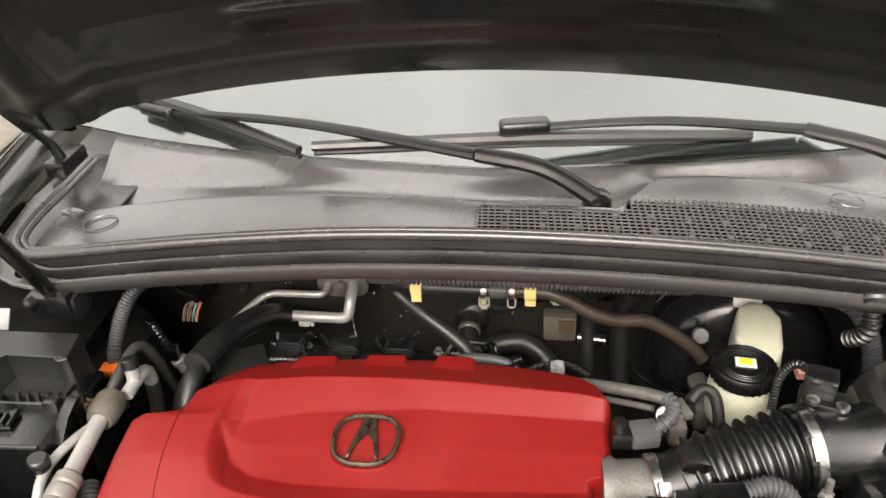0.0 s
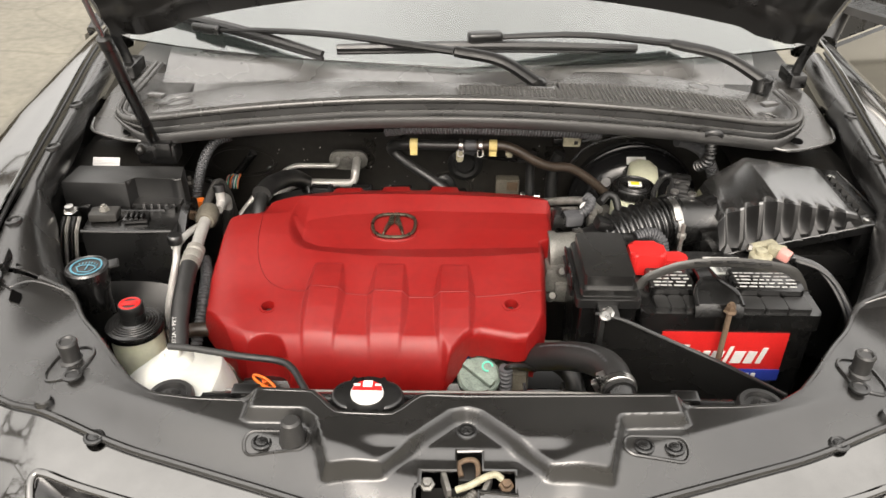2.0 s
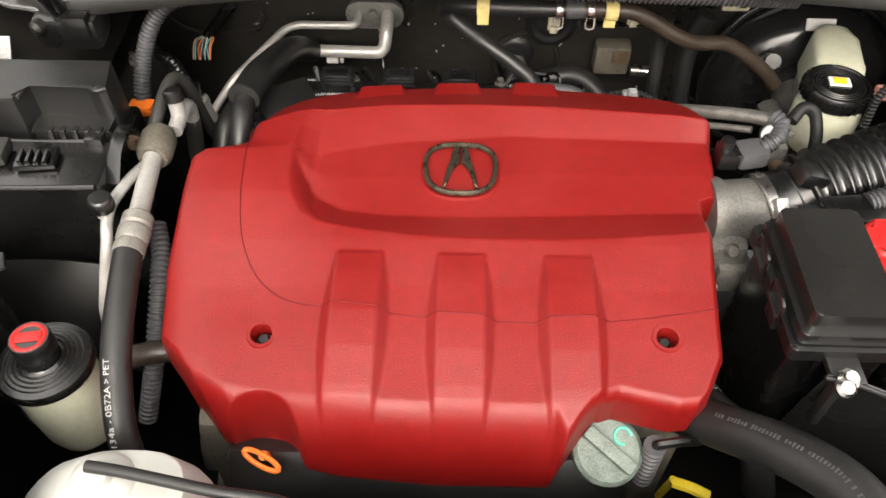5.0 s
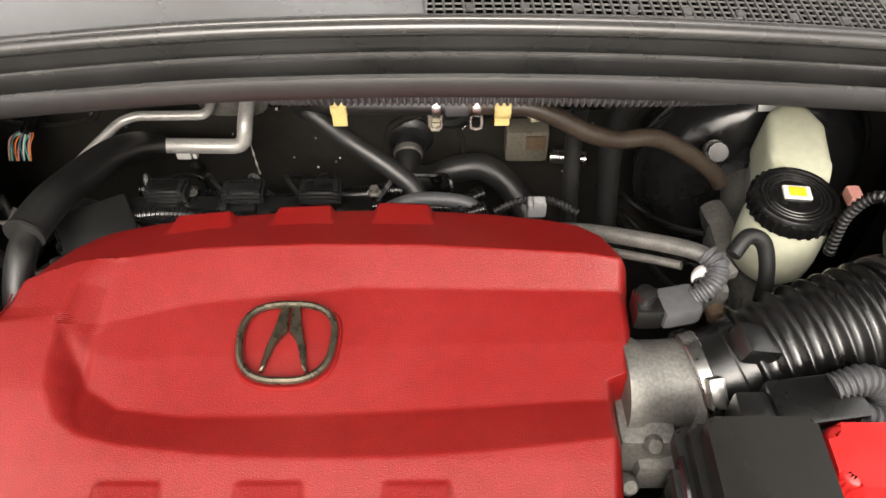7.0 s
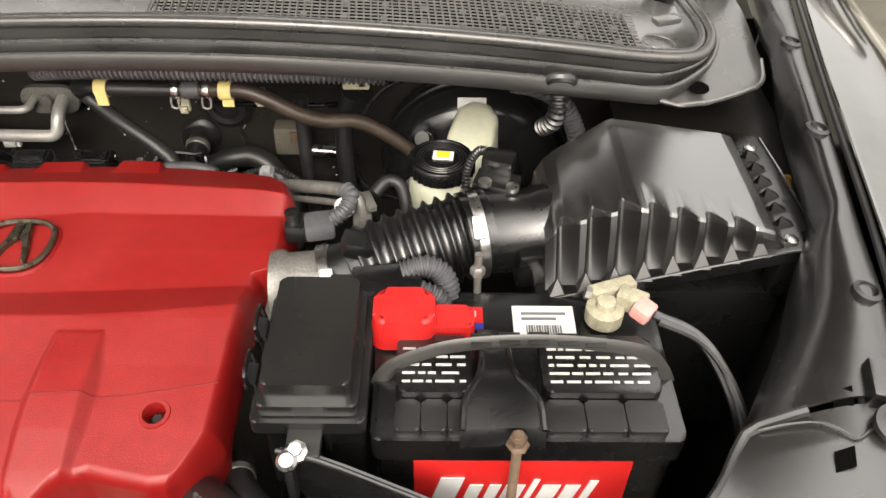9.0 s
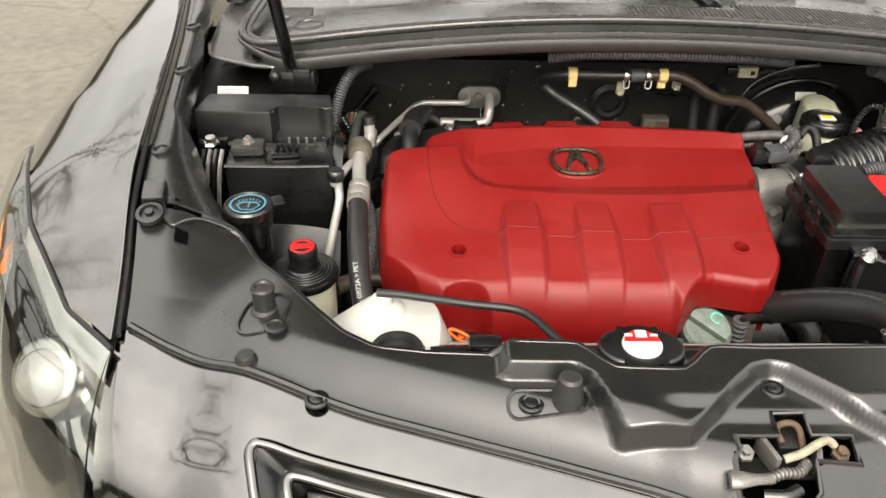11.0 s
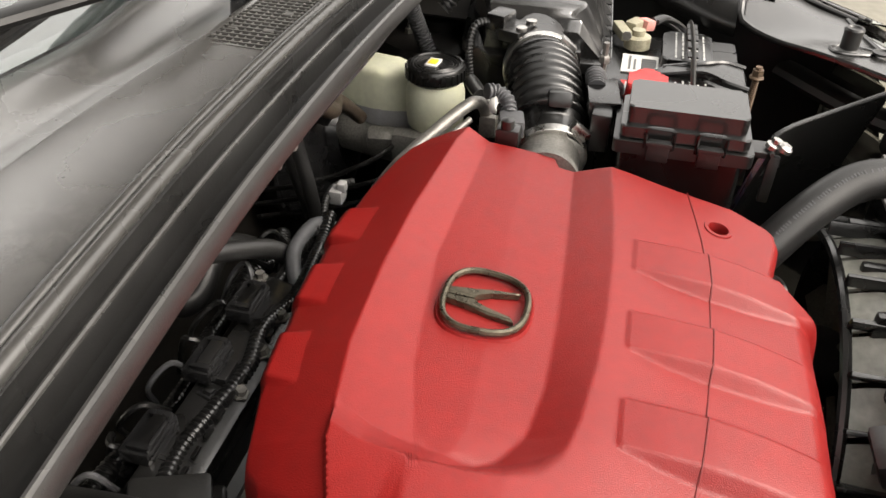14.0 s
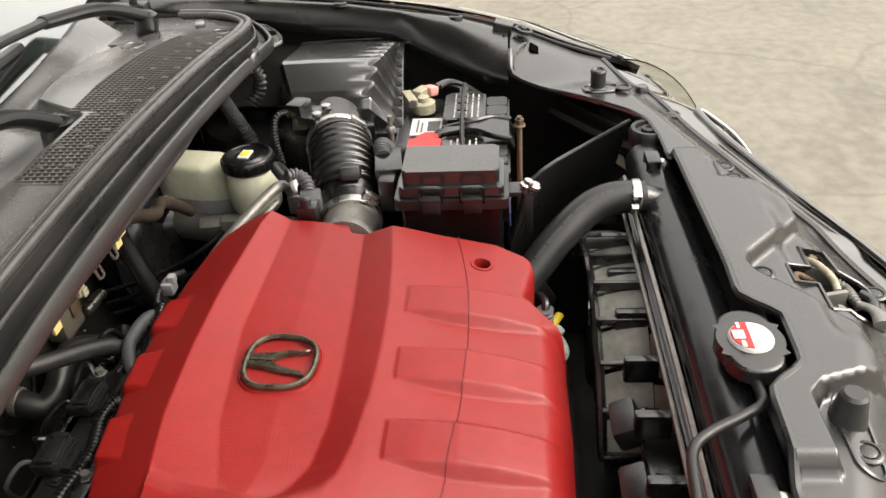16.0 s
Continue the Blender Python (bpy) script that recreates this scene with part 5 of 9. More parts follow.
def build_cover():
    t = thing("engine_cover", "red moulded plastic engine cover with three ribs and oval badge", "engine cover", (-0.13, 0.3, 0.84))
    bm = bm_new()
    grid(bm, 330, 280, cover_surface, lambda c: any(math.hypot(c.x - hx, c.y - 0.186) < 0.0108 for hx in (-0.313, 0.077)))
    part("shell", bm, RED, t, sharp=70)
    # edge of the shell turned down
    bm = bm_new()
    rim = [cover_surface(i / 240, 0) for i in range(241)] + [cover_surface(1, j / 60) for j in range(1, 61)] + [cover_surface(1 - i / 60, 1) for i in range(1, 61)] + [cover_surface(0, 1 - j / 60) for j in range(1, 60)]
    mid = Vector((-0.13, 0.3, 0))

    def hem(p):
        """Depth of the turned-down edge: deeper round the filler recess."""
        front = sstep(0.2, 0.17, p[1])
        return 0.012 + front * (0.026 * sstep(-0.03, -0.015, p[0]) + 0.02 * sstep(-0.04, -0.02, p[0]) * sstep(0.01, -0.005, p[0]))

    rings(bm, [[Vector(p) for p in rim], [Vector((lerp(p[0], mid.x, 0.003), lerp(p[1], mid.y, 0.003), p[2] - hem(p))) for p in rim], [Vector((lerp(p[0], mid.x, 0.03), lerp(p[1], mid.y, 0.03), p[2] - hem(p) - 0.002)) for p in rim]], cap=False)
    part("skirt", bm, RED, t, sharp=50)
    for hx in (-0.313, 0.077):
        bm = bm_new()
        z = cover_height(hx, 0.186) + 0.0012
        tilt = Vector((0, -0.17, 1))
        lathe(bm, [(0.0155, -0.003), (0.0145, 0.0002), (0.0108, 0.0), (0.0101, -0.002), (0.0096, -0.022), (0.001, -0.022)], (hx, 0.186, z), tilt, 28, cap=False)
        part("bolt_well", bm, RED, t)
        bm = bm_new()
        lathe(bm, [(0.007, -0.021), (0.007, -0.014), (0.005, -0.012), (0.001, -0.012)], (hx, 0.186, z), tilt, 6)
        part("bolt", bm, MATT, t, "dark hex bolt head")
    seam = [(-0.36, 0.432), (-0.359, 0.4), (-0.357, 0.36), (-0.353, 0.32), (-0.346, 0.285), (-0.33, 0.251), (-0.306, 0.228), (-0.28, 0.216), (-0.252, 0.211)]
    seam += [(-0.19, 0.204), (-0.12, 0.199), (-0.04, 0.198), (0.03, 0.202), (0.08, 0.209), (0.13, 0.218)]
    line = []
    for p in spaced([Vector((*q, 0)) for q in [tuple(v)[:2] for v in spline([(*q, 0) for q in seam], 8)]], 0.004):
        edge_l = table(COVER_L, (p.y - 0.1) / 0.45)
        z = cover_height(p.x, p.y) - fall(p.x - edge_l, 0.07, lerp(0.028, 0.012, sstep(0.25, 0.4, p.y))) - fall(0.142 - p.x, 0.014, 0.05)
        line.append((p.x, p.y, z + 0.0002))
    bm = bm_new()
    tube(bm, line, 0.0008, 6, 1)
    part("seam", bm, RED_DARK, t, "thin dark seam")

    # oval badge: ring and two slanted struts
    c, n = Vector((-0.123, 0.39, 0.9365)), Vector((0, -0.07, 1)).normalized()
    fx, fy = Vector((1, 0, 0)), Vector((0, 1, 0.07)).normalized()
    ring = []
    for i in range(65):
        a = 2 * math.pi * i / 64
        ca, sa = math.cos(a), math.sin(a)
        r = (abs(ca) ** 2.7 + abs(sa) ** 2.7) ** (-1 / 2.7)
        ring.append(c + fx * 0.0385 * r * ca * (1 + 0.06 * sa) + fy * 0.036 * r * sa + n * 0.0035)
    bm = bm_new()
    tube(bm, ring, 0.0031, 8, 1)
    badge = part("badge", bm, EMBLEM, t, "worn dark chrome oval badge")
    bm = bm_new()
    rings(bm, [[p + (p - c) * 0.04 - n * 0.004 for p in ring[:-1]], [p + (p - c) * 0.13 - n * 0.0032 for p in ring[:-1]], [p + (p - c) * 0.17 - n * 0.007 for p in ring[:-1]]], cap=False)
    part("badge_rim", bm, RED, t)
    # two tapering blades that meet at the top
    blade = [(0.001, 0.035), (0.0072, 0.035), (0.0115, 0.013), (0.0165, -0.006), (0.0192, -0.0275), (0.0165, -0.0262), (0.0095, -0.003), (0.0045, 0.006), (0.001, 0.01)]
    for s in (-1, 1):
        bm = bm_new()
        rings(bm, [[c + fx * s * px + fy * py + n * h for px, py in blade] for h in (-0.001, 0.0034)] + [[c + fx * s * lerp(px, 0.0085, 0.22) + fy * lerp(py, 0.006, 0.1) + n * 0.0052 for px, py in blade]])
        part("badge_strut", bm, EMBLEM, badge, sharp=20)


build_cover()


def build_engine():
    t = thing("engine_block", "dusty dark metal engine block under the cover", "engine", (-0.13, 0.3, 0.3))
    bm = bm_new()
    box(bm, (-0.14, 0.3, 0.57), (0.5, 0.34, 0.5), 0.02)
    part("block", bm, FOAM, t)
    for y in (0.13, 0.5):
        bm = bm_new()
        box(bm, (-0.15, y, 0.77 if y < 0.3 else 0.83), (0.4, 0.1, 0.07), 0.015, turn(20 if y > 0.3 else -30))
        part("valve_cover", bm, CAST if y > 0.3 else MATT, t)
    bm = bm_new()
    box(bm, (-0.345, 0.45, 0.865), (0.07, 0.1, 0.05), 0.012, turn(0, 0, 12))
    part("casting", bm, FOAM, t, "dusty beige casting")
    # cam cover ledge with coil connectors behind the cover
    bm = bm_new()
    box(bm, (-0.205, 0.6, 0.853), (0.27, 0.05, 0.045), 0.006, turn(12))
    part("coil_rail", bm, BLACK, t)
    bm = bm_new()
    for i in range(12):
        box(bm, (-0.31 + 0.02 * i, 0.583, 0.878), (0.012, 0.004, 0.004), 0.001)
    tagged(part("rail_clips", bm, BLACK, t), kind="stuff")
    for y, z, r in ((0.03, 0.62, 0.05), (0.02, 0.5, 0.06)):
        bm = bm_new()
        lathe(bm, [(r, 0), (r, 0.04), (r * 0.8, 0.045), (r * 0.3, 0.05), (0.001, 0.05)], (-0.39, y + 0.2, z), (-1, 0, 0), 28)
        part("pulley", bm, DULL_STEEL, t)
    # lower front accessories glimpsed beneath the cover
    for x in (-0.29, -0.2, -0.11):
        bm = bm_new()
        box(bm, (x, 0.028, 0.835), (0.05, 0.03, 0.03), 0.006, turn(-25))
        part("front_bracket", bm, MATT, t)
        bm = bm_new()
        lathe(bm, [(0.009, 0), (0.009, 0.006), (0.006, 0.009), (0.001, 0.009)], (x, 0.01, 0.846), (0, -0.6, 1), 12)
        part("front_bolt", bm, BLACK, t)
    for i, c in enumerate(((-0.29, 0.622, 0.885), (-0.2055, 0.615, 0.89), (-0.1245, 0.616, 0.889))):
        k = thing("ignition_coil", "black ignition coil with plug-in connector", "ignition coil", (c[0], c[1], c[2] - 0.03), "ignition coils")
        c = Vector(c)
        bm = bm_new()
        box(bm, c, (0.045, 0.026, 0.014), 0.003)
        part("connector", bm, GLOSS, k)
        bm = bm_new()
        box(bm, c + Vector((0, -0.004, 0.009)), (0.03, 0.012, 0.005), 0.0015)
        part("latch", bm, BLACK, k)
        for dx in (-0.0165, 0.0165):
            bm = bm_new()
            box(bm, c + Vector((dx, -0.003, 0.0085)), (0.006, 0.018, 0.006), 0.0015)
            part("side_rail", bm, GLOSS, k)
        for dz in (-0.003, 0.003):
            bm = bm_new()
            box(bm, c + Vector((0, -0.0138, dz)), (0.036, 0.003, 0.0025), 0.0006)
            part("front_rib", bm, GLOSS, k)
        bm = bm_new()
        box(bm, c + Vector((0, -0.01, -0.02)), (0.026, 0.024, 0.028), 0.003)
        part("body", bm, BLACK, k)
    b = thing("harness_cover", "grey-black plastic wiring cover behind the engine", "wiring cover", (-0.345, 0.57, 0.84))
    bm = bm_new()
    box(bm, (-0.352, 0.572, 0.872), (0.075, 0.06, 0.03), 0.005, turn(10, 0, 28))
    part("lid", bm, MATT, b)
    bm = bm_new()
    box(bm, (-0.358, 0.545, 0.868), (0.07, 0.012, 0.022), 0.003, turn(25, 0, 28))
    part("front_step", bm, MATT, b)
    for dx, dy in ((-0.04, -0.012), (-0.035, 0.02), (-0.02, -0.035), (0.008, -0.03)):
        bm = bm_new()
        box(bm, (-0.352 + dx, 0.572 + dy, 0.858), (0.01, 0.012, 0.016), 0.002, turn(0, 0, 28))
        part("clip", bm, GLOSS, b)
    bm = bm_new()
    box(bm, (-0.352, 0.572, 0.848), (0.088, 0.075, 0.03), 0.005, turn(10, 0, 28))
    part("tray", bm, BLACK, b)
    bm = bm_new()
    tube(bm, [(-0.37, 0.54, 0.85), (-0.385, 0.51, 0.83), (-0.385, 0.47, 0.8)], 0.012, 10, 8, ridge=0.003)
    part("conduit", bm, MATT, b)


build_engine()


def build_engine_harness():
    """Loom, plugs, bolts and brackets along the back of the engine."""
    rng = random.Random(11)
    t = thing("engine_harness", "black taped wiring harness with glossy plugs behind the engine", "wiring harness", (-0.14, 0.6, 0.8))
    for y, z, r in ((0.592, 0.873, 0.0075), (0.612, 0.866, 0.006), (0.655, 0.84, 0.009)):
        bm = bm_new()
        pts = [(x, y + rng.uniform(-0.008, 0.008), z + rng.uniform(-0.006, 0.006)) for x in (-0.34, -0.29, -0.24, -0.19, -0.14, -0.09, -0.04, 0.01, 0.05)]
        tube(bm, pts, r, 10, 8, ridge=0.0014, pitch=0.005)
        part("loom", bm, BLACK, t)
    for i in range(11):
        x, y, z = -0.335 + 0.036 * i + rng.uniform(-0.006, 0.006), rng.uniform(0.585, 0.66), rng.uniform(0.845, 0.872)
        m = turn(rng.uniform(-25, 25), rng.uniform(-20, 20), rng.uniform(0, 90))
        bm = bm_new()
        box(bm, (x, y, z), (rng.uniform(0.016, 0.026), rng.uniform(0.012, 0.018), 0.014), 0.002, m)
        plug = part("plug", bm, GLOSS, t)
        bm = bm_new()
        box(bm, Vector((x, y, z)) + m @ Vector((0, 0, 0.008)), (0.008, 0.008, 0.004), 0.001, m)
        part("plug_latch", bm, BLACK, plug)
    for i in range(8):
        x, y = -0.32 + 0.05 * i, rng.choice((0.58, 0.585, 0.63))
        bm = bm_new()
        lathe(bm, [(0.008, 0), (0.008, 0.002), (0.005, 0.002), (0.005, 0.008), (0.001, 0.008)], (x, y, 0.872), (0, rng.uniform(-0.3, 0.3), 1), 6)
        part("bolt", bm, DULL_STEEL, t, "dull zinc bolt")
    for i in range(9):
        x = -0.32 + 0.042 * i
        bm = bm_new()
        tube(bm, [(x, 0.64, 0.85), (x + rng.uniform(-0.02, 0.02), 0.655, 0.872), (x + rng.uniform(-0.03, 0.03), 0.675, 0.85), (x, 0.69, 0.8)], 0.0028, 6, 6)
        part("lead", bm, BLACK if i % 3 else CONDUIT, t)
    # bracket and castings on the left bank
    for c, size, m in (((-0.385, 0.5, 0.85), (0.05, 0.05, 0.05), CAST), ((-0.41, 0.455, 0.835), (0.045, 0.03, 0.06), FOAM), ((-0.39, 0.53, 0.835), (0.07, 0.02, 0.03), BLACK)):
        bm = bm_new()
        box(bm, c, size, 0.006, turn(rng.uniform(-12, 12), rng.uniform(-12, 12), rng.uniform(-20, 20)))
        part("bracket", bm, m, t)


build_engine_harness()


# ---------------------------------------------------------------- battery and electrics
def build_battery():
    t = thing("car_battery", "black car battery with red and blue label", "battery", (0.416, 0.238, 0.71))
    bm = bm_new()
    prism(bm, rounded(0.282, 0.154, 0.552, 0.325, 0.008), 0.71, 0.905, 0.002)
    part("case", bm, BLACK, t)
    bm = bm_new()
    prism(bm, rounded(0.277, 0.149, 0.557, 0.33, 0.01), 0.902, 0.932, 0.004)
    part("lid", bm, BLACK, t)
    for x0, x1 in ((0.298, 0.368), (0.432, 0.54)):
        bm = bm_new()
        prism(bm, rounded(x0, 0.188, x1, 0.256, 0.01), 0.93, 0.95, 0.004)
        part("vent_cap", bm, BLACK, t)
        for k in range(3):
            bm = bm_new()
            w = (x1 - x0) / 3
            prism(bm, rounded(x0 + w * k + 0.0006, 0.153, x0 + w * (k + 1) - 0.0006, 0.187, 0.004), 0.93, 0.941, 0.003)
            part("cap_step", bm, MATT, t)
    lab = bm_new()
    box(lab, (0.415, 0.1525, 0.847), (0.2, 0.002, 0.095), 0)
    front = part("label", lab, REDCAP, t, "red paper label")
    bm = bm_new()
    box(bm, (0.415, 0.1505, 0.81), (0.2, 0.002, 0.022), 0)
    part("blue_band", bm, NAVY, front)
    # plain slanted shapes in place of the maker's lettering
    for x, w, h in ((0.347, 0.022, 0.036), (0.371, 0.013, 0.024), (0.389, 0.011, 0.024), (0.408, 0.018, 0.024), (0.426, 0.006, 0.034), (0.442, 0.017, 0.024), (0.462, 0.014, 0.024), (0.48, 0.008, 0.032)):
        bm = bm_new()
        box(bm, (0, 0, 0), (w, 0.0012, h), 0)
        for v in bm.verts:
            v.co += Vector((x + v.co.z * 0.24, 0.1504, 0.846 + (h - 0.024) / 2))
        part("label_shape", bm, LABEL, front, "white slanted label shape")
    bm = bm_new()
    for i in range(5):
        box(bm, (0.43 + 0.011 * i, 0.1488, 0.81), (0.007, 0.001, 0.009), 0)
    tagged(part("band_shapes", bm, LABEL, front), kind="stuff")
    # printed warnings on the caps: rows of white bars
    rng = random.Random(4)
    for x0, x1 in ((0.303, 0.363), (0.438, 0.535)):
        bm = bm_new()
        for row in range(5):
            y, x = 0.2 + 0.0095 * row, x0
            while x < x1 - 0.006:
                w = min(rng.uniform(0.006, 0.02), x1 - x)
                box(bm, (x + w / 2, y, 0.9505), (w - 0.0018, 0.0024, 0.0008), 0)
                x += w + rng.uniform(0.0, 0.004)
        tagged(part("printed_warning", bm, GREYPRINT, t, "rows of pale printing"), kind="stuff")
    bm = bm_new()
    box(bm, (0.443, 0.284, 0.9335), (0.062, 0.05, 0.002), 0)
    sticker = part("white_sticker", bm, LABEL, t, "white barcode sticker")
    bm = bm_new()
    for k in range(14):
        box(bm, (0.425 + 0.0026 * k, 0.272, 0.9352), (0.001 + 0.0006 * (k % 3), 0.02, 0.0008), 0)
    box(bm, (0.443, 0.298, 0.9352), (0.045, 0.003, 0.0008), 0)
    box(bm, (0.438, 0.291, 0.9352), (0.035, 0.003, 0.0008), 0)
    tagged(part("bars", bm, INK, sticker), kind="stuff")
    bm = bm_new()
    box(bm, (0.358, 0.296, 0.9335), (0.048, 0.022, 0.002), 0)
    red = part("red_sticker", bm, REDCAP, t, "small red sticker")
    bm = bm_new()
    box(bm, (0.358, 0.297, 0.9352), (0.034, 0.008, 0.0008), 0)
    part("label_shape", bm, LABEL, red, "plain white label shape")
    bm = bm_new()
    box(bm, (0.358, 0.281, 0.9336), (0.048, 0.007, 0.002), 0)
    part("blue_sticker", bm, NAVY, t)
    # lifting strap lying over the lid
    h = [(0.281, 0.216, 0.925), (0.289, 0.217, 0.942), (0.302, 0.218, 0.955), (0.342, 0.22, 0.973), (0.385, 0.221, 0.98), (0.43, 0.222, 0.981), (0.48, 0.222, 0.977), (0.523, 0.222, 0.967), (0.543, 0.221, 0.945), (0.553, 0.22, 0.925)]
    bm = bm_new()
    tube(bm, h, 0.0085, 8, 6, flat=0.4)
    part("strap", bm, STRAP, t, "black carrying strap")
    for i in range(5):
        bm = bm_new()
        x = 0.375 + 0.026 * i
        box(bm, (x, 0.222, table([(p[0], p[2]) for p in h], x) + 0.0035), (0.019, 0.014, 0.003), 0.001)
        part("strap_rib", bm, RUBBER, t)

    b = thing("battery_clamp", "black hold-down bracket with rusty threaded rod", "bracket", (0.4, 0.14, 0.75))
    bm = bm_new()
    rows = []
    for y, z, w, x in ((0.27, 0.936, 0.014, 0.389), (0.25, 0.948, 0.014, 0.389), (0.205, 0.953, 0.017, 0.39), (0.178, 0.951, 0.034, 0.393), (0.15, 0.945, 0.037, 0.393), (0.142, 0.93, 0.037, 0.393)):
        rows.append([(x - w, y, z), (x - w, y, z + 0.006), (x + w, y, z + 0.006), (x + w, y, z)])
    rings(bm, rows)
    part("bar", bm, BLACK, b, sharp=30)
    bm = bm_new()
    for s in (-1, 1):
        tube(bm, [(0.389 + s * 0.012, 0.255, 0.951), (0.39 + s * 0.015, 0.206, 0.96), (0.393 + s * 0.032, 0.176, 0.957), (0.393 + s * 0.035, 0.147, 0.951)], 0.003, 6, 5)
    part("flange", bm, BLACK, b)
    bm = bm_new()
    tube(bm, [(0.405, 0.134, 0.755), (0.404, 0.134, 0.965)], 0.0042, 10, 30, ridge=0.0008, pitch=0.003)
    part("rod", bm, RUST, b, "rusty threaded rod")
    bm = bm_new()
    lathe(bm, [(0.009, 0), (0.0105, 0.002), (0.009, 0.004), (0.0075, 0.005), (0.0075, 0.013), (0.001, 0.013)], (0.404, 0.134, 0.948), (0, 0, 1), 6)
    part("nut", bm, RUST, b, "rusty brass-coloured nut")
    bm = bm_new()
    tube(bm, [(0.378, 0.332, 0.9), (0.377, 0.332, 0.985)], 0.004, 8, 4)
    lathe(bm, [(0.008, 0), (0.008, 0.007), (0.0055, 0.01), (0.001, 0.01)], (0.377, 0.332, 0.958), (0, 0, 1), 6)
    part("rear_stud", bm, DULL_STEEL, b, "dull steel stud and nut")

    p = thing("positive_terminal_cap", "bright red plastic battery terminal cap", "terminal cap", (0.303, 0.272, 0.935))
    bm = bm_new()
    prism(bm, rounded(0.272, 0.248, 0.336, 0.3, 0.014), 0.936, 0.972, 0.007, 0.92, 3)
    part("hood", bm, REDCAP, p)
    bm = bm_new()
    prism(bm, rounded(0.325, 0.258, 0.372, 0.288, 0.008), 0.94, 0.958, 0.004)
    part("sleeve", bm, REDCAP, p)
    n = thing("negative_terminal", "corroded pale battery clamp with bolt and cable", "terminal", (0.505, 0.288, 0.935))
    bm = bm_new()
    lathe(bm, [(0.019, 0), (0.019, 0.016), (0.015, 0.018), (0.01, 0.018), (0.0095, 0.026), (0.001, 0.026)], (0.503, 0.292, 0.935), (0, 0, 1), 24)
    part("clamp_ring", bm, BEIGE, n)
    bm = bm_new()
    box(bm, (0.513, 0.316, 0.953), (0.05, 0.016, 0.014), 0.003, turn(0, 0, 20))
    box(bm, (0.53, 0.298, 0.955), (0.03, 0.02, 0.02), 0.004, turn(0, 0, -30))
    part("clamp_ear", bm, BEIGE, n)
    bm = bm_new()
    lathe(bm, [(0.007, 0), (0.007, 0.006), (0.001, 0.006)], (0.49, 0.307, 0.955), (-1, 0.2, 0.2), 6)
    part("bolt", bm, DULL_STEEL, n)
    bm = bm_new()
    box(bm, (0.538, 0.283, 0.957), (0.02, 0.022, 0.016), 0.004, turn(0, 10, -40))
    part("pink_sleeve", bm, WIRE_PINK, n)
    for k in range(3):
        bm = bm_new()
        o = Vector((0.004 * k, -0.006 * k, 0.004 * (k % 2)))
        tube(bm, [Vector((0.543, 0.28, 0.957)) + o, Vector((0.58, 0.262, 0.95)) + o, Vector((0.605, 0.235, 0.93)) + o, Vector((0.625, 0.2, 0.89)) + o, Vector((0.64, 0.18, 0.82)) + o], 0.0042, 8, 8)
        part("cable", bm, MATT if k != 1 else CONDUIT, n)


build_battery()


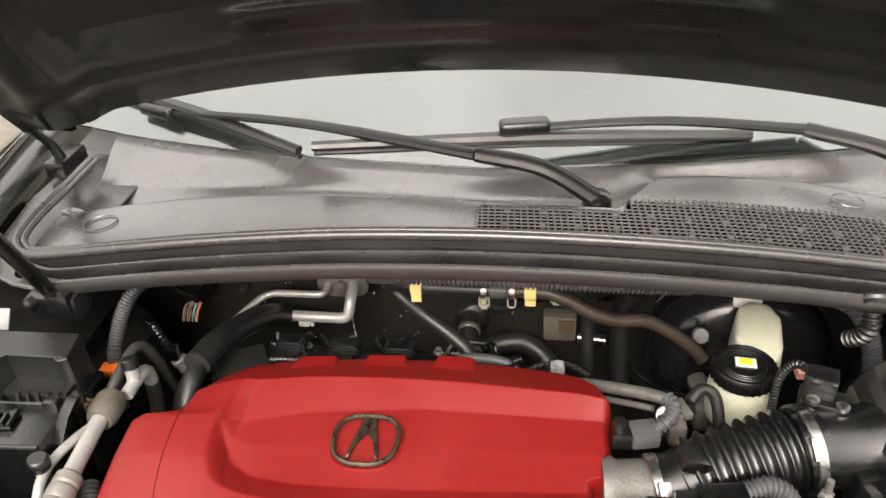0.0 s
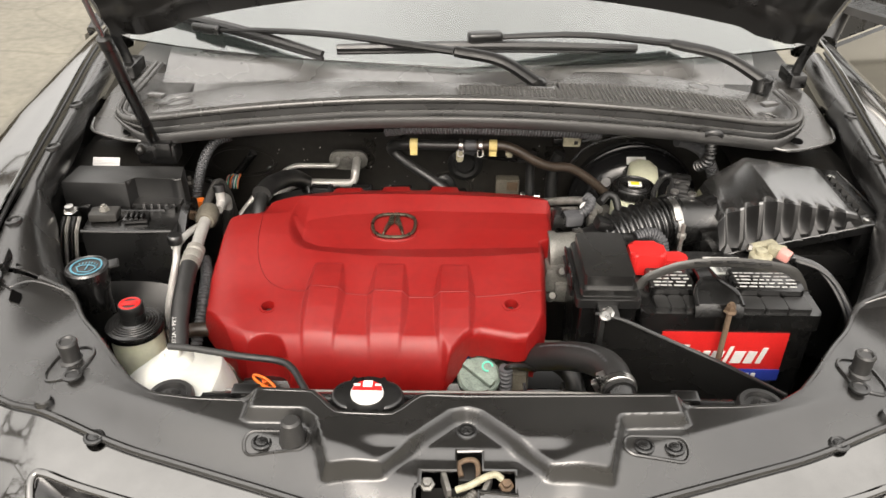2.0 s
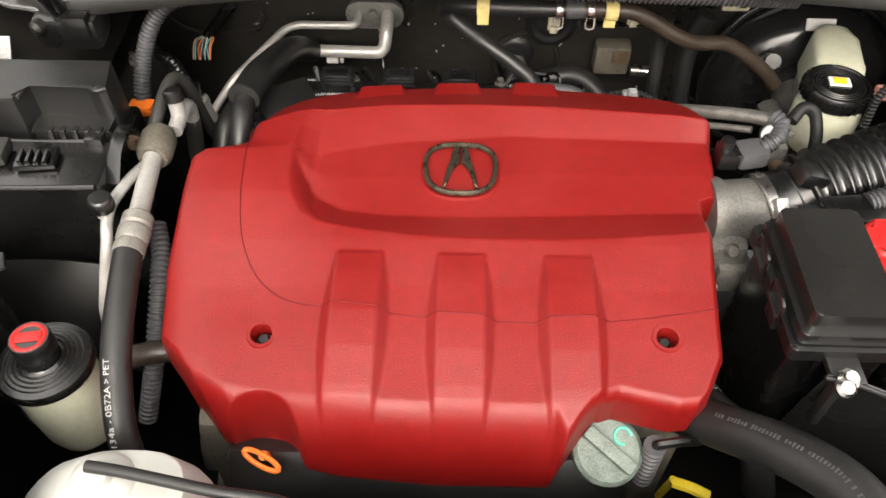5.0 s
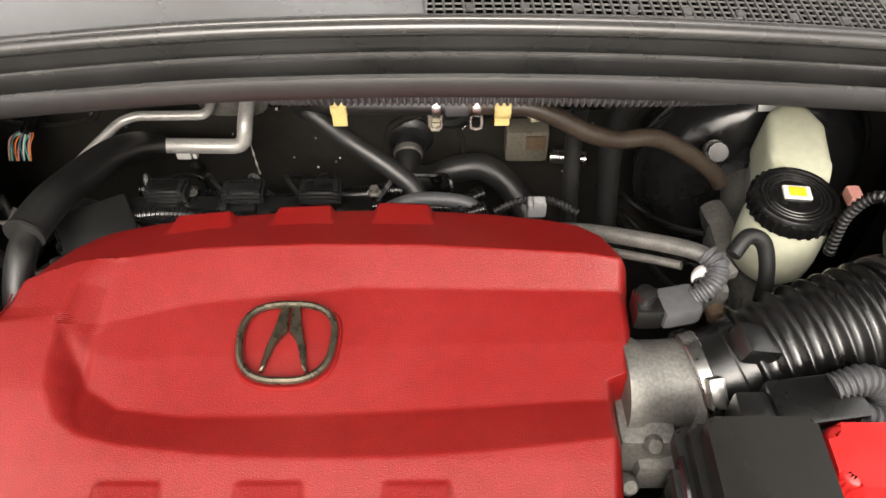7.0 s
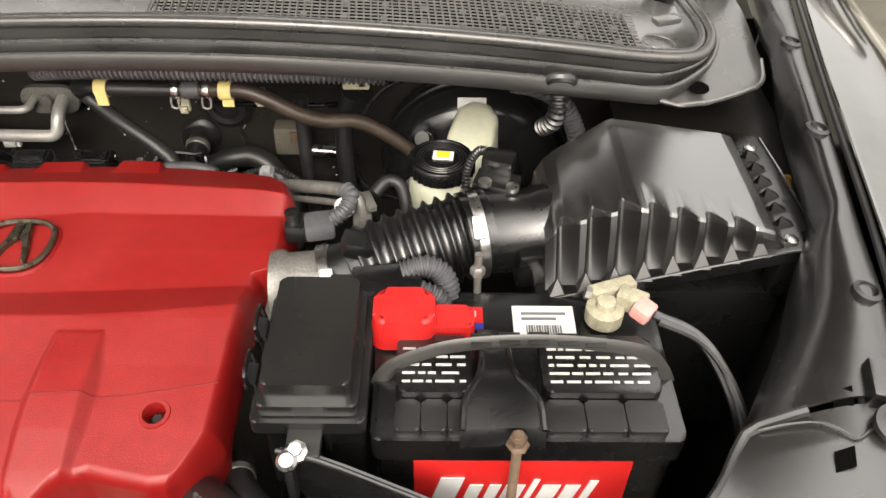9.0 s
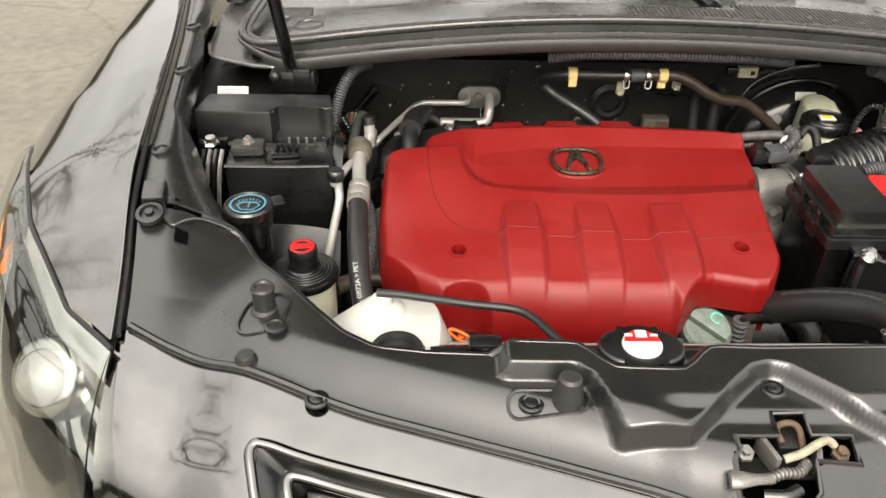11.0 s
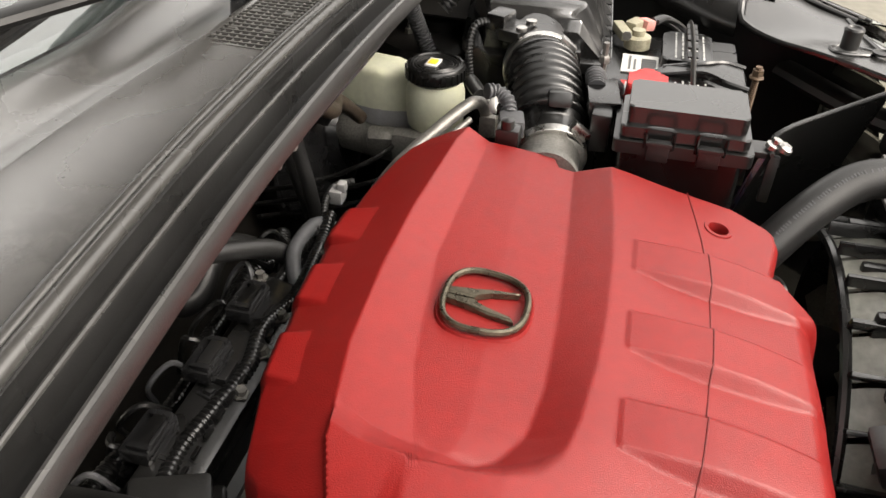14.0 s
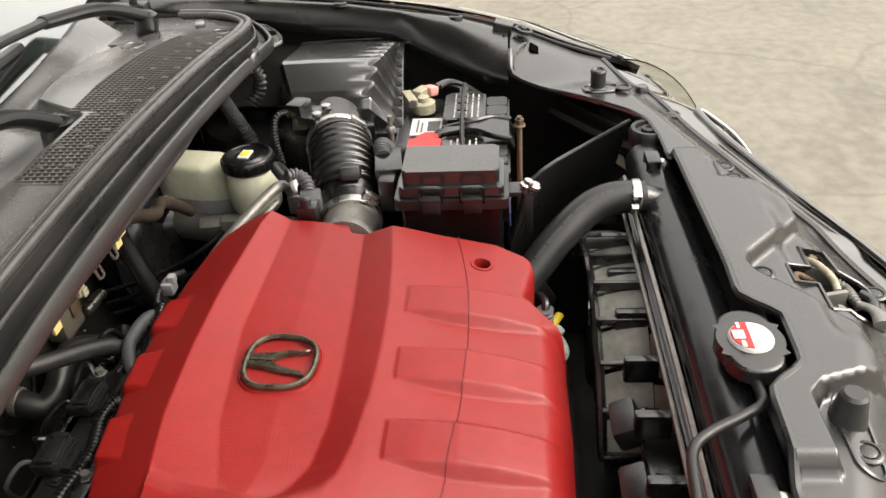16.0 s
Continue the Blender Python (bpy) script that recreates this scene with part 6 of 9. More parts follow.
def build_fuse_box():
    t = thing("fuse_box", "black fuse box with stepped lid and side clips", "fuse box", (0.225, 0.23, 0.76))
    bm = bm_new()
    prism(bm, rounded(0.186, 0.164, 0.262, 0.293, 0.006), 0.968, 0.99, 0.003)
    part("lid", bm, TRIM, t)
    bm = bm_new()
    prism(bm, rounded(0.18, 0.158, 0.268, 0.299, 0.007), 0.955, 0.968, 0.003)
    part("lid_step", bm, TRIM, t)
    bm = bm_new()
    prism(bm, rounded(0.174, 0.152, 0.274, 0.305, 0.007), 0.938, 0.953, 0.003)
    part("rim", bm, MATT, t)
    bm = bm_new()
    prism(bm, rounded(0.182, 0.16, 0.272, 0.298, 0.008), 0.76, 0.94, 0.002)
    part("body", bm, BLACK, t)
    for y in (0.2, 0.255):
        bm = bm_new()
        box(bm, (0.172, y, 0.947), (0.006, 0.024, 0.026), 0.0015)
        box(bm, (0.168, y, 0.957), (0.006, 0.028, 0.005), 0.001)
        part("clip", bm, MATT, t)
        bm = bm_new()
        tube(bm, bent([(0.172, y - 0.015, 0.95), (0.168, y - 0.015, 0.976), (0.168, y + 0.015, 0.976), (0.172, y + 0.015, 0.95)], 0.004, 4), 0.0022, 6, 1)
        part("clip_loop", bm, BLACK, t)
    for x in (0.205, 0.24):
        bm = bm_new()
        box(bm, (x, 0.156, 0.925), (0.006, 0.008, 0.05), 0.0015)
        part("rib", bm, BLACK, t)
    bm = bm_new()
    box(bm, (0.285, 0.325, 0.95), (0.07, 0.04, 0.02), 0.004, turn(0, 0, 8))
    part("cable_cover", bm, BLACK, t)
    bm = bm_new()
    box(bm, (0.243, 0.322, 0.93), (0.035, 0.024, 0.05), 0.004)
    part("cable_bracket", bm, MATT, t)
    bm = bm_new()
    tube(bm, [(0.30, 0.335, 0.955), (0.325, 0.34, 0.96), (0.345, 0.335, 0.945), (0.35, 0.32, 0.9)], 0.0115, 10, 8, ridge=0.0022, pitch=0.005)
    part("conduit", bm, CONDUIT, t, "grey corrugated conduit")
    bm = bm_new()
    tube(bm, [(0.30, 0.318, 0.945), (0.322, 0.315, 0.948), (0.34, 0.31, 0.935), (0.345, 0.3, 0.89)], 0.0105, 10, 8, ridge=0.0022, pitch=0.005)
    part("conduit", bm, CONDUIT, t, "grey corrugated conduit")
    bm = bm_new()
    box(bm, (0.222, 0.14, 0.94), (0.03, 0.03, 0.008), 0.002)
    box(bm, (0.21, 0.125, 0.91), (0.008, 0.012, 0.06), 0.002)
    part("mount", bm, MATT, t)
    bm = bm_new()
    lathe(bm, [(0.01, 0), (0.01, 0.005), (0.006, 0.007), (0.006, 0.012), (0.001, 0.012)], (0.218, 0.128, 0.945), (0, -0.3, 1), 8)
    part("bolt", bm, STEEL, t)


build_fuse_box()


def build_relay_box():
    t = thing("relay_box", "long black relay box with stepped lid", "relay box", (-0.61, 0.44, 0.82))
    bm = bm_new()
    prism(bm, [(-0.724, 0.413), (-0.716, 0.482), (-0.516, 0.484), (-0.507, 0.433), (-0.52, 0.431), (-0.528, 0.437), (-0.596, 0.438), (-0.603, 0.411)], 0.93, 1.006, 0.005, 0.975)
    part("lid", bm, MATT, t)
    bm = bm_new()
    prism(bm, rounded(-0.598, 0.408, -0.512, 0.442, 0.003), 0.93, 0.964, 0.004)
    part("lid_step", bm, MATT, t)
    bm = bm_new()
    tube(bm, [(-0.6, 0.416, 1.003), (-0.595, 0.437, 1.004), (-0.56, 0.4375, 1.004), (-0.53, 0.436, 1.004), (-0.52, 0.43, 1.004), (-0.51, 0.434, 1.004)], 0.0022, 6, 4)
    part("lid_lip", bm, LIP, t)
    bm = bm_new()
    prism(bm, rounded(-0.72, 0.408, -0.505, 0.485, 0.005), 0.82, 0.938, 0.002)
    part("body", bm, BLACK, t)
    for i in range(5):
        bm = bm_new()
        box(bm, (-0.522 - 0.0135 * i, 0.406, 0.938), (0.006, 0.012, 0.056), 0.0015, turn(-12, 0, 0))
        part("rib", bm, MATT, t)
    bm = bm_new()
    tube(bm, [(-0.715, 0.403, 0.957), (-0.6, 0.4, 0.953), (-0.515, 0.402, 0.955)], 0.0045, 8, 6)
    part("hinge_bar", bm, MATT, t)
    for x in (-0.68, -0.525):
        bm = bm_new()
        box(bm, (x, 0.4, 0.955), (0.02, 0.015, 0.022), 0.003)
        part("clip", bm, BLACK, t)

    b = thing("junction_box", "black plastic junction box with flat top", "junction box", (-0.595, 0.33, 0.7))
    bm = bm_new()
    prism(bm, [(-0.66, 0.325), (-0.667, 0.4), (-0.505, 0.402), (-0.502, 0.33)], 0.7, 0.957, 0.004)
    part("body", bm, BLACK, b)
    bm = bm_new()
    tube(bm, [(-0.66, 0.326, 0.956), (-0.58, 0.327, 0.956), (-0.505, 0.331, 0.956)], 0.003, 8, 4)
    part("top_edge", bm, MATT, b)
    bm = bm_new()
    box(bm, (-0.632, 0.37, 0.966), (0.05, 0.034, 0.016), 0.006, turn(0, 0, 5))
    part("terminal_block", bm, STRAP, b, "dusty terminal block")
    bm = bm_new()
    lathe(bm, [(0.01, 0), (0.01, 0.002), (0.0072, 0.002), (0.0072, 0.007), (0.0035, 0.008), (0.0035, 0.011), (0.001, 0.011)], (-0.631, 0.37, 0.974), (0, 0, 1), 6)
    part("nut", bm, FERRULE, b, "corroded pale nut")
    bm = bm_new()
    box(bm, (-0.575, 0.365, 0.963), (0.042, 0.03, 0.008), 0.002, turn(0, 0, 8))
    for i in range(4):
        box(bm, (-0.588 + 0.009 * i, 0.36, 0.97), (0.004, 0.02, 0.006), 0.001, turn(0, 0, 8))
    part("latch", bm, BLACK, b)
    bm = bm_new()
    grid(bm, 14, 10, lambda u, v: (lerp(-0.67, -0.49, u), 0.3 - 0.06 * math.sin(v * 1.5), lerp(0.86, 0.74, v) + 0.012 * math.sin(u * 3.1)))
    thicken(bm, 0.004)
    part("apron", bm, FLUTE, b, "black moulded lower apron")

    g = thing("ground_bracket", "zinc bracket with bolt and ribbed arms", "bracket", (-0.69, 0.34, 0.86))
    bm = bm_new()
    lathe(bm, [(0.011, 0), (0.013, 0.002), (0.011, 0.004), (0.0085, 0.004), (0.008, 0.012), (0.001, 0.013)], (-0.682, 0.352, 0.98), (0, -0.1, 1), 6)
    part("bolt", bm, STEEL, g)
    for i in range(4):
        bm = bm_new()
        tube(bm, [(-0.692 + 0.009 * i, 0.345, 0.974), (-0.695 + 0.009 * i, 0.325, 0.95), (-0.7 + 0.009 * i, 0.31, 0.89), (-0.7 + 0.009 * i, 0.305, 0.83)], 0.0035, 6, 6)
        part("arm", bm, DULL_STEEL if i % 2 else BLACK, g)
    w = thing("white_sticker", "white printed sticker on the inner wing", "sticker", (-0.69, 0.536, 0.96))
    bm = bm_new()
    box(bm, (-0.69, 0.537, 0.978), (0.052, 0.002, 0.03), 0, turn(-38, 0, 0))
    part("paper", bm, GREYLABEL, w)
    bm = bm_new()
    for i in range(5):
        box(bm, Vector((-0.69, 0.5355, 0.979)) + turn(-38) @ Vector((0, -0.0006, 0.01 - 0.005 * i)), (0.044, 0.0012, 0.0008), 0, turn(-38, 0, 0))
    part("print", bm, GREYPRINT, w)


build_relay_box()


# ---------------------------------------------------------------- air intake
def build_air_box():
    t = thing("air_filter_box", "black plastic air filter housing with ribbed front", "air filter box", (0.58, 0.43, 0.7))
    # lid with a ridge across it: a sloping left part and a flat right part
    XS = [(0.45, 0.966), (0.458, 0.98), (0.47, 0.989), (0.53, 1.0155), (0.54, 1.017), (0.668, 1.0005), (0.68, 0.997), (0.692, 0.985)]

    def flange_z(x):
        return lerp(0.925, 0.979, (x - 0.44) / 0.26)

    def front_y(x):
        return lerp(0.372, 0.352, (x - 0.46) / 0.24)

    def foot_y(x):
        return lerp(0.324, 0.347, (x - 0.45) / 0.25)

    def flute(x):
        """Depth of the scallops in the front edge: a steep left side and a long right side."""
        q = ((x - 0.4605) / 0.0295) % 1.0
        if not 0.4605 < x < 0.667:
            return 0.0
        return 0.015 * (math.sqrt(max(0.0, 1 - ((0.24 - q) / 0.24) ** 2)) if q < 0.24 else max(0.0, 1 - ((q - 0.24) / 0.52) ** 1.6))

    bm = bm_new()
    rows = []
    for i in range(241):
        x = lerp(0.45, 0.692, i / 240)
        z, d = table(XS, x), flute(x)
        yb = table([(0.45, 0.498), (0.536, 0.531), (0.69, 0.527)], x)
        yf, low = front_y(x), flange_z(x) - 0.002
        row = [(x, yb + 0.012, low), (x, yb + 0.006, z - 0.008), (x, yb, z), (x, yb - 0.05, z + 0.001), (x, yf + 0.05, z + 0.001), (x, yf + 0.021, z + 0.0005), (x, yf + d + 0.003, z - 0.1 * d), (x, yf + d, z - 0.003 - 0.5 * d)]
        for k in range(1, 9):
            q = k / 8
            row.append((x, lerp(yf - 0.003, foot_y(x) + 0.009, q) + d * (1 - q ** 3), lerp(z - 0.006, low, q) - 0.5 * d * (1 - q)))
        rows.append(row)
    rings(bm, [row[:8] for row in rows], close=False)
    for row in (rows[0], rows[-1]):
        bm.faces.new([bm.verts.new(p) for p in row])
    part("lid", bm, LID, t, sharp=28)
    # front of the same lid, its shade put into a darker, duller black
    bm = bm_new()
    rings(bm, [row[7:] for row in rows], close=False)
    part("shaded_fluted_front", bm, FLUTE, t, sharp=28)
    bm = bm_new()
    outline = [(0.44, 0.323), (0.435, 0.5), (0.465, 0.545), (0.69, 0.568), (0.722, 0.545), (0.728, 0.362), (0.71, 0.345)]
    prism(bm, outline, 0.0, 0.016, 0.003)
    for v in bm.verts:
        v.co.z += flange_z(v.co.x) - 0.014
    part("flange", bm, BLACK, t)
    bm = bm_new()
    prism(bm, [(0.46, 0.35), (0.45, 0.5), (0.475, 0.54), (0.685, 0.555), (0.705, 0.54), (0.71, 0.35)], 0.68, 0.915, 0.004)
    part("lower_case", bm, BLACK, t)
    for i in range(8):
        x = 0.461 + 0.0295 * i
        bm = bm_new()
        z = flange_z(x) + 0.001
        vs = [bm.verts.new(q) for q in ((x - 0.009, foot_y(x) - 0.002, z), (x + 0.009, foot_y(x) - 0.002, z), (x, foot_y(x) + 0.013, z + 0.015), (x - 0.009, foot_y(x) + 0.013, z), (x + 0.009, foot_y(x) + 0.013, z))]
        for f in ((0, 1, 2), (0, 2, 3), (1, 4, 2), (0, 3, 4, 1)):
            bm.faces.new([vs[k] for k in f])
        part("gusset", bm, LIP, t, sharp=20)
    for i in range(6):
        y = 0.385 + 0.024 * i
        bm = bm_new()
        vs = [bm.verts.new(q) for q in ((0.716, y - 0.006, 0.98), (0.716, y + 0.006, 0.98), (0.696, y, 0.994), (0.694, y - 0.006, 0.98), (0.694, y + 0.006, 0.98))]
        for f in ((0, 1, 2), (0, 2, 3), (1, 4, 2), (0, 3, 4, 1)):
            bm.faces.new([vs[k] for k in f])
        part("gusset", bm, FLUTE, t, sharp=20)
    bm = bm_new()
    edge = [(0.44, 0.323), (0.52, 0.33), (0.62, 0.339), (0.69, 0.344), (0.712, 0.345), (0.727, 0.362), (0.7265, 0.45), (0.722, 0.54)]
    tube(bm, [(x, y, flange_z(x) + 0.002) for x, y in edge], 0.0016, 6, 4)
    part("flange_edge", bm, LID, t)
    for c in ((0.701, 0.358, 0.977), (0.705, 0.52, 0.977)):
        bm = bm_new()
        box(bm, (c[0] + 0.004, c[1], c[2] - 0.03), (0.028, 0.026, 0.06), 0.004)
        part("boss", bm, BLACK, t)
        bm = bm_new()
        lathe(bm, [(0.0125, 0), (0.0125, 0.002), (0.008, 0.003), (0.008, 0.009), (0.005, 0.01), (0.001, 0.01)], c, (0, 0, 1), 6)
        part("bolt", bm, STEEL, t)
    # outlet pipe and sensor
    bm = bm_new()
    lathe(bm, [(0.052, 0.0), (0.05, 0.03), (0.046, 0.04), (0.046, 0.09), (0.048, 0.092), (0.048, 0.1)], (0.475, 0.436, 0.932), (-0.97, -0.2, 0.06), 32)
    part("outlet", bm, BLACK, t)
    bm = bm_new()
    box(bm, (0.455, 0.385, 0.925), (0.07, 0.03, 0.05), 0.008, turn(0, 0, 10))
    part("outlet_rib", bm, BLACK, t)
    s = thing("air_flow_sensor", "black air flow sensor with two steel screws", "sensor", (0.405, 0.46, 0.965))
    bm = bm_new()
    box(bm, (0.402, 0.456, 0.977), (0.05, 0.032, 0.016), 0.003, turn(0, 0, -18))
    part("base", bm, BLACK, s)
    bm = bm_new()
    box(bm, (0.405, 0.478, 0.99), (0.036, 0.028, 0.024), 0.004, turn(0, 0, -18))
    part("plug", bm, BLACK, s)
    for c in ((0.418, 0.438, 0.984), (0.388, 0.447, 0.984)):
        bm = bm_new()
        lathe(bm, [(0.0075, 0), (0.0075, 0.005), (0.004, 0.006), (0.001, 0.006)], c, (0, 0, 1), 14)
        part("screw", bm, STEEL, s)
    bm = bm_new()
    tube(bm, [(0.398, 0.49, 0.99), (0.385, 0.51, 0.985), (0.372, 0.515, 0.955), (0.37, 0.51, 0.91)], 0.005, 8, 8, ridge=0.0016, pitch=0.005)
    part("wire_sleeve", bm, MATT, s)

    h = thing("intake_hose", "black corrugated rubber intake hose with steel clamps", "intake hose", (0.3, 0.39, 0.86))
    bm = bm_new()
    line = [(0.392, 0.419, 0.94), (0.36, 0.411, 0.938), (0.32, 0.4, 0.93), (0.275, 0.389, 0.918), (0.24, 0.381, 0.902), (0.214, 0.377, 0.896)]

    def bellows(k):
        if k < 0.17:
            return 0.0485
        if k > 0.72:
            return 0.0425
        return 0.044 + 0.0068 * (0.5 + 0.5 * math.cos((k - 0.2) / 0.45 * 2 * math.pi * 7)) ** 1.8 if k < 0.66 else 0.0435

    tube(bm, line, bellows, 32, 44)
    part("bellows", bm, BLACK, h, sharp=60)
    for c, d, r in (((0.383, 0.417, 0.9395), (-1, -0.24, -0.06), 0.0505), ((0.224, 0.378, 0.898), (-1, -0.2, -0.2), 0.0445)):
        k = bm_new()
        lathe(k, [(r, 0), (r + 0.001, 0.001), (r + 0.001, 0.011), (r, 0.012)], c, d, 36)
        clamp = part("clamp", k, STEEL, h, "steel band clamp")
        k = bm_new()
        box(k, Vector(c) + Vector((-0.004, -0.034, 0.036)), (0.014, 0.026, 0.012), 0.003, turn(40, 0, 12))
        part("clamp_screw", k, STEEL, clamp)
    bm = bm_new()
    box(bm, (0.252, 0.375, 0.957), (0.035, 0.03, 0.02), 0.006, turn(0, 20, 8))
    part("nipple_block", bm, BLACK, h)


build_air_box()


def build_throttle():
    t = thing("throttle_body", "cast aluminium throttle body with sensors", "throttle body", (0.185, 0.375, 0.82))
    bm = bm_new()
    lathe(bm, [(0.043, 0), (0.044, 0.008), (0.038, 0.014), (0.036, 0.05), (0.04, 0.056), (0.04, 0.068)], (0.222, 0.378, 0.896), (-1, -0.05, 0.0), 32)
    part("bore", bm, CAST, t)
    bm = bm_new()
    box(bm, (0.172, 0.345, 0.865), (0.05, 0.05, 0.06), 0.012)
    box(bm, (0.185, 0.325, 0.85), (0.04, 0.03, 0.04), 0.008)
    part("motor_housing", bm, CAST, t)
    for c in ((0.175, 0.326, 0.886), (0.2, 0.31, 0.86), (0.16, 0.31, 0.845)):
        bm = bm_new()
        lathe(bm, [(0.009, -0.01), (0.009, 0.006), (0.006, 0.01), (0.001, 0.01)], c, (0.1, -0.7, 0.7), 12)
        part("boss", bm, CAST, t)
    bm = bm_new()
    box(bm, (0.178, 0.424, 0.938), (0.024, 0.028, 0.024), 0.004)
    lathe(bm, [(0.008, 0), (0.008, 0.01), (0.001, 0.012)], (0.174, 0.425, 0.95), (0, 0, 1), 14)
    part("sensor", bm, BLACK, t)
    bm = bm_new()
    box(bm, (0.203, 0.425, 0.94), (0.034, 0.03, 0.022), 0.005, turn(0, 0, 12))
    part("sensor_plug", bm, CONDUIT, t, "faded grey connector")
    bm = bm_new()
    tube(bm, [(0.218, 0.43, 0.945), (0.232, 0.436, 0.955), (0.238, 0.45, 0.962), (0.23, 0.462, 0.965)], 0.009, 10, 8, ridge=0.002)
    part("plug_boot", bm, CONDUIT, t)


build_throttle()


# ---------------------------------------------------------------- brakes
def build_brakes():
    t = thing("brake_booster", "large glossy black brake booster drum", "brake booster", (0.41, 0.76, 0.66))
    bm = bm_new()
    lathe(bm, [(0.13, -0.05), (0.142, -0.02), (0.142, 0.0), (0.136, 0.006), (0.13, 0.03), (0.105, 0.05), (0.07, 0.055), (0.06, 0.07), (0.001, 0.07)], (0.395, 0.77, 0.785), (0.02, -1, 0.12), 48)
    part("drum", bm, GLOSS, t)
    bm = bm_new()
    rim = [(0.395 + 0.143 * math.cos(a), 0.768, 0.785 + 0.143 * math.sin(a)) for a in (2 * math.pi * i / 48 for i in range(49))]
    tube(bm, rim, 0.004, 8, 1)
    part("crimped_rim", bm, GLOSS, t)
    bm = bm_new()
    box(bm, (0.386, 0.738, 0.906), (0.042, 0.003, 0.017), 0.001, turn(-35))
    part("sticker", bm, LABEL, t, "white paper sticker")
    bm = bm_new()
    tube(bm, [(0.318, 0.715, 0.845), (0.318, 0.70, 0.868), (0.314, 0.685, 0.88)], 0.011, 10, 6)
    part("check_valve", bm, RUBBER, t)
    bm = bm_new()
    lathe(bm, [(0.0125, 0), (0.0135, 0.002), (0.0135, 0.006), (0.0125, 0.008)], (0.317, 0.706, 0.862), (0, -0.6, 0.8), 16)
    part("spring_clip", bm, STEEL, t, "steel spring clip")
    r = thing("brake_fluid_reservoir", "yellowed brake fluid reservoir with black cap", "reservoir", (0.35, 0.6, 0.83))
    bm = bm_new()
    lathe(bm, [(0.034, 0.85), (0.039, 0.858), (0.041, 0.875), (0.041, 0.905), (0.037, 0.92), (0.033, 0.928)], (0.341, 0.553, 0), (0, 0, 1), 36)
    part("front_chamber", bm, CREAM, r)
    bm = bm_new()
    prism(bm, [(0.352, 0.57), (0.345, 0.64), (0.362, 0.715), (0.385, 0.735), (0.415, 0.725), (0.425, 0.69), (0.412, 0.62), (0.38, 0.555)], 0.86, 0.92, 0.014, 0.92, 4)
    part("rear_chamber", bm, CREAM, r)
    bm = bm_new()
    prism(bm, [(0.35, 0.575), (0.345, 0.64), (0.36, 0.7), (0.415, 0.71), (0.42, 0.66), (0.405, 0.6)], 0.835, 0.862, 0.004)
    part("lower_chamber", bm, GREYLABEL, r, "greyed lower half of the reservoir")
    bm = bm_new()
    lathe(bm, [(0.037, 0.922), (0.0405, 0.926), (0.0405, 0.941), (0.0385, 0.9445), (0.035, 0.945), (0.034, 0.9425), (0.001, 0.9425)], (0.341, 0.553, 0), (0, 0, 1), 40)
    cap = part("cap", bm, BLACK, r, "black ribbed screw cap")
    bm = bm_new()
    for i in range(30):
        a = 2 * math.pi * i / 30
        box(bm, (0.341 + 0.0405 * math.cos(a), 0.553 + 0.0405 * math.sin(a), 0.9335), (0.004, 0.0032, 0.014), 0, turn(0, 0, math.degrees(a)))
    part("cap_ribs", bm, BLACK, cap)
    bm = bm_new()
    for k in range(5):
        ring = [(0.341 + (0.031 - 0.004 * k) * math.cos(a), 0.553 + (0.031 - 0.004 * k) * math.sin(a), 0.943) for a in (2 * math.pi * i / 36 for i in range(37))]
        if k < 3:
            tube(bm, ring, 0.0009, 5, 1)
    part("raised_lettering", bm, MATT, cap)
    bm = bm_new()
    box(bm, (0.343, 0.557, 0.9435), (0.026, 0.017, 0.0025), 0.0008, turn(0, 0, -6))
    lab = part("cap_label", bm, LABEL, cap, "white square on the cap")
    bm = bm_new()
    box(bm, (0.343, 0.557, 0.9448), (0.016, 0.012, 0.0016), 0.0005, turn(0, 0, -6))
    part("yellow_print", bm, YELLOW, lab)
    bm = bm_new()
    box(bm, (0.43, 0.6, 0.895), (0.014, 0.02, 0.014), 0.003)
    part("level_sensor", bm, WIRE_PINK, r, "faded pink sensor plug")
    m = thing("brake_master_cylinder", "dull cast brake master cylinder with pipes", "brake cylinder", (0.33, 0.62, 0.77))
    bm = bm_new()
    tube(bm, [(0.335, 0.5, 0.8), (0.35, 0.6, 0.805), (0.37, 0.72, 0.81)], 0.028, 18, 8)
    part("cylinder", bm, CAST, m)
    bm = bm_new()
    box(bm, (0.312, 0.62, 0.83), (0.03, 0.05, 0.04), 0.012, turn(0, -20, 10))
    box(bm, (0.305, 0.58, 0.835), (0.03, 0.05, 0.04), 0.01)
    part("valve_block", bm, CAST, m)
    for k in range(3):
        bm = bm_new()
        z = 0.83 - 0.022 * k
        tube(bm, [(0.325, 0.6 - 0.03 * k, z), (0.28, 0.605 - 0.03 * k, z + 0.005), (0.25, 0.63 - 0.02 * k, z - 0.005), (0.22, 0.7, z - 0.03), (0.21, 0.78, z - 0.05)], 0.0035, 8, 8)
        part("brake_pipe", bm, BLACK, m)
        bm = bm_new()
        lathe(bm, [(0.007, 0), (0.007, 0.014), (0.001, 0.014)], (0.318, 0.602 - 0.03 * k, z), (-1, 0, 0.1), 6)
        part("pipe_nut", bm, DULL_STEEL, m)
    # small looped hose beside the reservoir
    h = thing("breather_hose", "thin black breather hose with clip", "hose", (0.28, 0.5, 0.88))
    bm = bm_new()
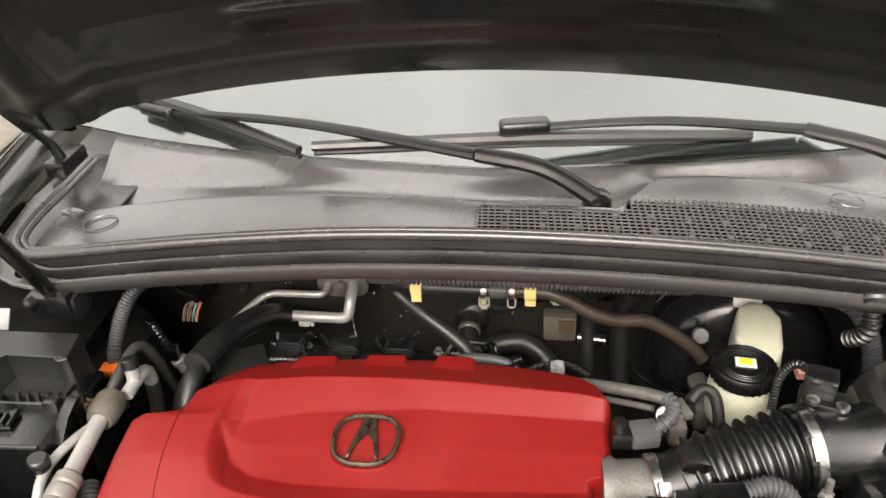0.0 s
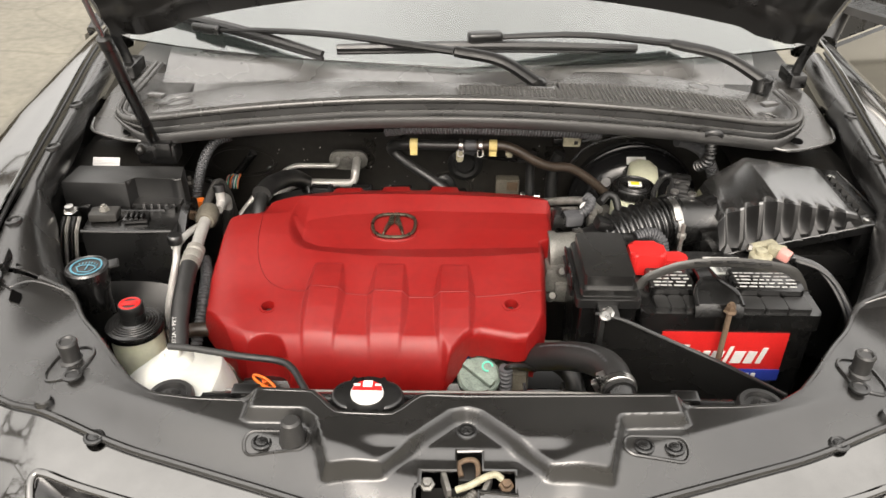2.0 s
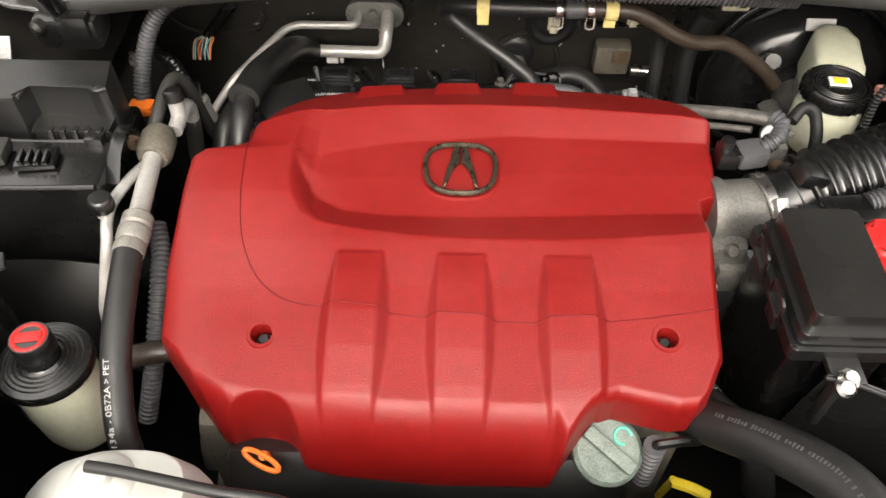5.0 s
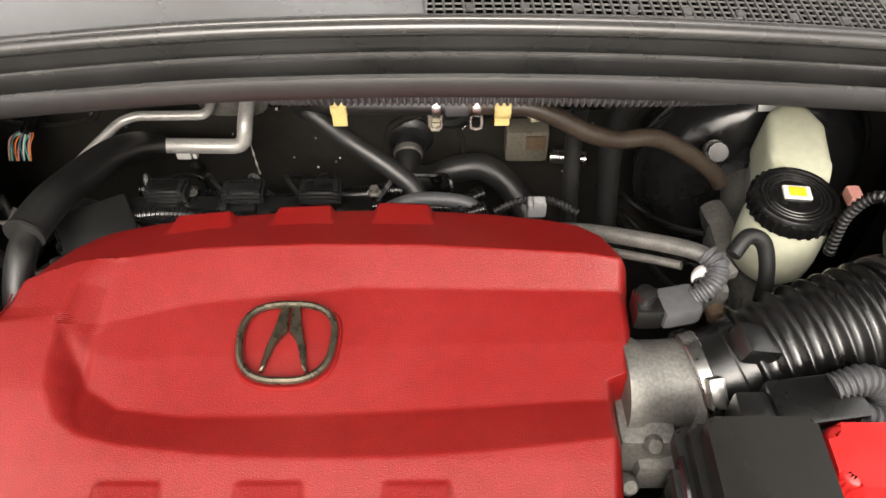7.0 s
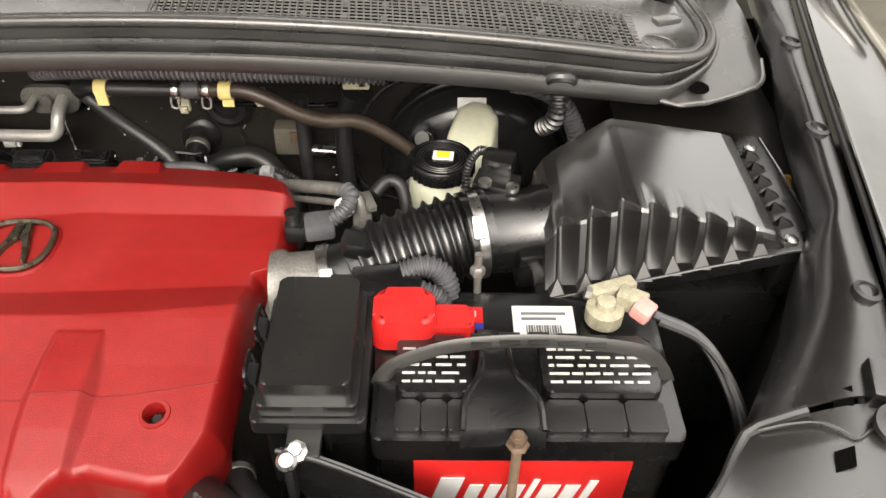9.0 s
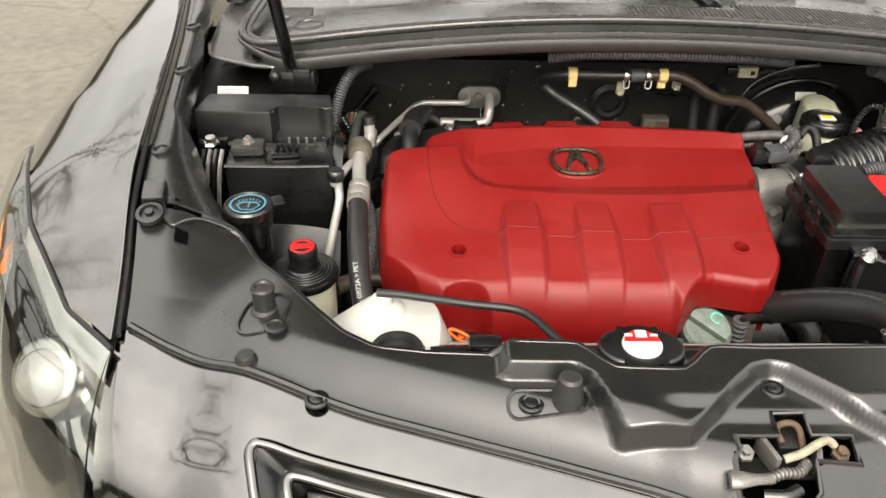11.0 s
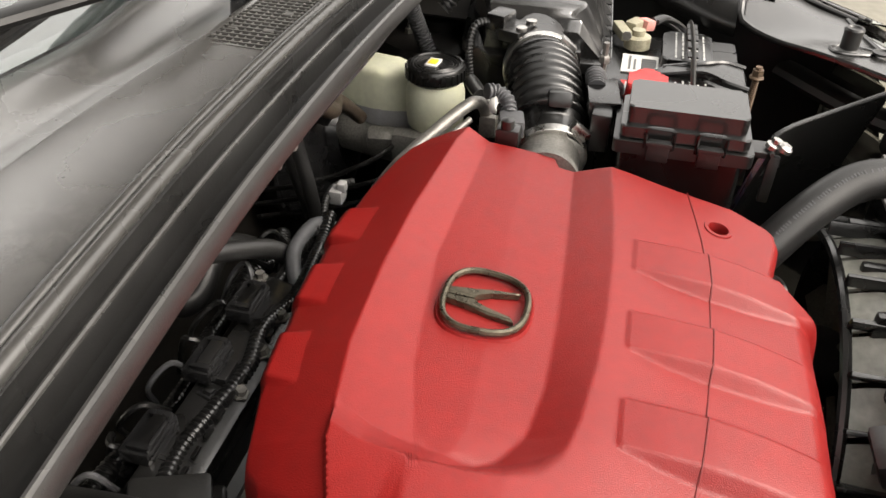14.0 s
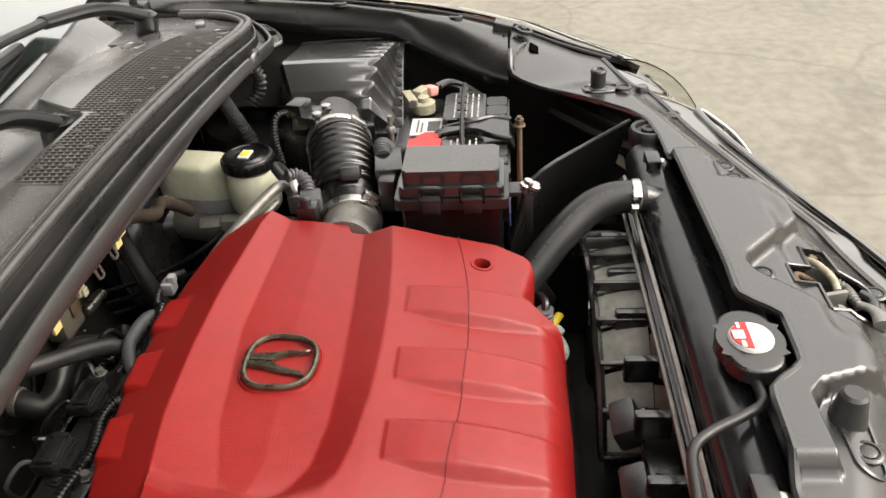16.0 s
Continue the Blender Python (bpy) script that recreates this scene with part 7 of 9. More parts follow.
    tube(bm, [(0.262, 0.478, 0.945), (0.277, 0.492, 0.953), (0.293, 0.49, 0.945), (0.3, 0.475, 0.915), (0.298, 0.46, 0.87)], 0.0075, 10, 8)
    part("hose", bm, RUBBER, h)


build_brakes()


# ---------------------------------------------------------------- fluids at the wing and front
def build_washer():
    t = thing("washer_filler", "black washer filler neck with blue-printed cap", "filler", (-0.6, 0.206, 0.7))
    bm = bm_new()
    lathe(bm, [(0.026, -0.25), (0.026, -0.05), (0.031, -0.03), (0.031, -0.012)], (-0.6, 0.206, 0.966), (0, 0, 1), 32)
    part("neck", bm, BLACK, t)
    bm = bm_new()
    lathe(bm, [(0.029, -0.016), (0.0335, -0.013), (0.0335, -0.003), (0.031, 0.0), (0.0295, 0.0), (0.0285, -0.002), (0.001, -0.002)], (-0.6, 0.206, 0.966), (0, 0, 1), 40)
    box(bm, (-0.566, 0.206 + 0.016, 0.96), (0.022, 0.022, 0.006), 0.003, turn(0, 0, 25))
    cap = part("cap", bm, BLACK, t)
    z = 0.9655
    bm = bm_new()
    tube(bm, [(-0.6 + 0.0232 * math.cos(a), 0.206 + 0.0232 * math.sin(a), z) for a in (2 * math.pi * i / 40 for i in range(41))], 0.0016, 6, 1, flat=0.4)
    part("print_ring", bm, BLUE, cap, "pale blue printed ring")
    bm = bm_new()
    fan = [(-0.018, -0.001), (-0.012, 0.006), (0, 0.0085), (0.012, 0.006), (0.018, -0.001), (0.009, -0.015), (-0.009, -0.015), (-0.018, -0.001)]
    tube(bm, [(-0.599 + p[0] * 0.85, 0.203 + p[1] * 0.85, z) for p in fan], 0.0012, 5, 1, flat=0.4)
    tube(bm, [(-0.598, 0.196, z), (-0.598, 0.21, z)], 0.0011, 5, 1, flat=0.4)
    for i in range(-3, 4):
        box(bm, (-0.599 + 0.0047 * i, 0.2165 - 0.0006 * i * i, z), (0.0014, 0.004, 0.001), 0, turn(0, 0, -8 * i))
    part("print_symbol", bm, BLUE, cap, "pale blue windscreen symbol")

    p = thing("power_steering_reservoir", "pale fluid reservoir with black lid and red cap", "reservoir", (-0.524, 0.163, 0.76))
    bm = bm_new()
    lathe(bm, [(0.034, 0.76), (0.039, 0.78), (0.041, 0.82), (0.041, 0.872), (0.04, 0.88)], (-0.524, 0.163, 0), (0, 0, 1), 36)
    part("body", bm, CREAM, p)
    bm = bm_new()
    lathe(bm, [(0.044, 0.874), (0.0462, 0.877), (0.0462, 0.884), (0.0445, 0.887), (0.032, 0.8895), (0.021, 0.891), (0.0185, 0.893), (0.0175, 0.91), (0.001, 0.91)], (-0.524, 0.163, 0), (0, 0, 1), 40)
    part("lid", bm, BLACK, p)
    for k in range(4):
        ring = [(-0.524 + (0.024 + 0.0045 * k) * math.cos(a), 0.163 + (0.024 + 0.0045 * k) * math.sin(a), 0.8915 - 0.0011 * k) for a in (2 * math.pi * i / 36 for i in range(37))]
        bm = bm_new()
        tube(bm, ring, 0.001, 5, 1)
        part("lid_ring", bm, MATT, p)
    bm = bm_new()
    lathe(bm, [(0.0185, 0.903), (0.0195, 0.906), (0.0195, 0.922), (0.018, 0.9255), (0.001, 0.9255)], (-0.524, 0.163, 0), (0, 0, 1), 32)
    cap = part("cap", bm, BLACK, p)
    bm = bm_new()
    tube(bm, [(-0.524 + 0.0145 * math.cos(a), 0.163 + 0.0145 * math.sin(a), 0.9258) for a in (2 * math.pi * i / 28 for i in range(29))], 0.0022, 6, 1, flat=0.4)
    box(bm, (-0.524, 0.163, 0.9262), (0.024, 0.011, 0.0014), 0.0004, turn(0, 0, 10))
    part("red_print", bm, REDCAP, cap, "red printed ring and bar")
    bm = bm_new()
    tube(bm, [(-0.567, 0.155, 0.865), (-0.574, 0.15, 0.85), (-0.57, 0.15, 0.83)], 0.005, 8, 5)
    part("side_clip", bm, BLACK, p)
    bm = bm_new()
    tube(bm, [(-0.485, 0.18, 0.845), (-0.46, 0.195, 0.845), (-0.43, 0.205, 0.842), (-0.4, 0.21, 0.835)], 0.012, 12, 8)
    part("return_hose", bm, OLD_HOSE, p, "brown-stained rubber return hose")

    c = thing("coolant_tank", "white translucent coolant overflow tank", "coolant tank", (-0.41, 0.02, 0.72))
    bm = bm_new()
    foot = [(-0.5, -0.03), (-0.497, 0.03), (-0.462, 0.062), (-0.36, 0.062), (-0.326, 0.03), (-0.318, -0.03), (-0.335, -0.078), (-0.46, -0.082)]
    crest = [(-0.437, -0.02), (-0.436, 0.025), (-0.42, 0.046), (-0.368, 0.048), (-0.344, 0.028), (-0.34, -0.025), (-0.352, -0.06), (-0.425, -0.06)]
    lower, upper = ([tuple(v)[:2] for v in spline([(*o, 0) for o in q + [q[0]]], 4)][:-1] for q in (foot, crest))
    rows = [[(-0.41 + (p[0] + 0.41) * 0.9, p[1] * 0.9, 0.72) for p in lower]]
    for k, z in ((-0.02, 0.74), (0.02, 0.868), (0.06, 0.88), (0.14, 0.889), (0.28, 0.899), (0.8, 0.925), (0.92, 0.9305), (1.0, 0.933)):
        rows.append([(lerp(a[0], b[0], k), lerp(a[1], b[1], k), z) for a, b in zip(lower, upper)])
    rows.append([(-0.39 + (p[0] + 0.39) * 0.9, p[1] * 0.9, 0.935) for p in upper])
    rings(bm, rows)
    part("body", bm, WHITE, c, sharp=32)
    bm = bm_new()
    lathe(bm, [(0.03, -0.008), (0.026, 0.003), (0.019, 0.008), (0.0125, 0.01), (0.0115, 0.018), (0.001, 0.019)], (-0.408, 0.02, 0.935), (0, 0, 1), 24)
    part("spout", bm, WHITE, c)
    o = thing("overflow_tube", "black rubber overflow tube to the radiator cap", "tube", (-0.3, 0.0, 0.94))
    bm = bm_new()
    tube(bm, [(-0.414, 0.024, 0.956), (-0.38, 0.019, 0.957), (-0.31, 0.007, 0.955), (-0.255, 0.0, 0.953), (-0.232, -0.018, 0.953), (-0.214, -0.05, 0.955), (-0.198, -0.072, 0.956), (-0.17, -0.074, 0.954), (-0.14, -0.074, 0.95)], 0.005, 12, 8)
    part("hose", bm, RUBBER, o)
    q = thing("dipstick_handle", "orange plastic loop dipstick handle", "dipstick", (-0.315, 0.06, 0.85))
    bm = bm_new()
    ring = [(-0.309 + 0.017 * math.cos(a), 0.092 - 0.006 * math.cos(a) + 0.0045 * math.sin(a), 0.83 - 0.006 * math.cos(a) + 0.004 * math.sin(a)) for a in (2 * math.pi * i / 20 for i in range(21))]
    tube(bm, ring, 0.0026, 8, 1)
    tube(bm, [(-0.309, 0.098, 0.828), (-0.305, 0.12, 0.78)], 0.005, 8, 3)
    part("loop", bm, ORANGE, q)


build_washer()


def build_radiator():
    t = thing("radiator", "black radiator with rounded top tank and aluminium pipes", "radiator", (0, -0.06, 0.35))
    bm = bm_new()
    tube(bm, [(-0.35, -0.058, 0.905), (0, -0.06, 0.91), (0.36, -0.058, 0.905)], 0.033, 20, 8)
    part("top_tank", bm, GLOSS, t)
    bm = bm_new()
    box(bm, (0, -0.06, 0.62), (0.74, 0.03, 0.52), 0.005)
    part("core", bm, MATT, t)
    for y, z, r in ((-0.016, 0.912, 0.0032), (-0.006, 0.896, 0.0028)):
        bm = bm_new()
        tube(bm, [(-0.35, y, z), (-0.1, y - 0.002, z + 0.003), (0.15, y, z + 0.004), (0.3, y, z)], r, 8, 6)
        part("cooler_pipe", bm, DULL_STEEL, t, "thin aluminium pipe")
    f = thing("fan_shroud", "black fan shroud with ribbed ring", "fan shroud", (0.0, 0.0, 0.4))
    for cx in (-0.2, 0.17):
        bm = bm_new()
        lathe(bm, [(0.165, -0.03), (0.165, 0.02), (0.155, 0.02), (0.155, -0.03)], (cx, -0.005, 0.68), (0, 1, 0), 44, cap=False)
        part("ring", bm, BLACK, f)
        bm = bm_new()
        lathe(bm, [(0.05, -0.03), (0.05, 0.035), (0.04, 0.045), (0.001, 0.045)], (cx, -0.005, 0.68), (0, 1, 0), 28)
        part("motor", bm, MATT, f)
        for i in range(9):
            bm = bm_new()
            a = 2 * math.pi * i / 9
            box(bm, (cx + 0.1 * math.cos(a), -0.01, 0.68 + 0.1 * math.sin(a)), (0.11, 0.012, 0.035), 0.004, turn(0, -math.degrees(a), 0) @ turn(35, 0, 0))
            part("blade", bm, FOAM, f, "dusty fan blade")
    bm = bm_new()
    box(bm, (0.0, -0.025, 0.87), (0.7, 0.02, 0.03), 0.006)
    for i in range(8):
        box(bm, (-0.3 + 0.085 * i, 0.005, 0.855), (0.012, 0.04, 0.035), 0.004)
    part("top_frame", bm, BLACK, f)
    for i in range(9):
        a0, a1 = radians(35 + 13 * i), radians(35 + 13 * i + 11.5)
        bm = bm_new()
        grid(bm, 4, 4, lambda u, v: (0.13 + 0.24 * math.cos(lerp(a0, a1, u)), lerp(-0.015, 0.042, v), 0.635 + 0.235 * math.sin(lerp(a0, a1, u)) - 0.012 * v * v))
        thicken(bm, 0.004)
        part("shroud_panel", bm, SHROUD, f, "dusty grey-green shroud panel")
        bm = bm_new()
        m = (a1 + radians(0.75))
        box(bm, (0.13 + 0.242 * math.cos(m), 0.014, 0.637 + 0.237 * math.sin(m)), (0.005, 0.065, 0.016), 0.001, turn(0, 90 - math.degrees(m), 0))
        part("shroud_rib", bm, BLACK, f)
    for i in range(7):
        a0, a1 = radians(41 + 15 * i), radians(41 + 15 * i + 13)
        bm = bm_new()
        grid(bm, 4, 3, lambda u, v: (0.13 + lerp(0.24, 0.262, v) * math.cos(lerp(a0, a1, u)), lerp(-0.016, -0.034, v), 0.635 + lerp(0.236, 0.25, v) * math.sin(lerp(a0, a1, u))))
        thicken(bm, 0.003)
        part("shroud_plate", bm, SHROUD, f, "light grey shroud plate")
    bm = bm_new()
    tube(bm, [(0.13 + 0.245 * math.cos(radians(g)), 0.046, 0.625 + 0.235 * math.sin(radians(g))) for g in range(30, 155, 8)], 0.006, 8, 2)
    part("shroud_lip", bm, BLACK, f)
    c = thing("radiator_filler", "black winged radiator cap with red and white label", "radiator cap", (-0.126, -0.078, 0.93))
    bm = bm_new()
    lathe(bm, [(0.022, -0.05), (0.022, -0.02), (0.028, -0.018), (0.028, -0.01)], (-0.126, -0.078, 0.97), (0, 0, 1), 28)
    part("neck", bm, BLACK, c)
    bm = bm_new()
    wing = []
    for i in range(40):
        a = 2 * math.pi * i / 40
        r = 0.033 + 0.0145 * max(0, abs(math.cos(a)) - 0.55) / 0.45
        wing.append((-0.126 + r * math.cos(a), -0.078 + r * math.sin(a)))
    prism(bm, wing, 0.953, 0.969, 0.005, 0.97, 3)
    part("body", bm, BLACK, c)
    bm = bm_new()
    lathe(bm, [(0.0215, -0.004), (0.0213, 0.003), (0.02, 0.005), (0.001, 0.005)], (-0.126, -0.078, 0.968), (0, 0, 1), 32)
    disc = part("disc", bm, LABEL, c, "white label disc")
    bm = bm_new()
    pts = [(0.0192 * math.cos(a), 0.0192 * math.sin(a)) for a in (math.pi * (0.02 + 0.96 * i / 14) for i in range(15))]
    prism(bm, [(-0.126 + p[0], -0.078 + max(p[1], 0.001)) for p in pts], 0.9732, 0.9742)
    red = part("red_field", bm, REDCAP, disc, "red half of the label")
    bm = bm_new()
    box(bm, (-0.126, -0.066, 0.9747), (0.012, 0.011, 0.001), 0)
    box(bm, (-0.126 + 0.0135, -0.068, 0.9747), (0.008, 0.003, 0.001), 0)
    box(bm, (-0.126 - 0.0135, -0.068, 0.9747), (0.008, 0.004, 0.001), 0)
    part("label_marks", bm, LABEL, disc)
    for s in (-1, 1):
        b = thing("radiator_mount", "black rubber radiator mounting bush", "mount", (s * 0.387, -0.063, 0.9), "radiator mounts")
        bm = bm_new()
        lathe(bm, [(0.03, -0.02), (0.031, 0.0), (0.028, 0.005), (0.022, 0.005), (0.02, -0.001), (0.013, -0.001), (0.012, 0.004), (0.006, 0.006), (0.004, 0.002), (0.001, 0.002)], (s * 0.387, -0.063, 0.944), (0, 0, 1), 32)
        part("bush", bm, RUBBER, b)
        bm = bm_new()
        box(bm, (s * 0.387, -0.075, 0.925), (0.09, 0.05, 0.012), 0.004)
        part("bracket", bm, BLACK, b)
        k = thing("support_bracket", "black bracket with steel bolt on the radiator support", "bracket", (s * 0.29, -0.05, 0.91), "support brackets")
        bm = bm_new()
        box(bm, (s * 0.29, -0.052, 0.945), (0.034, 0.02, 0.012), 0.003)
        box(bm, (s * 0.29 - 0.015, -0.052, 0.93), (0.006, 0.02, 0.04), 0.002)
        box(bm, (s * 0.29 + 0.015, -0.052, 0.93), (0.006, 0.02, 0.04), 0.002)
        part("plate", bm, BLACK, k)
        bm = bm_new()
        lathe(bm, [(0.009, 0), (0.009, 0.007), (0.005, 0.01), (0.001, 0.01)], (s * 0.29, -0.066, 0.934), (0, -0.6, 0.8), 6)
        part("bolt", bm, STEEL, k)


build_radiator()


def build_upper_hose():
    t = thing("radiator_hose", "thick black radiator hose with steel clamp", "radiator hose", (0.17, 0.07, 0.8))
    bm = bm_new()
    tube(bm, [(0.05, 0.2, 0.79), (0.095, 0.165, 0.825), (0.13, 0.125, 0.862), (0.165, 0.085, 0.898), (0.195, 0.045, 0.922), (0.208, 0.01, 0.931), (0.211, -0.03, 0.93)], 0.0225, 20, 10)
    part("hose", bm, RUBBER, t)
    rng = random.Random(9)
    run = spaced(spline([(0.13, 0.125, 0.862), (0.165, 0.085, 0.898), (0.195, 0.045, 0.922), (0.208, 0.01, 0.931)], 10), 0.0035)
    bm = bm_new()
    for a, b in zip(run[2:], run[3:]):
        if rng.random() < 0.75:
            along = (b - a).normalized()
            out = (Vector((-0.55, 0.1, 1)) - along * along.dot(Vector((-0.55, 0.1, 1)))).normalized()
            m = Matrix((along, out.cross(along), out)).transposed()
            box(bm, a + out * 0.0224, (0.0018, rng.uniform(0.003, 0.005), 0.0008), 0, m)
    tagged(part("worn_print", bm, CONDUIT, t, "worn pale printing"), kind="stuff")
    bm = bm_new()
    lathe(bm, [(0.0235, 0), (0.0245, 0.001), (0.0245, 0.011), (0.0235, 0.012)], (0.2105, -0.012, 0.931), (0.02, -1, 0), 30)
    clamp = part("clamp", bm, STEEL, t, "bright spring clamp")
    bm = bm_new()
    box(bm, (0.187, -0.016, 0.945), (0.012, 0.012, 0.018), 0.002, turn(0, -30, 0))
    box(bm, (0.18, -0.013, 0.93), (0.008, 0.01, 0.016), 0.002, turn(0, -30, 0))
    part("clamp_tongue", bm, STEEL, clamp)
    bm = bm_new()
    tube(bm, [(0.211, -0.02, 0.93), (0.213, -0.058, 0.918)], 0.02, 18, 6)
    part("tank_neck", bm, BLACK, t)
    h = thing("lower_hose", "black water pipe with clamp beside the engine", "hose", (0.13, 0.17, 0.8))
    bm = bm_new()
    tube(bm, [(0.13, 0.21, 0.8), (0.145, 0.165, 0.825), (0.175, 0.13, 0.82), (0.19, 0.1, 0.77)], 0.016, 14, 8)
    part("hose", bm, RUBBER, h)
    bm = bm_new()
    lathe(bm, [(0.017, 0), (0.018, 0.001), (0.018, 0.009), (0.017, 0.01)], (0.137, 0.185, 0.816), (0.3, -0.9, 0.3), 24)
    part("clamp", bm, DULL_STEEL, h)

    o = thing("oil_filler_cap", "stained green-grey oil filler cap with grip bar", "oil cap", (0.026, 0.118, 0.79))
    ax = Vector((0.0, -0.45, 1)).normalized()
    bm = bm_new()
    lathe(bm, [(0.028, -0.04), (0.03, -0.012), (0.034, -0.01), (0.034, 0.004), (0.03, 0.008), (0.001, 0.008)], (0.026, 0.112, 0.83), ax, 32)
    cap = part("cap", bm, GREEN_GREY, o)
    bm = bm_new()
    q = Vector((0, 0, 1)).rotation_difference(ax).to_matrix()
    box(bm, Vector((0.026, 0.112, 0.83)) + ax * 0.013, (0.058, 0.014, 0.013), 0.004, q @ turn(0, 0, -40))
    part("grip", bm, GREEN_GREY, cap)
    bm = bm_new()
    c = Vector((0.026, 0.112, 0.83)) + ax * 0.0088
    tube(bm, [c + q @ Vector((0.014 + 0.008 * math.cos(a), 0.014 + 0.008 * math.sin(a), 0)) for a in (2 * math.pi * i / 18 for i in range(15))], 0.0016, 6, 1)
    part("mint_print", bm, MINT, cap, "mint green arrow print")
    bm = bm_new()
    box(bm, Vector((0.012, 0.143, 0.838)), (0.014, 0.008, 0.012), 0.002)
    part("blue_tab", bm, NAVY, o)
    d = thing("oil_dipstick", "yellow oil dipstick loop", "dipstick", (0.114, 0.1, 0.76))
    bm = bm_new()
    tube(bm, [(0.098, 0.1, 0.79), (0.113, 0.092, 0.795), (0.13, 0.085, 0.792)], 0.0065, 8, 6, flat=0.7)
    tube(bm, [(0.1, 0.105, 0.785), (0.1, 0.115, 0.72)], 0.004, 8, 4)
    part("handle", bm, YELLOW, d)
    s = thing("ribbed_sensor_boot", "black ribbed rubber boot on a pipe", "boot", (0.068, 0.11, 0.78))
    bm = bm_new()
    tube(bm, [(0.069, 0.108, 0.78), (0.068, 0.108, 0.852)], 0.0095, 12, 8, ridge=0.003, pitch=0.008)
    part("boot", bm, CONDUIT, s)
    bm = bm_new()
    tube(bm, [(0.068, 0.108, 0.85), (0.075, 0.107, 0.857), (0.095, 0.112, 0.853), (0.115, 0.12, 0.84)], 0.005, 8, 6)
    part("lead", bm, BLACK, s)
    p = thing("splash_shield", "curved black plastic shield beside the battery", "shield", (0.31, 0.05, 0.7))
    bm = bm_new()
    top = [(0.2, 0.13, 0.945), (0.235, 0.124, 0.94), (0.29, 0.113, 0.92), (0.345, 0.098, 0.902), (0.388, 0.07, 0.898), (0.415, 0.025, 0.91), (0.428, -0.04, 0.942)]
    line = spline(top, 6)
    rings(bm, [[p, p + Vector((0.004, 0.004, 0)), p + Vector((0.014, 0.03, -0.12)), p + Vector((0.02, 0.04, -0.25)), p + Vector((0.012, 0.034, -0.25)), p + Vector((0.01, 0.026, -0.12))] for p in line])
    part("sheet", bm, TRIM, p, sharp=50)
    bm = bm_new()
    tube(bm, top, 0.0025, 8, 6)
    part("rolled_edge", bm, MATT, p)
    bm = bm_new()
    lathe(bm, [(0.009, 0), (0.009, 0.005), (0.006, 0.008), (0.001, 0.008)], (0.212, 0.118, 0.947), (0, -0.4, 1), 14)
    part("bolt", bm, STEEL, p)


build_upper_hose()


# ---------------------------------------------------------------- pipes and hoses
def hose(name, label, category, pts, r, m, **kw):
    bm = bm_new()
    tube(bm, pts, r, kw.pop("seg", 14), 10, **kw)
    low = min(pts, key=lambda p: p[2])
    t = thing(name, label, category, low)
    part("tube", bm, m, t)
    return t


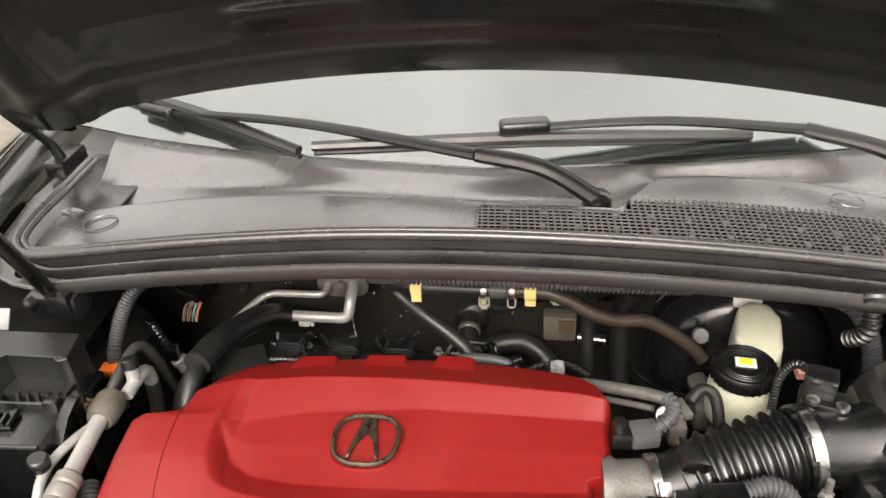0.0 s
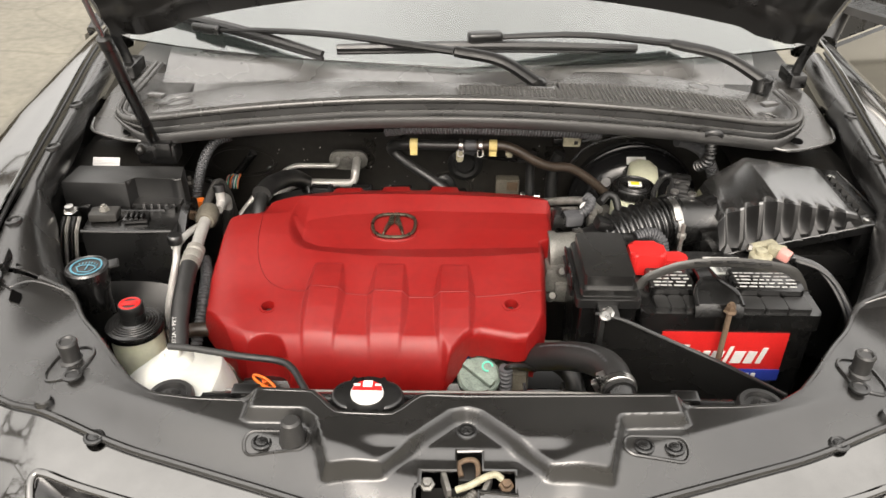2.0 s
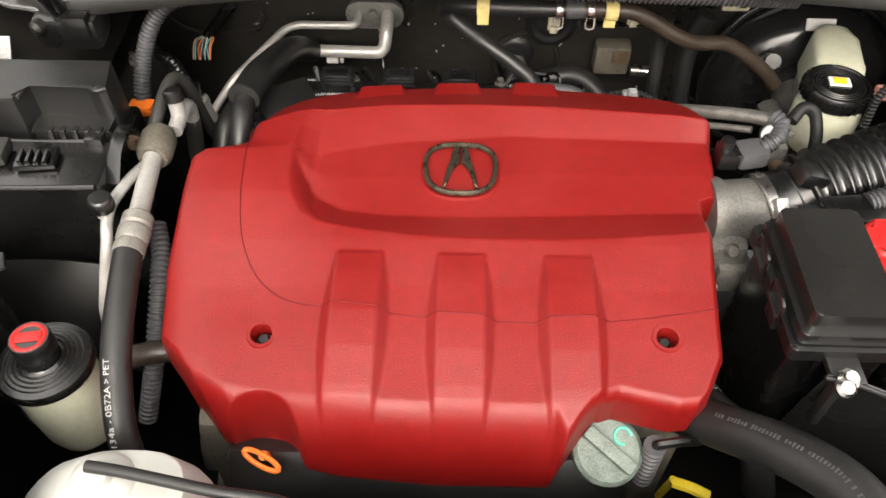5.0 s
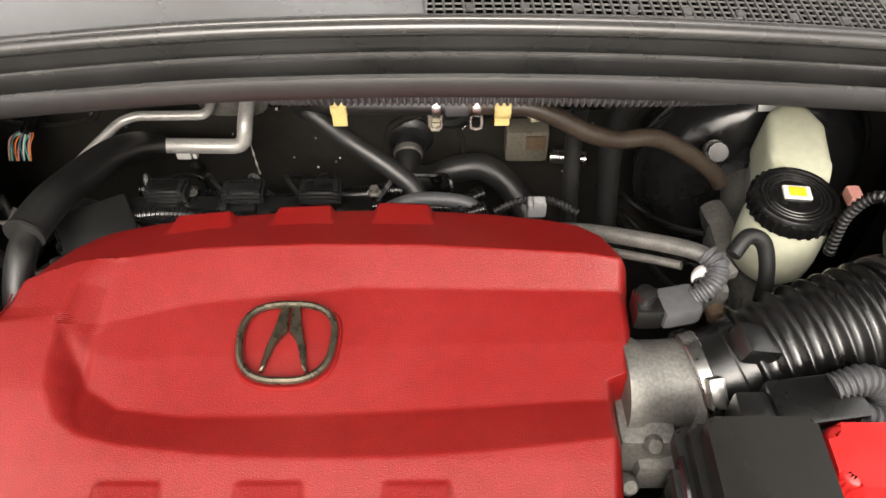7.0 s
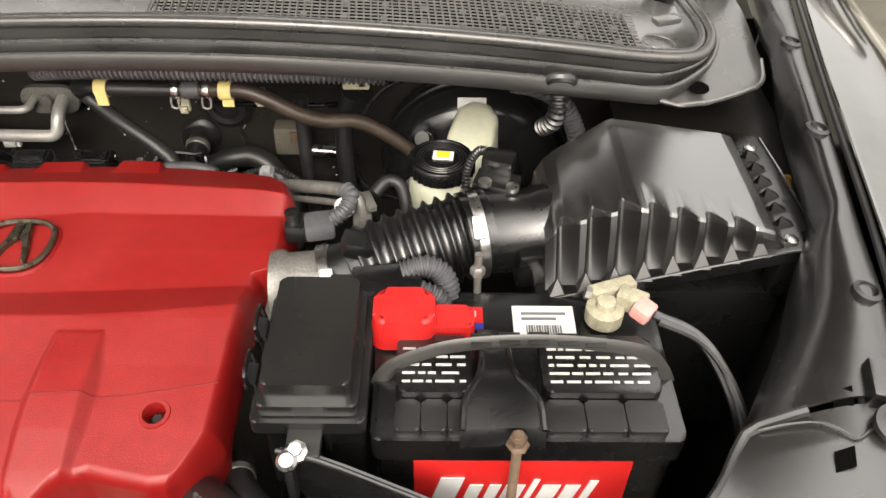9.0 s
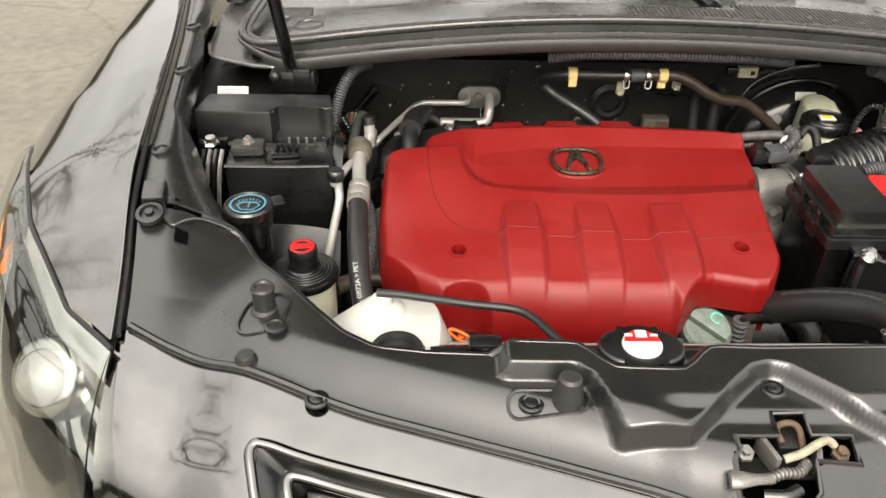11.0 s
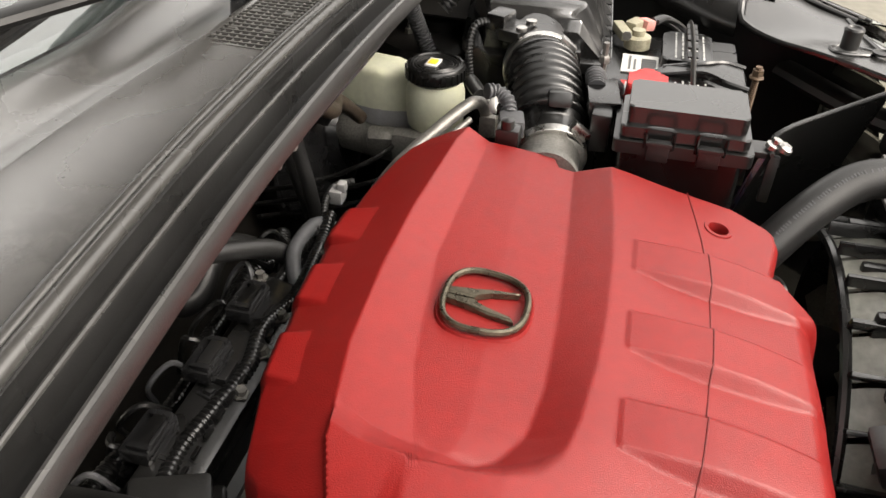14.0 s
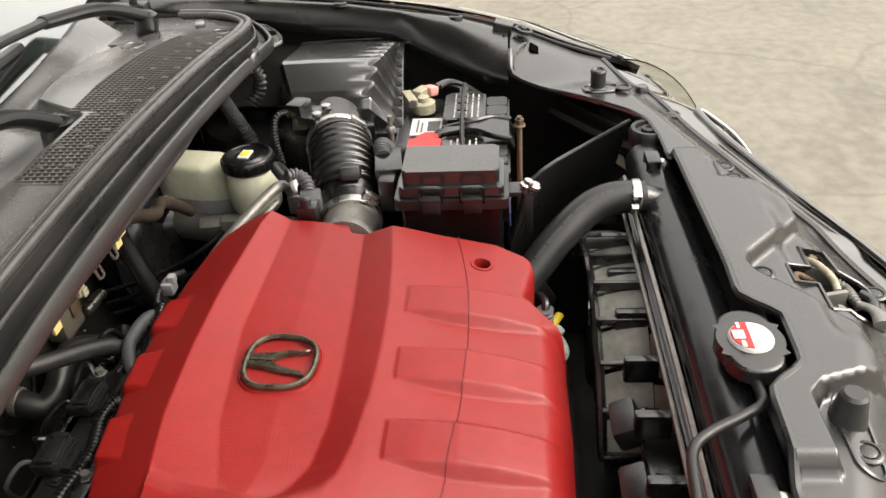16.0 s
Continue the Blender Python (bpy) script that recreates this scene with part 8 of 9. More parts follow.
def build_pipes():
    t = hose("suction_pipe", "bent aluminium air conditioning suction pipe", "pipe", bent([(-0.236, 0.797, 0.87), (-0.236, 0.765, 0.862), (-0.24, 0.752, 0.832), (-0.368, 0.757, 0.83), (-0.42, 0.69, 0.828)], 0.028), 0.0095, ALU)
    bm = bm_new()
    prism(bm, rounded(-0.3, -0.023, -0.212, 0.023, 0.022), 0, 0.01, 0.002)
    for v in bm.verts:
        v.co = Vector((v.co.x, 0.805 - v.co.z, 0.868 + v.co.y))
    part("flange", bm, CAST, t, "dull aluminium firewall flange")
    bm = bm_new()
    lathe(bm, [(0.008, 0), (0.008, 0.008), (0.001, 0.009)], (-0.258, 0.795, 0.872), (0, -1, 0), 6)
    part("bolt", bm, DULL_STEEL, t)
    hose("liquid_pipe", "thin bent aluminium air conditioning pipe", "pipe", bent([(-0.28, 0.797, 0.87), (-0.281, 0.768, 0.868), (-0.381, 0.768, 0.867), (-0.455, 0.68, 0.83), (-0.488, 0.652, 0.79)], 0.022), 0.006, ALU)
    k = thing("white_clip", "small white plastic pipe clip", "clip", (-0.317, 0.76, 0.81))
    bm = bm_new()
    box(bm, (-0.32, 0.757, 0.815), (0.018, 0.008, 0.012), 0.002)
    box(bm, (-0.306, 0.757, 0.817), (0.006, 0.008, 0.014), 0.002)
    part("clip", bm, LABEL, k)
    t = hose("return_rubber_hose", "thick black rubber hose curving down by the engine", "hose", [(-0.391, 0.528, 0.922), (-0.39, 0.5, 0.918), (-0.391, 0.475, 0.9), (-0.392, 0.455, 0.87), (-0.395, 0.445, 0.83)], 0.0135, RUBBER)
    bm = bm_new()
    tube(bm, [(-0.352, 0.757, 0.83), (-0.362, 0.715, 0.862), (-0.37, 0.67, 0.886), (-0.377, 0.62, 0.905), (-0.384, 0.57, 0.921), (-0.39, 0.522, 0.927)], 0.0185, 18, 8)
    part("foam_sleeve", bm, MATT, t, "matt black foam sleeve")
    bm = bm_new()
    lathe(bm, [(0.0165, 0), (0.0195, 0.0), (0.0195, 0.003), (0.0165, 0.003)], (-0.39, 0.522, 0.927), (-0.1, -1, -0.02), 22)
    part("sleeve_rim", bm, LIP, t, "grey rim of the sleeve")
    hose("bypass_hose", "black rubber hose looping behind the engine", "hose", [(-0.37, 0.62, 0.82), (-0.39, 0.63, 0.845), (-0.415, 0.6, 0.86), (-0.43, 0.55, 0.86), (-0.435, 0.52, 0.835)], 0.014, RUBBER)
    # discharge line along the wing: fitting, bright ferrule, black hose
    t = thing("discharge_line", "aluminium and black rubber discharge line beside the cover", "hose", (-0.455, 0.3, 0.8))
    bm = bm_new()
    tube(bm, [(-0.468, 0.43, 0.938), (-0.466, 0.39, 0.938), (-0.462, 0.34, 0.936), (-0.459, 0.305, 0.935)], 0.0105, 14, 8)
    part("pipe", bm, ALU, t, "dull aluminium pipe")
    bm = bm_new()
    lathe(bm, [(0.013, 0), (0.016, 0.003), (0.016, 0.014), (0.0135, 0.017), (0.0165, 0.02), (0.0165, 0.033), (0.0145, 0.036), (0.016, 0.04), (0.016, 0.05)], (-0.459, 0.312, 0.935), (0.02, -1, -0.1), 24)
    part("ferrule", bm, FERRULE, t, "white corroded ferrule")
    bm = bm_new()
    run = spline([(-0.458, 0.265, 0.931), (-0.455, 0.225, 0.922), (-0.452, 0.185, 0.909), (-0.447, 0.145, 0.89), (-0.437, 0.1, 0.86), (-0.425, 0.07, 0.8)], 10)
    tube(bm, run, 0.0145, 18, 1)
    body = part("hose", bm, RUBBER, t)
    lettering("printed_text", "R134a - 0B72A > PET", 0.0095, run[::-1], 0.0148, Vector((-0.28, -0.3, 1)), 0.055, GREYPRINT, body, "pale printed lettering")
    bm = bm_new()
    lathe(bm, [(0.017, -0.02), (0.02, -0.012), (0.02, 0.014), (0.016, 0.022)], (-0.468, 0.418, 0.937), (0.05, -1, 0), 18)
    part("fitting", bm, FOAM, t, "dusty aluminium fitting")
    bm = bm_new()
    lathe(bm, [(0.0115, 0), (0.0115, 0.012), (0.009, 0.014), (0.001, 0.014)], (-0.456, 0.473, 0.958), (-0.1, 0.25, 1), 12)
    part("valve_cap", bm, BLACK, t, "black service valve cap")
    bm = bm_new()
    tube(bm, [(-0.455, 0.445, 0.935), (-0.455, 0.468, 0.938), (-0.456, 0.473, 0.96)], 0.009, 12, 6)
    tube(bm, [(-0.455, 0.468, 0.936), (-0.454, 0.488, 0.936), (-0.455, 0.503, 0.922), (-0.457, 0.507, 0.9)], 0.0095, 12, 6)
    part("valve_stem", bm, ALU, t)
    t = thing("service_pipe", "thin aluminium pipe with black service cap", "pipe", (-0.5, 0.28, 0.82))
    bm = bm_new()
    tube(bm, [(-0.474, 0.4, 0.93), (-0.483, 0.36, 0.938), (-0.491, 0.325, 0.938), (-0.489, 0.3, 0.936), (-0.487, 0.282, 0.925), (-0.497, 0.262, 0.88), (-0.505, 0.25, 0.84), (-0.508, 0.245, 0.78)], 0.0062, 12, 8)
    part("pipe", bm, ALU, t)
    bm = bm_new()
    lathe(bm, [(0.008, -0.012), (0.0075, 0.0)], (-0.494, 0.312, 0.947), (0.05, 0, 1), 12)
    part("stem", bm, ALU, t)
    bm = bm_new()
    lathe(bm, [(0.0125, 0), (0.0135, 0.006), (0.0125, 0.014), (0.0105, 0.016), (0.001, 0.016)], (-0.494, 0.312, 0.945), (0.05, 0, 1), 10)
    part("cap", bm, BLACK, t, "black ribbed valve cap")
    t = thing("compressor_shield", "dusty grey dished metal shield beside the engine", "shield", (-0.435, 0.352, 0.79))
    bm = bm_new()
    shield_ax = Vector((-0.62, -0.45, 0.64)).normalized()
    lathe(bm, [(0.001, -0.004), (0.03, -0.003), (0.048, 0.0), (0.053, 0.004), (0.057, 0.003), (0.058, -0.004)], (-0.435, 0.352, 0.81), shield_ax, 36)
    part("dish", bm, FOAM, t)
    bm = bm_new()
    lathe(bm, [(0.014, -0.002), (0.0125, 0.003), (0.008, 0.0045), (0.001, 0.0045)], (-0.45, 0.362, 0.805), shield_ax, 20)
    part("boss", bm, FOAM, t)
    bm = bm_new()
    lathe(bm, [(0.006, 0.0), (0.006, 0.004), (0.001, 0.004)], Vector((-0.45, 0.362, 0.805)) + shield_ax * 0.004, shield_ax, 6)
    part("bolt", bm, DULL_STEEL, t)
    t = thing("pipe_bracket", "black stamped bracket with rusty bolt", "bracket", (-0.48, 0.42, 0.9))
    bm = bm_new()
    rings(bm, [[(-0.505, y, z), (-0.502, y, z + 0.003), (-0.488, y - 0.002, z + 0.003), (-0.49, y - 0.002, z)] for y, z in ((0.43, 0.9), (0.433, 0.945), (0.42, 0.963), (0.4, 0.968), (0.375, 0.96), (0.35, 0.94))])
    part("strap", bm, BLACK, t)
    bm = bm_new()
    lathe(bm, [(0.011, 0), (0.011, 0.003), (0.007, 0.004), (0.007, 0.01), (0.001, 0.01)], (-0.497, 0.432, 0.93), (-0.3, -1, 0.2), 6)
    part("bolt", bm, RUST, t, "rusty bolt")
    t = thing("pressure_switch", "aluminium pressure switch with black wiring plug", "switch", (-0.496, 0.648, 0.78))
    bm = bm_new()
    lathe(bm, [(0.01, -0.03), (0.01, 0.0), (0.0125, 0.002), (0.0125, 0.01), (0.009, 0.013), (0.009, 0.016)], (-0.496, 0.648, 0.81), (-0.25, -0.1, 1), 18)
    part("switch", bm, ALU, t)
    bm = bm_new()
    tube(bm, [(-0.5, 0.646, 0.826), (-0.505, 0.64, 0.85), (-0.512, 0.638, 0.875), (-0.522, 0.645, 0.888), (-0.54, 0.66, 0.885), (-0.55, 0.68, 0.87)], 0.0075, 10, 8, ridge=0.0012)
    box(bm, (-0.502, 0.643, 0.838), (0.022, 0.02, 0.026), 0.003)
    part("plug", bm, BLACK, t)
    rng = random.Random(4)
    for i, m in enumerate((WIRE_PINK, MINT, CONDUIT, ORANGE, WIRE_PINK, BLUE, LABEL, MINT, WIRE_PINK, ORANGE)):
        bm = bm_new()
        x = -0.526 + 0.003 * i
        tube(bm, [(-0.505, 0.765, 0.848), (x + 0.002, 0.758, 0.846 + rng.uniform(-0.003, 0.003)), (x - 0.002, 0.748, 0.838 + rng.uniform(-0.003, 0.003)), (x - 0.002 + rng.uniform(-0.003, 0.003), 0.738, 0.822)], 0.0011, 6, 6)
        part("wire", bm, m, t, "coloured wire")
    bm = bm_new()
    tube(bm, [(-0.508, 0.765, 0.844), (-0.49, 0.77, 0.865), (-0.465, 0.775, 0.895)], 0.009, 10, 6)
    part("taped_loom", bm, BLACK, t)
    t = hose("corrugated_drain_hose", "grey corrugated hose hanging from the cowl", "hose", [(-0.462, 0.605, 1.012), (-0.486, 0.59, 1.007), (-0.503, 0.575, 0.988), (-0.515, 0.56, 0.96), (-0.522, 0.54, 0.925), (-0.523, 0.525, 0.89), (-0.52, 0.51, 0.84)], 0.0095, CONDUIT, ridge=0.0022, pitch=0.0048)
    bm = bm_new()
    box(bm, (-0.521, 0.519, 0.908), (0.03, 0.02, 0.014), 0.003)
    part("orange_clip", bm, ORANGE, t, "orange wiring clip")
    hose("bent_grey_pipe", "bent grey coolant pipe beside the fittings", "pipe", [(-0.457, 0.507, 0.905), (-0.462, 0.512, 0.87), (-0.47, 0.52, 0.82), (-0.468, 0.545, 0.79), (-0.445, 0.59, 0.785), (-0.42, 0.62, 0.78)], 0.0105, STRAP)
    hose("looped_pipe", "thin grey pipe looping over the fittings", "pipe", [(-0.487, 0.43, 0.915), (-0.48, 0.47, 0.94), (-0.474, 0.512, 0.953), (-0.468, 0.53, 0.945), (-0.462, 0.54, 0.915), (-0.458, 0.548, 0.87), (-0.455, 0.56, 0.83)], 0.0075, STRAP)
    hose("wing_hose", "black corrugated hose behind the discharge line", "hose", [(-0.455, 0.33, 0.9), (-0.445, 0.3, 0.89), (-0.44, 0.25, 0.87), (-0.445, 0.2, 0.82), (-0.46, 0.17, 0.76)], 0.0095, CONDUIT, ridge=0.002)

    # vacuum hose along the firewall with yellow bands and spring clips
    t = thing("vacuum_hose", "black and brown rubber vacuum hose with yellow bands", "hose", (0.05, 0.64, 0.87))
    bm = bm_new()
    tube(bm, [(-0.02, 0.6, 0.84), (-0.024, 0.628, 0.872), (-0.05, 0.645, 0.892), (-0.09, 0.664, 0.912), (-0.128, 0.685, 0.93), (-0.147, 0.688, 0.948), (-0.142, 0.672, 0.966), (-0.12, 0.655, 0.976), (-0.095, 0.648, 0.98), (-0.04, 0.646, 0.98), (0.02, 0.643, 0.982)], 0.0105, 14, 10)
    part("front_hose", bm, RUBBER, t)
    bm = bm_new()
    tube(bm, [(0.02, 0.643, 0.982), (0.06, 0.638, 0.985), (0.09, 0.635, 0.985), (0.12, 0.634, 0.972), (0.152, 0.635, 0.952), (0.185, 0.642, 0.937), (0.225, 0.655, 0.928), (0.26, 0.66, 0.908), (0.3, 0.66, 0.876), (0.315, 0.655, 0.86)], 0.0098, 14, 10)
    part("rear_hose", bm, OLD_HOSE, t, "brown-stained hose length")
    bm = bm_new()
    tube(bm, [(0.008, 0.643, 0.9815), (0.03, 0.642, 0.983)], 0.012, 12, 4)
    part("joiner", bm, CONDUIT, t)
    for x in (-0.098, 0.064):
        bm = bm_new()
        lathe(bm, [(0.0118, 0), (0.0124, 0.001), (0.0124, 0.015), (0.0118, 0.016)], (x - 0.008, 0.6475 - 0.01 * (x + 0.098) / 0.16, 0.981 + 0.004 * (x > 0)), (1, -0.04, 0), 20)
        box(bm, (x, 0.637, 0.973), (0.015, 0.004, 0.024), 0.001)
        part("yellow_band", bm, PALE_YELLOW, t, "faded yellow paper band")
    for x in (-0.002, 0.038):
        bm = bm_new()
        lathe(bm, [(0.0122, 0), (0.0128, 0.001), (0.0128, 0.008), (0.0122, 0.009)], (x - 0.004, 0.6425, 0.982), (1, 0, 0), 20)
        tube(bm, [(x - 0.005, 0.632, 0.977), (x - 0.005, 0.629, 0.964), (x + 0.005, 0.629, 0.964), (x + 0.005, 0.632, 0.977)], 0.0016, 6, 2)
        part("spring_clip", bm, STEEL, t, "bright spring clip")

    t = thing("heater_hose", "black rubber heater hose from the firewall", "hose", (0.05, 0.76, 0.75))
    bm = bm_new()
    tube(bm, [(-0.04, 0.8, 0.8), (-0.041, 0.775, 0.795), (-0.035, 0.752, 0.782), (-0.01, 0.745, 0.785), (0.02, 0.748, 0.797), (0.055, 0.75, 0.797), (0.09, 0.735, 0.775), (0.115, 0.7, 0.74), (0.12, 0.64, 0.7)], 0.017, 16, 10)
    part("hose", bm, RUBBER, t)
    bm = bm_new()
    lathe(bm, [(0.018, 0), (0.019, 0.001), (0.019, 0.008), (0.018, 0.009)], (-0.0405, 0.782, 0.798), (0, -1, -0.2), 22)
    part("clamp", bm, DULL_STEEL, t)
    bm = bm_new()
    lathe(bm, [(0.032, 0), (0.032, 0.006), (0.026, 0.012), (0.02, 0.014)], (-0.04, 0.808, 0.802), (0, -1, 0), 28)
    part("grommet", bm, RUBBER, t)
    t = thing("intake_elbow", "grey rimmed elbow behind the engine cover", "elbow", (-0.01, 0.6, 0.82))
    bm = bm_new()
    tube(bm, [(-0.07, 0.585, 0.86), (-0.055, 0.6, 0.875), (-0.02, 0.612, 0.88), (0.03, 0.61, 0.876), (0.05, 0.598, 0.86)], 0.008, 10, 8)
    part("rim", bm, CONDUIT, t)
    bm = bm_new()
    lathe(bm, [(0.05, 0), (0.05, 0.03), (0.045, 0.034), (0.001, 0.034)], (-0.01, 0.58, 0.835), (0, 0.3, 1), 30)
    part("bowl", bm, BLACK, t)
    hose("vertical_pipe", "upright black rubber pipe by the firewall", "hose", [(0.15, 0.68, 0.95), (0.148, 0.68, 0.91), (0.15, 0.67, 0.85), (0.155, 0.66, 0.76)], 0.0095, RUBBER)
    hose("vertical_hose", "wider upright black hose by the firewall", "hose", [(0.215, 0.72, 0.93), (0.205, 0.72, 0.9), (0.2, 0.71, 0.85), (0.205, 0.69, 0.76)], 0.0135, RUBBER)
    t = thing("firewall_valve", "rust-stained grey valve block on the firewall", "valve", (0.11, 0.77, 0.78))
    bm = bm_new()
    box(bm, (0.11, 0.785, 0.812), (0.055, 0.03, 0.05), 0.006)
    part("block", bm, FOAM, t)
    bm = bm_new()
    box(bm, (0.12, 0.768, 0.822), (0.024, 0.004, 0.02), 0.001)
    part("rust_patch", bm, RUST, t, "rust-brown patch")
    bm = bm_new()
    tube(bm, [(0.14, 0.77, 0.798), (0.185, 0.765, 0.798)], 0.009, 10, 4)
    part("steel_pipe", bm, STEEL, t)

    # twin steel fuel pipes at the rear corner of the cover
    t = thing("fuel_pipe", "dull steel pipe running to the throttle corner", "pipe", (0.18, 0.5, 0.87))
    bm = bm_new()
    tube(bm, [(0.095, 0.56, 0.888), (0.14, 0.545, 0.903), (0.185, 0.515, 0.925), (0.222, 0.488, 0.942), (0.238, 0.475, 0.945), (0.246, 0.466, 0.935), (0.25, 0.46, 0.905)], 0.008, 14, 10)
    part("upper_pipe", bm, DULL_STEEL, t)
    bm = bm_new()
    tube(bm, [(0.095, 0.545, 0.878), (0.14, 0.532, 0.893), (0.185, 0.503, 0.914), (0.22, 0.478, 0.93)], 0.0042, 12, 8)
    part("lower_pipe", bm, DULL_STEEL, t)
    bm = bm_new()
    box(bm, (0.248, 0.46, 0.912), (0.022, 0.022, 0.03), 0.005)
    box(bm, (0.255, 0.475, 0.935), (0.012, 0.03, 0.01), 0.002, turn(0, 0, 20))
    part("end_block", bm, CAST, t)
    bm = bm_new()
    lathe(bm, [(0.009, 0), (0.009, 0.012), (0.006, 0.014), (0.006, 0.02), (0.001, 0.02)], (0.25, 0.452, 0.902), (0.1, -1, -0.1), 14)
    part("brass_nipple", bm, RUST, t, "brass nipple")
    bm = bm_new()
    lathe(bm, [(0.011, 0), (0.012, 0.002), (0.012, 0.007), (0.011, 0.009)], (0.232, 0.452, 0.947), (-0.4, -1, 0.4), 16)
    part("white_ring", bm, LABEL, t, "white collar ring")
    bm = bm_new()
    tube(bm, [(0.228, 0.45, 0.945), (0.225, 0.43, 0.945)], 0.008, 10, 3)
    part("plug", bm, BLACK, t)
    bm = bm_new()
    box(bm, (0.105, 0.612, 0.868), (0.02, 0.016, 0.018), 0.003)
    box(bm, (0.106, 0.606, 0.88), (0.012, 0.01, 0.012), 0.002)
    part("white_plug", bm, GREYLABEL, t, "pale grey wiring plug")
    bm = bm_new()
    tube(bm, [(0.06, 0.612, 0.86), (0.085, 0.62, 0.868), (0.12, 0.622, 0.868), (0.15, 0.61, 0.86)], 0.004, 8, 6, ridge=0.0012, pitch=0.005)
    part("sleeve", bm, MATT, t)

    # looms under the cowl
    hose("cowl_loom", "black corrugated wiring loom under the cowl lip", "loom", [(-0.15, 0.6, 1.03), (-0.1, 0.584, 1.042), (0.0, 0.5785, 1.046), (0.12, 0.5785, 1.044), (0.2, 0.582, 1.041), (0.27, 0.598, 1.03)], 0.0095, CONDUIT, ridge=0.003, pitch=0.006)
    hose("booster_loom", "grey corrugated loom beside the brake booster", "loom", [(0.43, 0.62, 1.01), (0.46, 0.628, 1.0), (0.495, 0.635, 0.975), (0.52, 0.63, 0.93), (0.525, 0.61, 0.88), (0.5, 0.58, 0.84)], 0.0115, CONDUIT, ridge=0.003, pitch=0.006)
    t = hose("cowl_drain", "short ribbed drain hose hanging below the cowl", "hose", [(0.478, 0.562, 1.03), (0.478, 0.556, 1.01), (0.474, 0.562, 0.99), (0.466, 0.575, 0.975)], 0.01, MATT, ridge=0.0035, pitch=0.008)
    bm = bm_new()
    tube(bm, [(0.462, 0.566, 1.03), (0.464, 0.56, 1.05), (0.478, 0.556, 1.056), (0.492, 0.56, 1.05), (0.494, 0.566, 1.03)], 0.006, 8, 6)
    part("arch", bm, MATT, t)
    t = thing("wiring_connector", "pale wiring connector on the firewall", "connector", (0.22, 0.67, 0.965))
    bm = bm_new()
    box(bm, (0.228, 0.668, 0.983), (0.036, 0.016, 0.02), 0.003)
    part("housing", bm, BEIGE, t)
    bm = bm_new()
    box(bm, (0.199, 0.668, 0.983), (0.02, 0.014, 0.016), 0.002)
    part("socket", bm, BLACK, t)
    bm = bm_new()
    box(bm, (0.236, 0.66, 0.983), (0.008, 0.004, 0.008), 0.001)
    part("latch", bm, BLACK, t)
    bm = bm_new()
    tube(bm, [(0.248, 0.67, 0.982), (0.27, 0.68, 0.982), (0.3, 0.69, 0.975)], 0.005, 8, 6)
    part("lead", bm, BLACK, t)
    t = thing("clip_tab", "pale plastic clip tabs below the vacuum hose", "clip", (0.0, 0.65, 0.94), "hose clips")
    for x, z in ((-0.003, 0.95), (0.1, 0.962)):
        bm = bm_new()
        box(bm, (x, 0.662, z), (0.016, 0.006, 0.024), 0.002)
        box(bm, (x, 0.657, z - 0.008), (0.01, 0.004, 0.01), 0.001)
        part("tab", bm, BEIGE, t)
    hose("thin_cable", "thin black cable slanting across the firewall", "cable", [(0.03, 0.66, 0.95), (0.08, 0.7, 0.925), (0.15, 0.73, 0.905), (0.19, 0.75, 0.895)], 0.004, BLACK)
    hose("arched_wire", "thin black cable over the brake booster", "cable", [(0.225, 0.69, 0.9), (0.26, 0.69, 0.955), (0.31, 0.68, 0.985), (0.36, 0.67, 0.998)], 0.004, BLACK)


build_pipes()


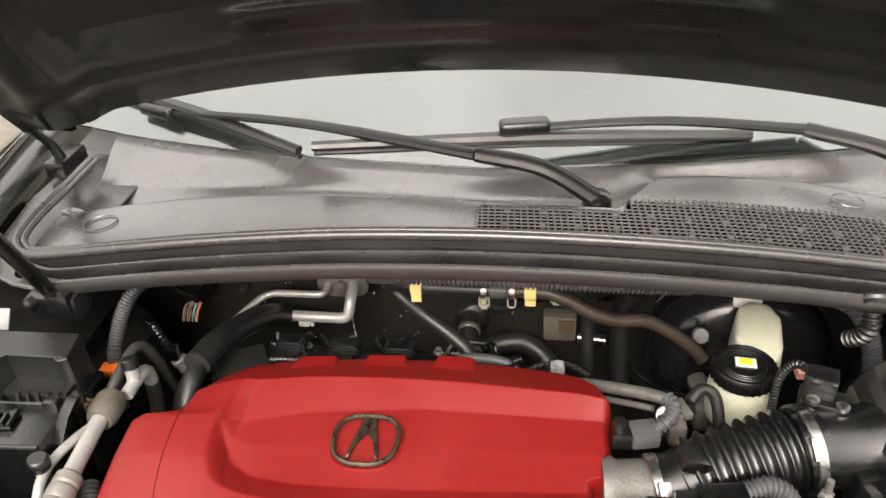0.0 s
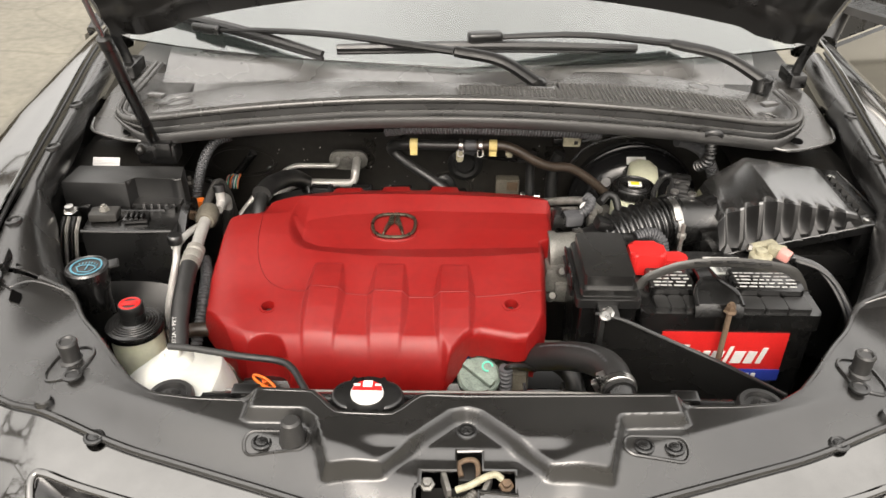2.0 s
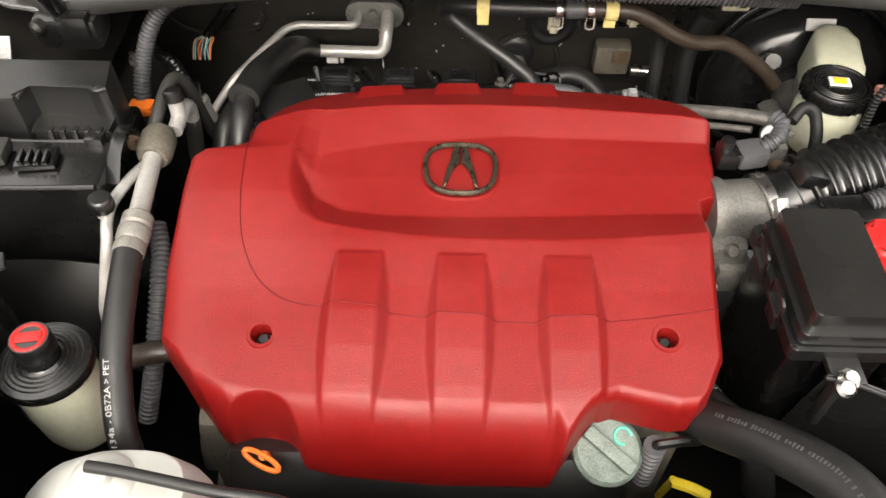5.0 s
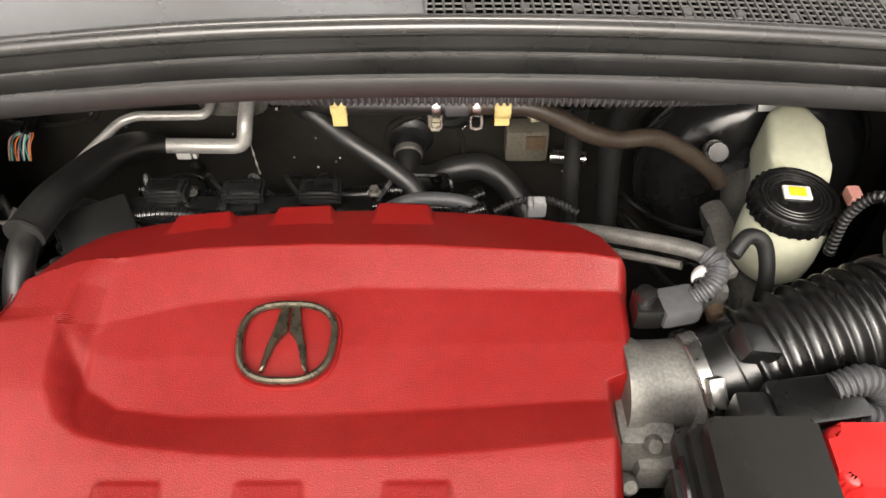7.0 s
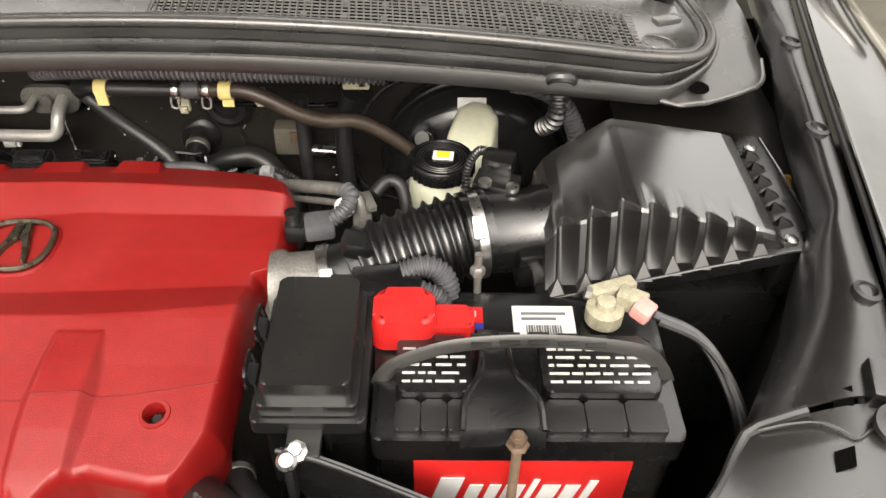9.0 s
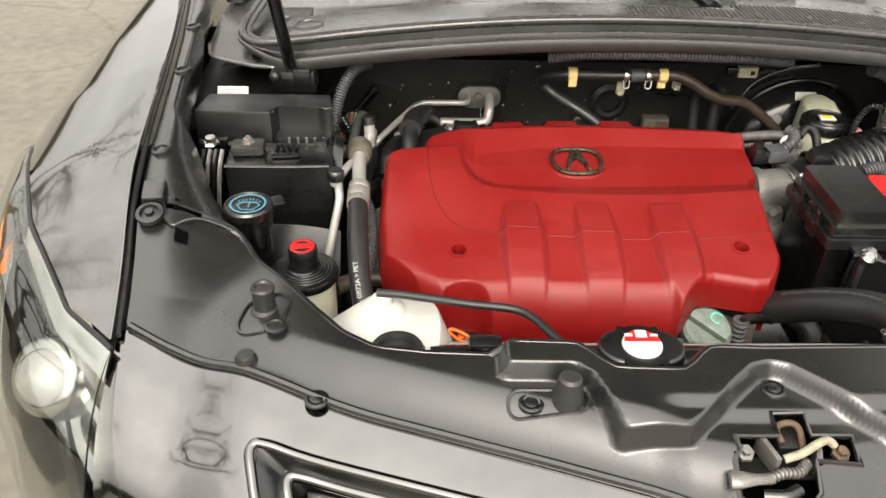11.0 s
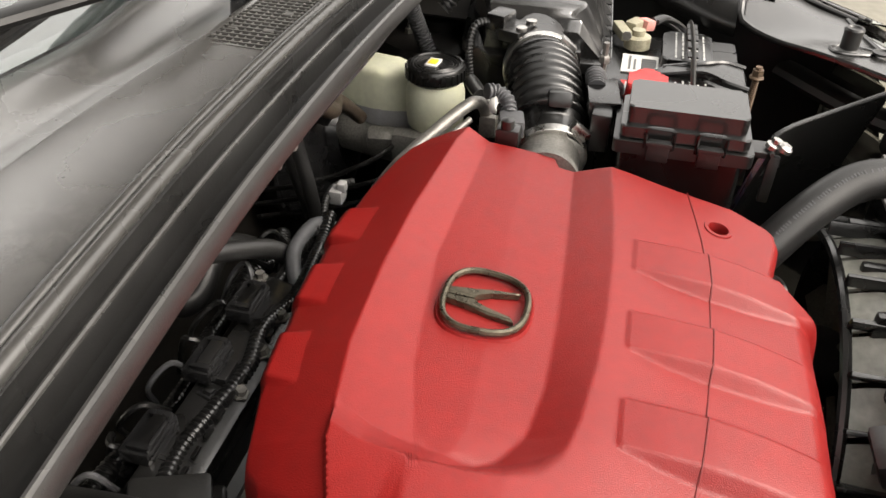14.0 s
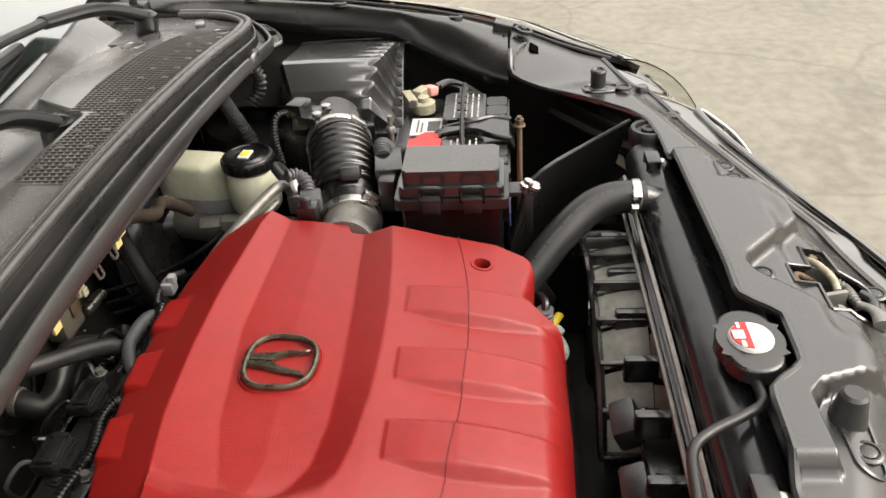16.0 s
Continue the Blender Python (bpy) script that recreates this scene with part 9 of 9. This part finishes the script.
# ---------------------------------------------------------------- panel fittings
def build_fittings():
    for s in (-1, 1):
        t = thing("bump_stop", "grey rubber hood bump stop", "bump stop", (s * 0.541, 0.0, 0.93), "bump stops")
        bm = bm_new()
        lathe(bm, [(0.0165, -0.045), (0.0165, -0.03), (0.0125, -0.027), (0.0128, -0.006), (0.0138, 0.0), (0.012, 0.003), (0.0095, 0.003), (0.0075, 0.0005), (0.001, 0.0005)], (s * 0.541, 0.0, 0.98), (0, 0, 1), 28)
        part("stop", bm, LIP, t)
        bm = bm_new()
        lathe(bm, [(0.013, 0), (0.013, 0.003), (0.009, 0.004), (0.008, 0.002), (0.001, 0.002)], (s * 0.522, -0.04, 0.956), (0, 0, 1), 20)
        part("clip", bm, MATT, t)
    pins = [(-0.468, -0.122, 0.012), (0.472, -0.113, 0.012), (0.001, -0.126, 0.014), (-0.249, -0.145, 0.013), (0.216, -0.145, 0.013), (0.254, -0.143, 0.013), (0.003, -0.252, 0.014)]
    first = None
    for x, y, r in pins:
        z = panel_z(x, y)
        if first is None:
            first = thing("push_pin", "black plastic push pin in the panel", "push pin", (0, 0, 0), "panel push pins")
            bm = bm_new()
            lathe(bm, [(1.0, -0.1), (1.0, 0.12), (0.86, 0.22), (0.72, 0.22), (0.68, 0.08), (0.6, 0.06), (0.56, 0.2), (0.4, 0.26), (0.001, 0.26)], (0, 0, 0), (0, 0, 1), 24)
            part("head", bm, BLACK, first)
            first.scale = (0.013, 0.013, 0.013)
            first.location = (x, y, z)
        else:
            copy_thing(first, pose(x, y, z))
    t = thing("rubber_stop", "tall black rubber stop on the front panel", "rubber stop", (-0.212, -0.141, 0.945))
    bm = bm_new()
    lathe(bm, [(0.018, 0.945), (0.016, 0.955), (0.0125, 0.975), (0.012, 0.98), (0.009, 0.983), (0.001, 0.983)], (-0.212, -0.141, 0), (0, 0, 1), 24)
    part("stop", bm, LIP, t)

    t = thing("hood_latch", "zinc hood latch in its dark opening", "latch", (0.0, -0.19, 0.88))
    # near-black plate painted as the shade below the latch
    bm = bm_new()
    box(bm, (0.0, -0.203, 0.9), (0.15, 0.12, 0.006), 0.002)
    part("well", bm, HOLE_SHADE, t)
    bm = bm_new()
    box(bm, (0.003, -0.2, 0.92), (0.112, 0.03, 0.004), 0.001, turn(-12, 0, 0))
    box(bm, (0.004, -0.172, 0.928), (0.026, 0.03, 0.012), 0.003)
    part("plate", bm, BAY, t)
    bm = bm_new()
    box(bm, (-0.024, -0.194, 0.934), (0.006, 0.034, 0.022), 0.002, turn(0, 0, 14))
    part("side_plate", bm, DULL_STEEL, t, "dull zinc side plate")
    bm = bm_new()
    box(bm, (0.024, -0.196, 0.932), (0.006, 0.03, 0.02), 0.002, turn(0, 0, -20))
    part("side_plate", bm, DULL_STEEL, t, "dull zinc side plate")
    bm = bm_new()
    tube(bm, [(-0.012, -0.204, 0.938), (0.004, -0.202, 0.944), (0.022, -0.193, 0.948), (0.034, -0.187, 0.946), (0.042, -0.188, 0.94)], 0.0042, 10, 6)
    part("striker_jaw", bm, BEIGE, t, "brassy worn catch")
    bm = bm_new()
    tube(bm, [(-0.006, -0.182, 0.936), (-0.008, -0.168, 0.942), (0.006, -0.163, 0.944), (0.014, -0.17, 0.942), (0.014, -0.19, 0.93)], 0.0034, 8, 6)
    part("striker_loop", bm, RUST, t, "brown wire loop")
    for x in (-0.046, 0.047):
        bm = bm_new()
        lathe(bm, [(0.009, 0), (0.009, 0.005), (0.0055, 0.006), (0.005, 0.011), (0.001, 0.011)], (x, -0.193, 0.932), (0, -0.3, 1), 6)
        part("bolt", bm, RUST if x > 0 else CAST, t)
    bm = bm_new()
    tube(bm, [(-0.03, -0.222, 0.932), (-0.045, -0.228, 0.938), (-0.062, -0.23, 0.94), (-0.072, -0.229, 0.939)], lambda k: 0.006 + 0.004 * sstep(0.3, 0.8, k), 12, 5, flat=0.7)
    part("release_lever", bm, DULL_STEEL, t, "bright release lever")
    bm = bm_new()
    tube(bm, [(-0.032, -0.222, 0.93), (-0.018, -0.218, 0.934), (-0.002, -0.216, 0.934), (0.01, -0.206, 0.936)], 0.0048, 10, 8, ridge=0.0018, pitch=0.004)
    part("spring", bm, DULL_STEEL, t)
    bm = bm_new()
    tube(bm, [(-0.04, -0.236, 0.925), (-0.02, -0.239, 0.928), (-0.006, -0.232, 0.928)], 0.0065, 10, 5)
    part("cable_end", bm, BLACK, t)


build_fittings()
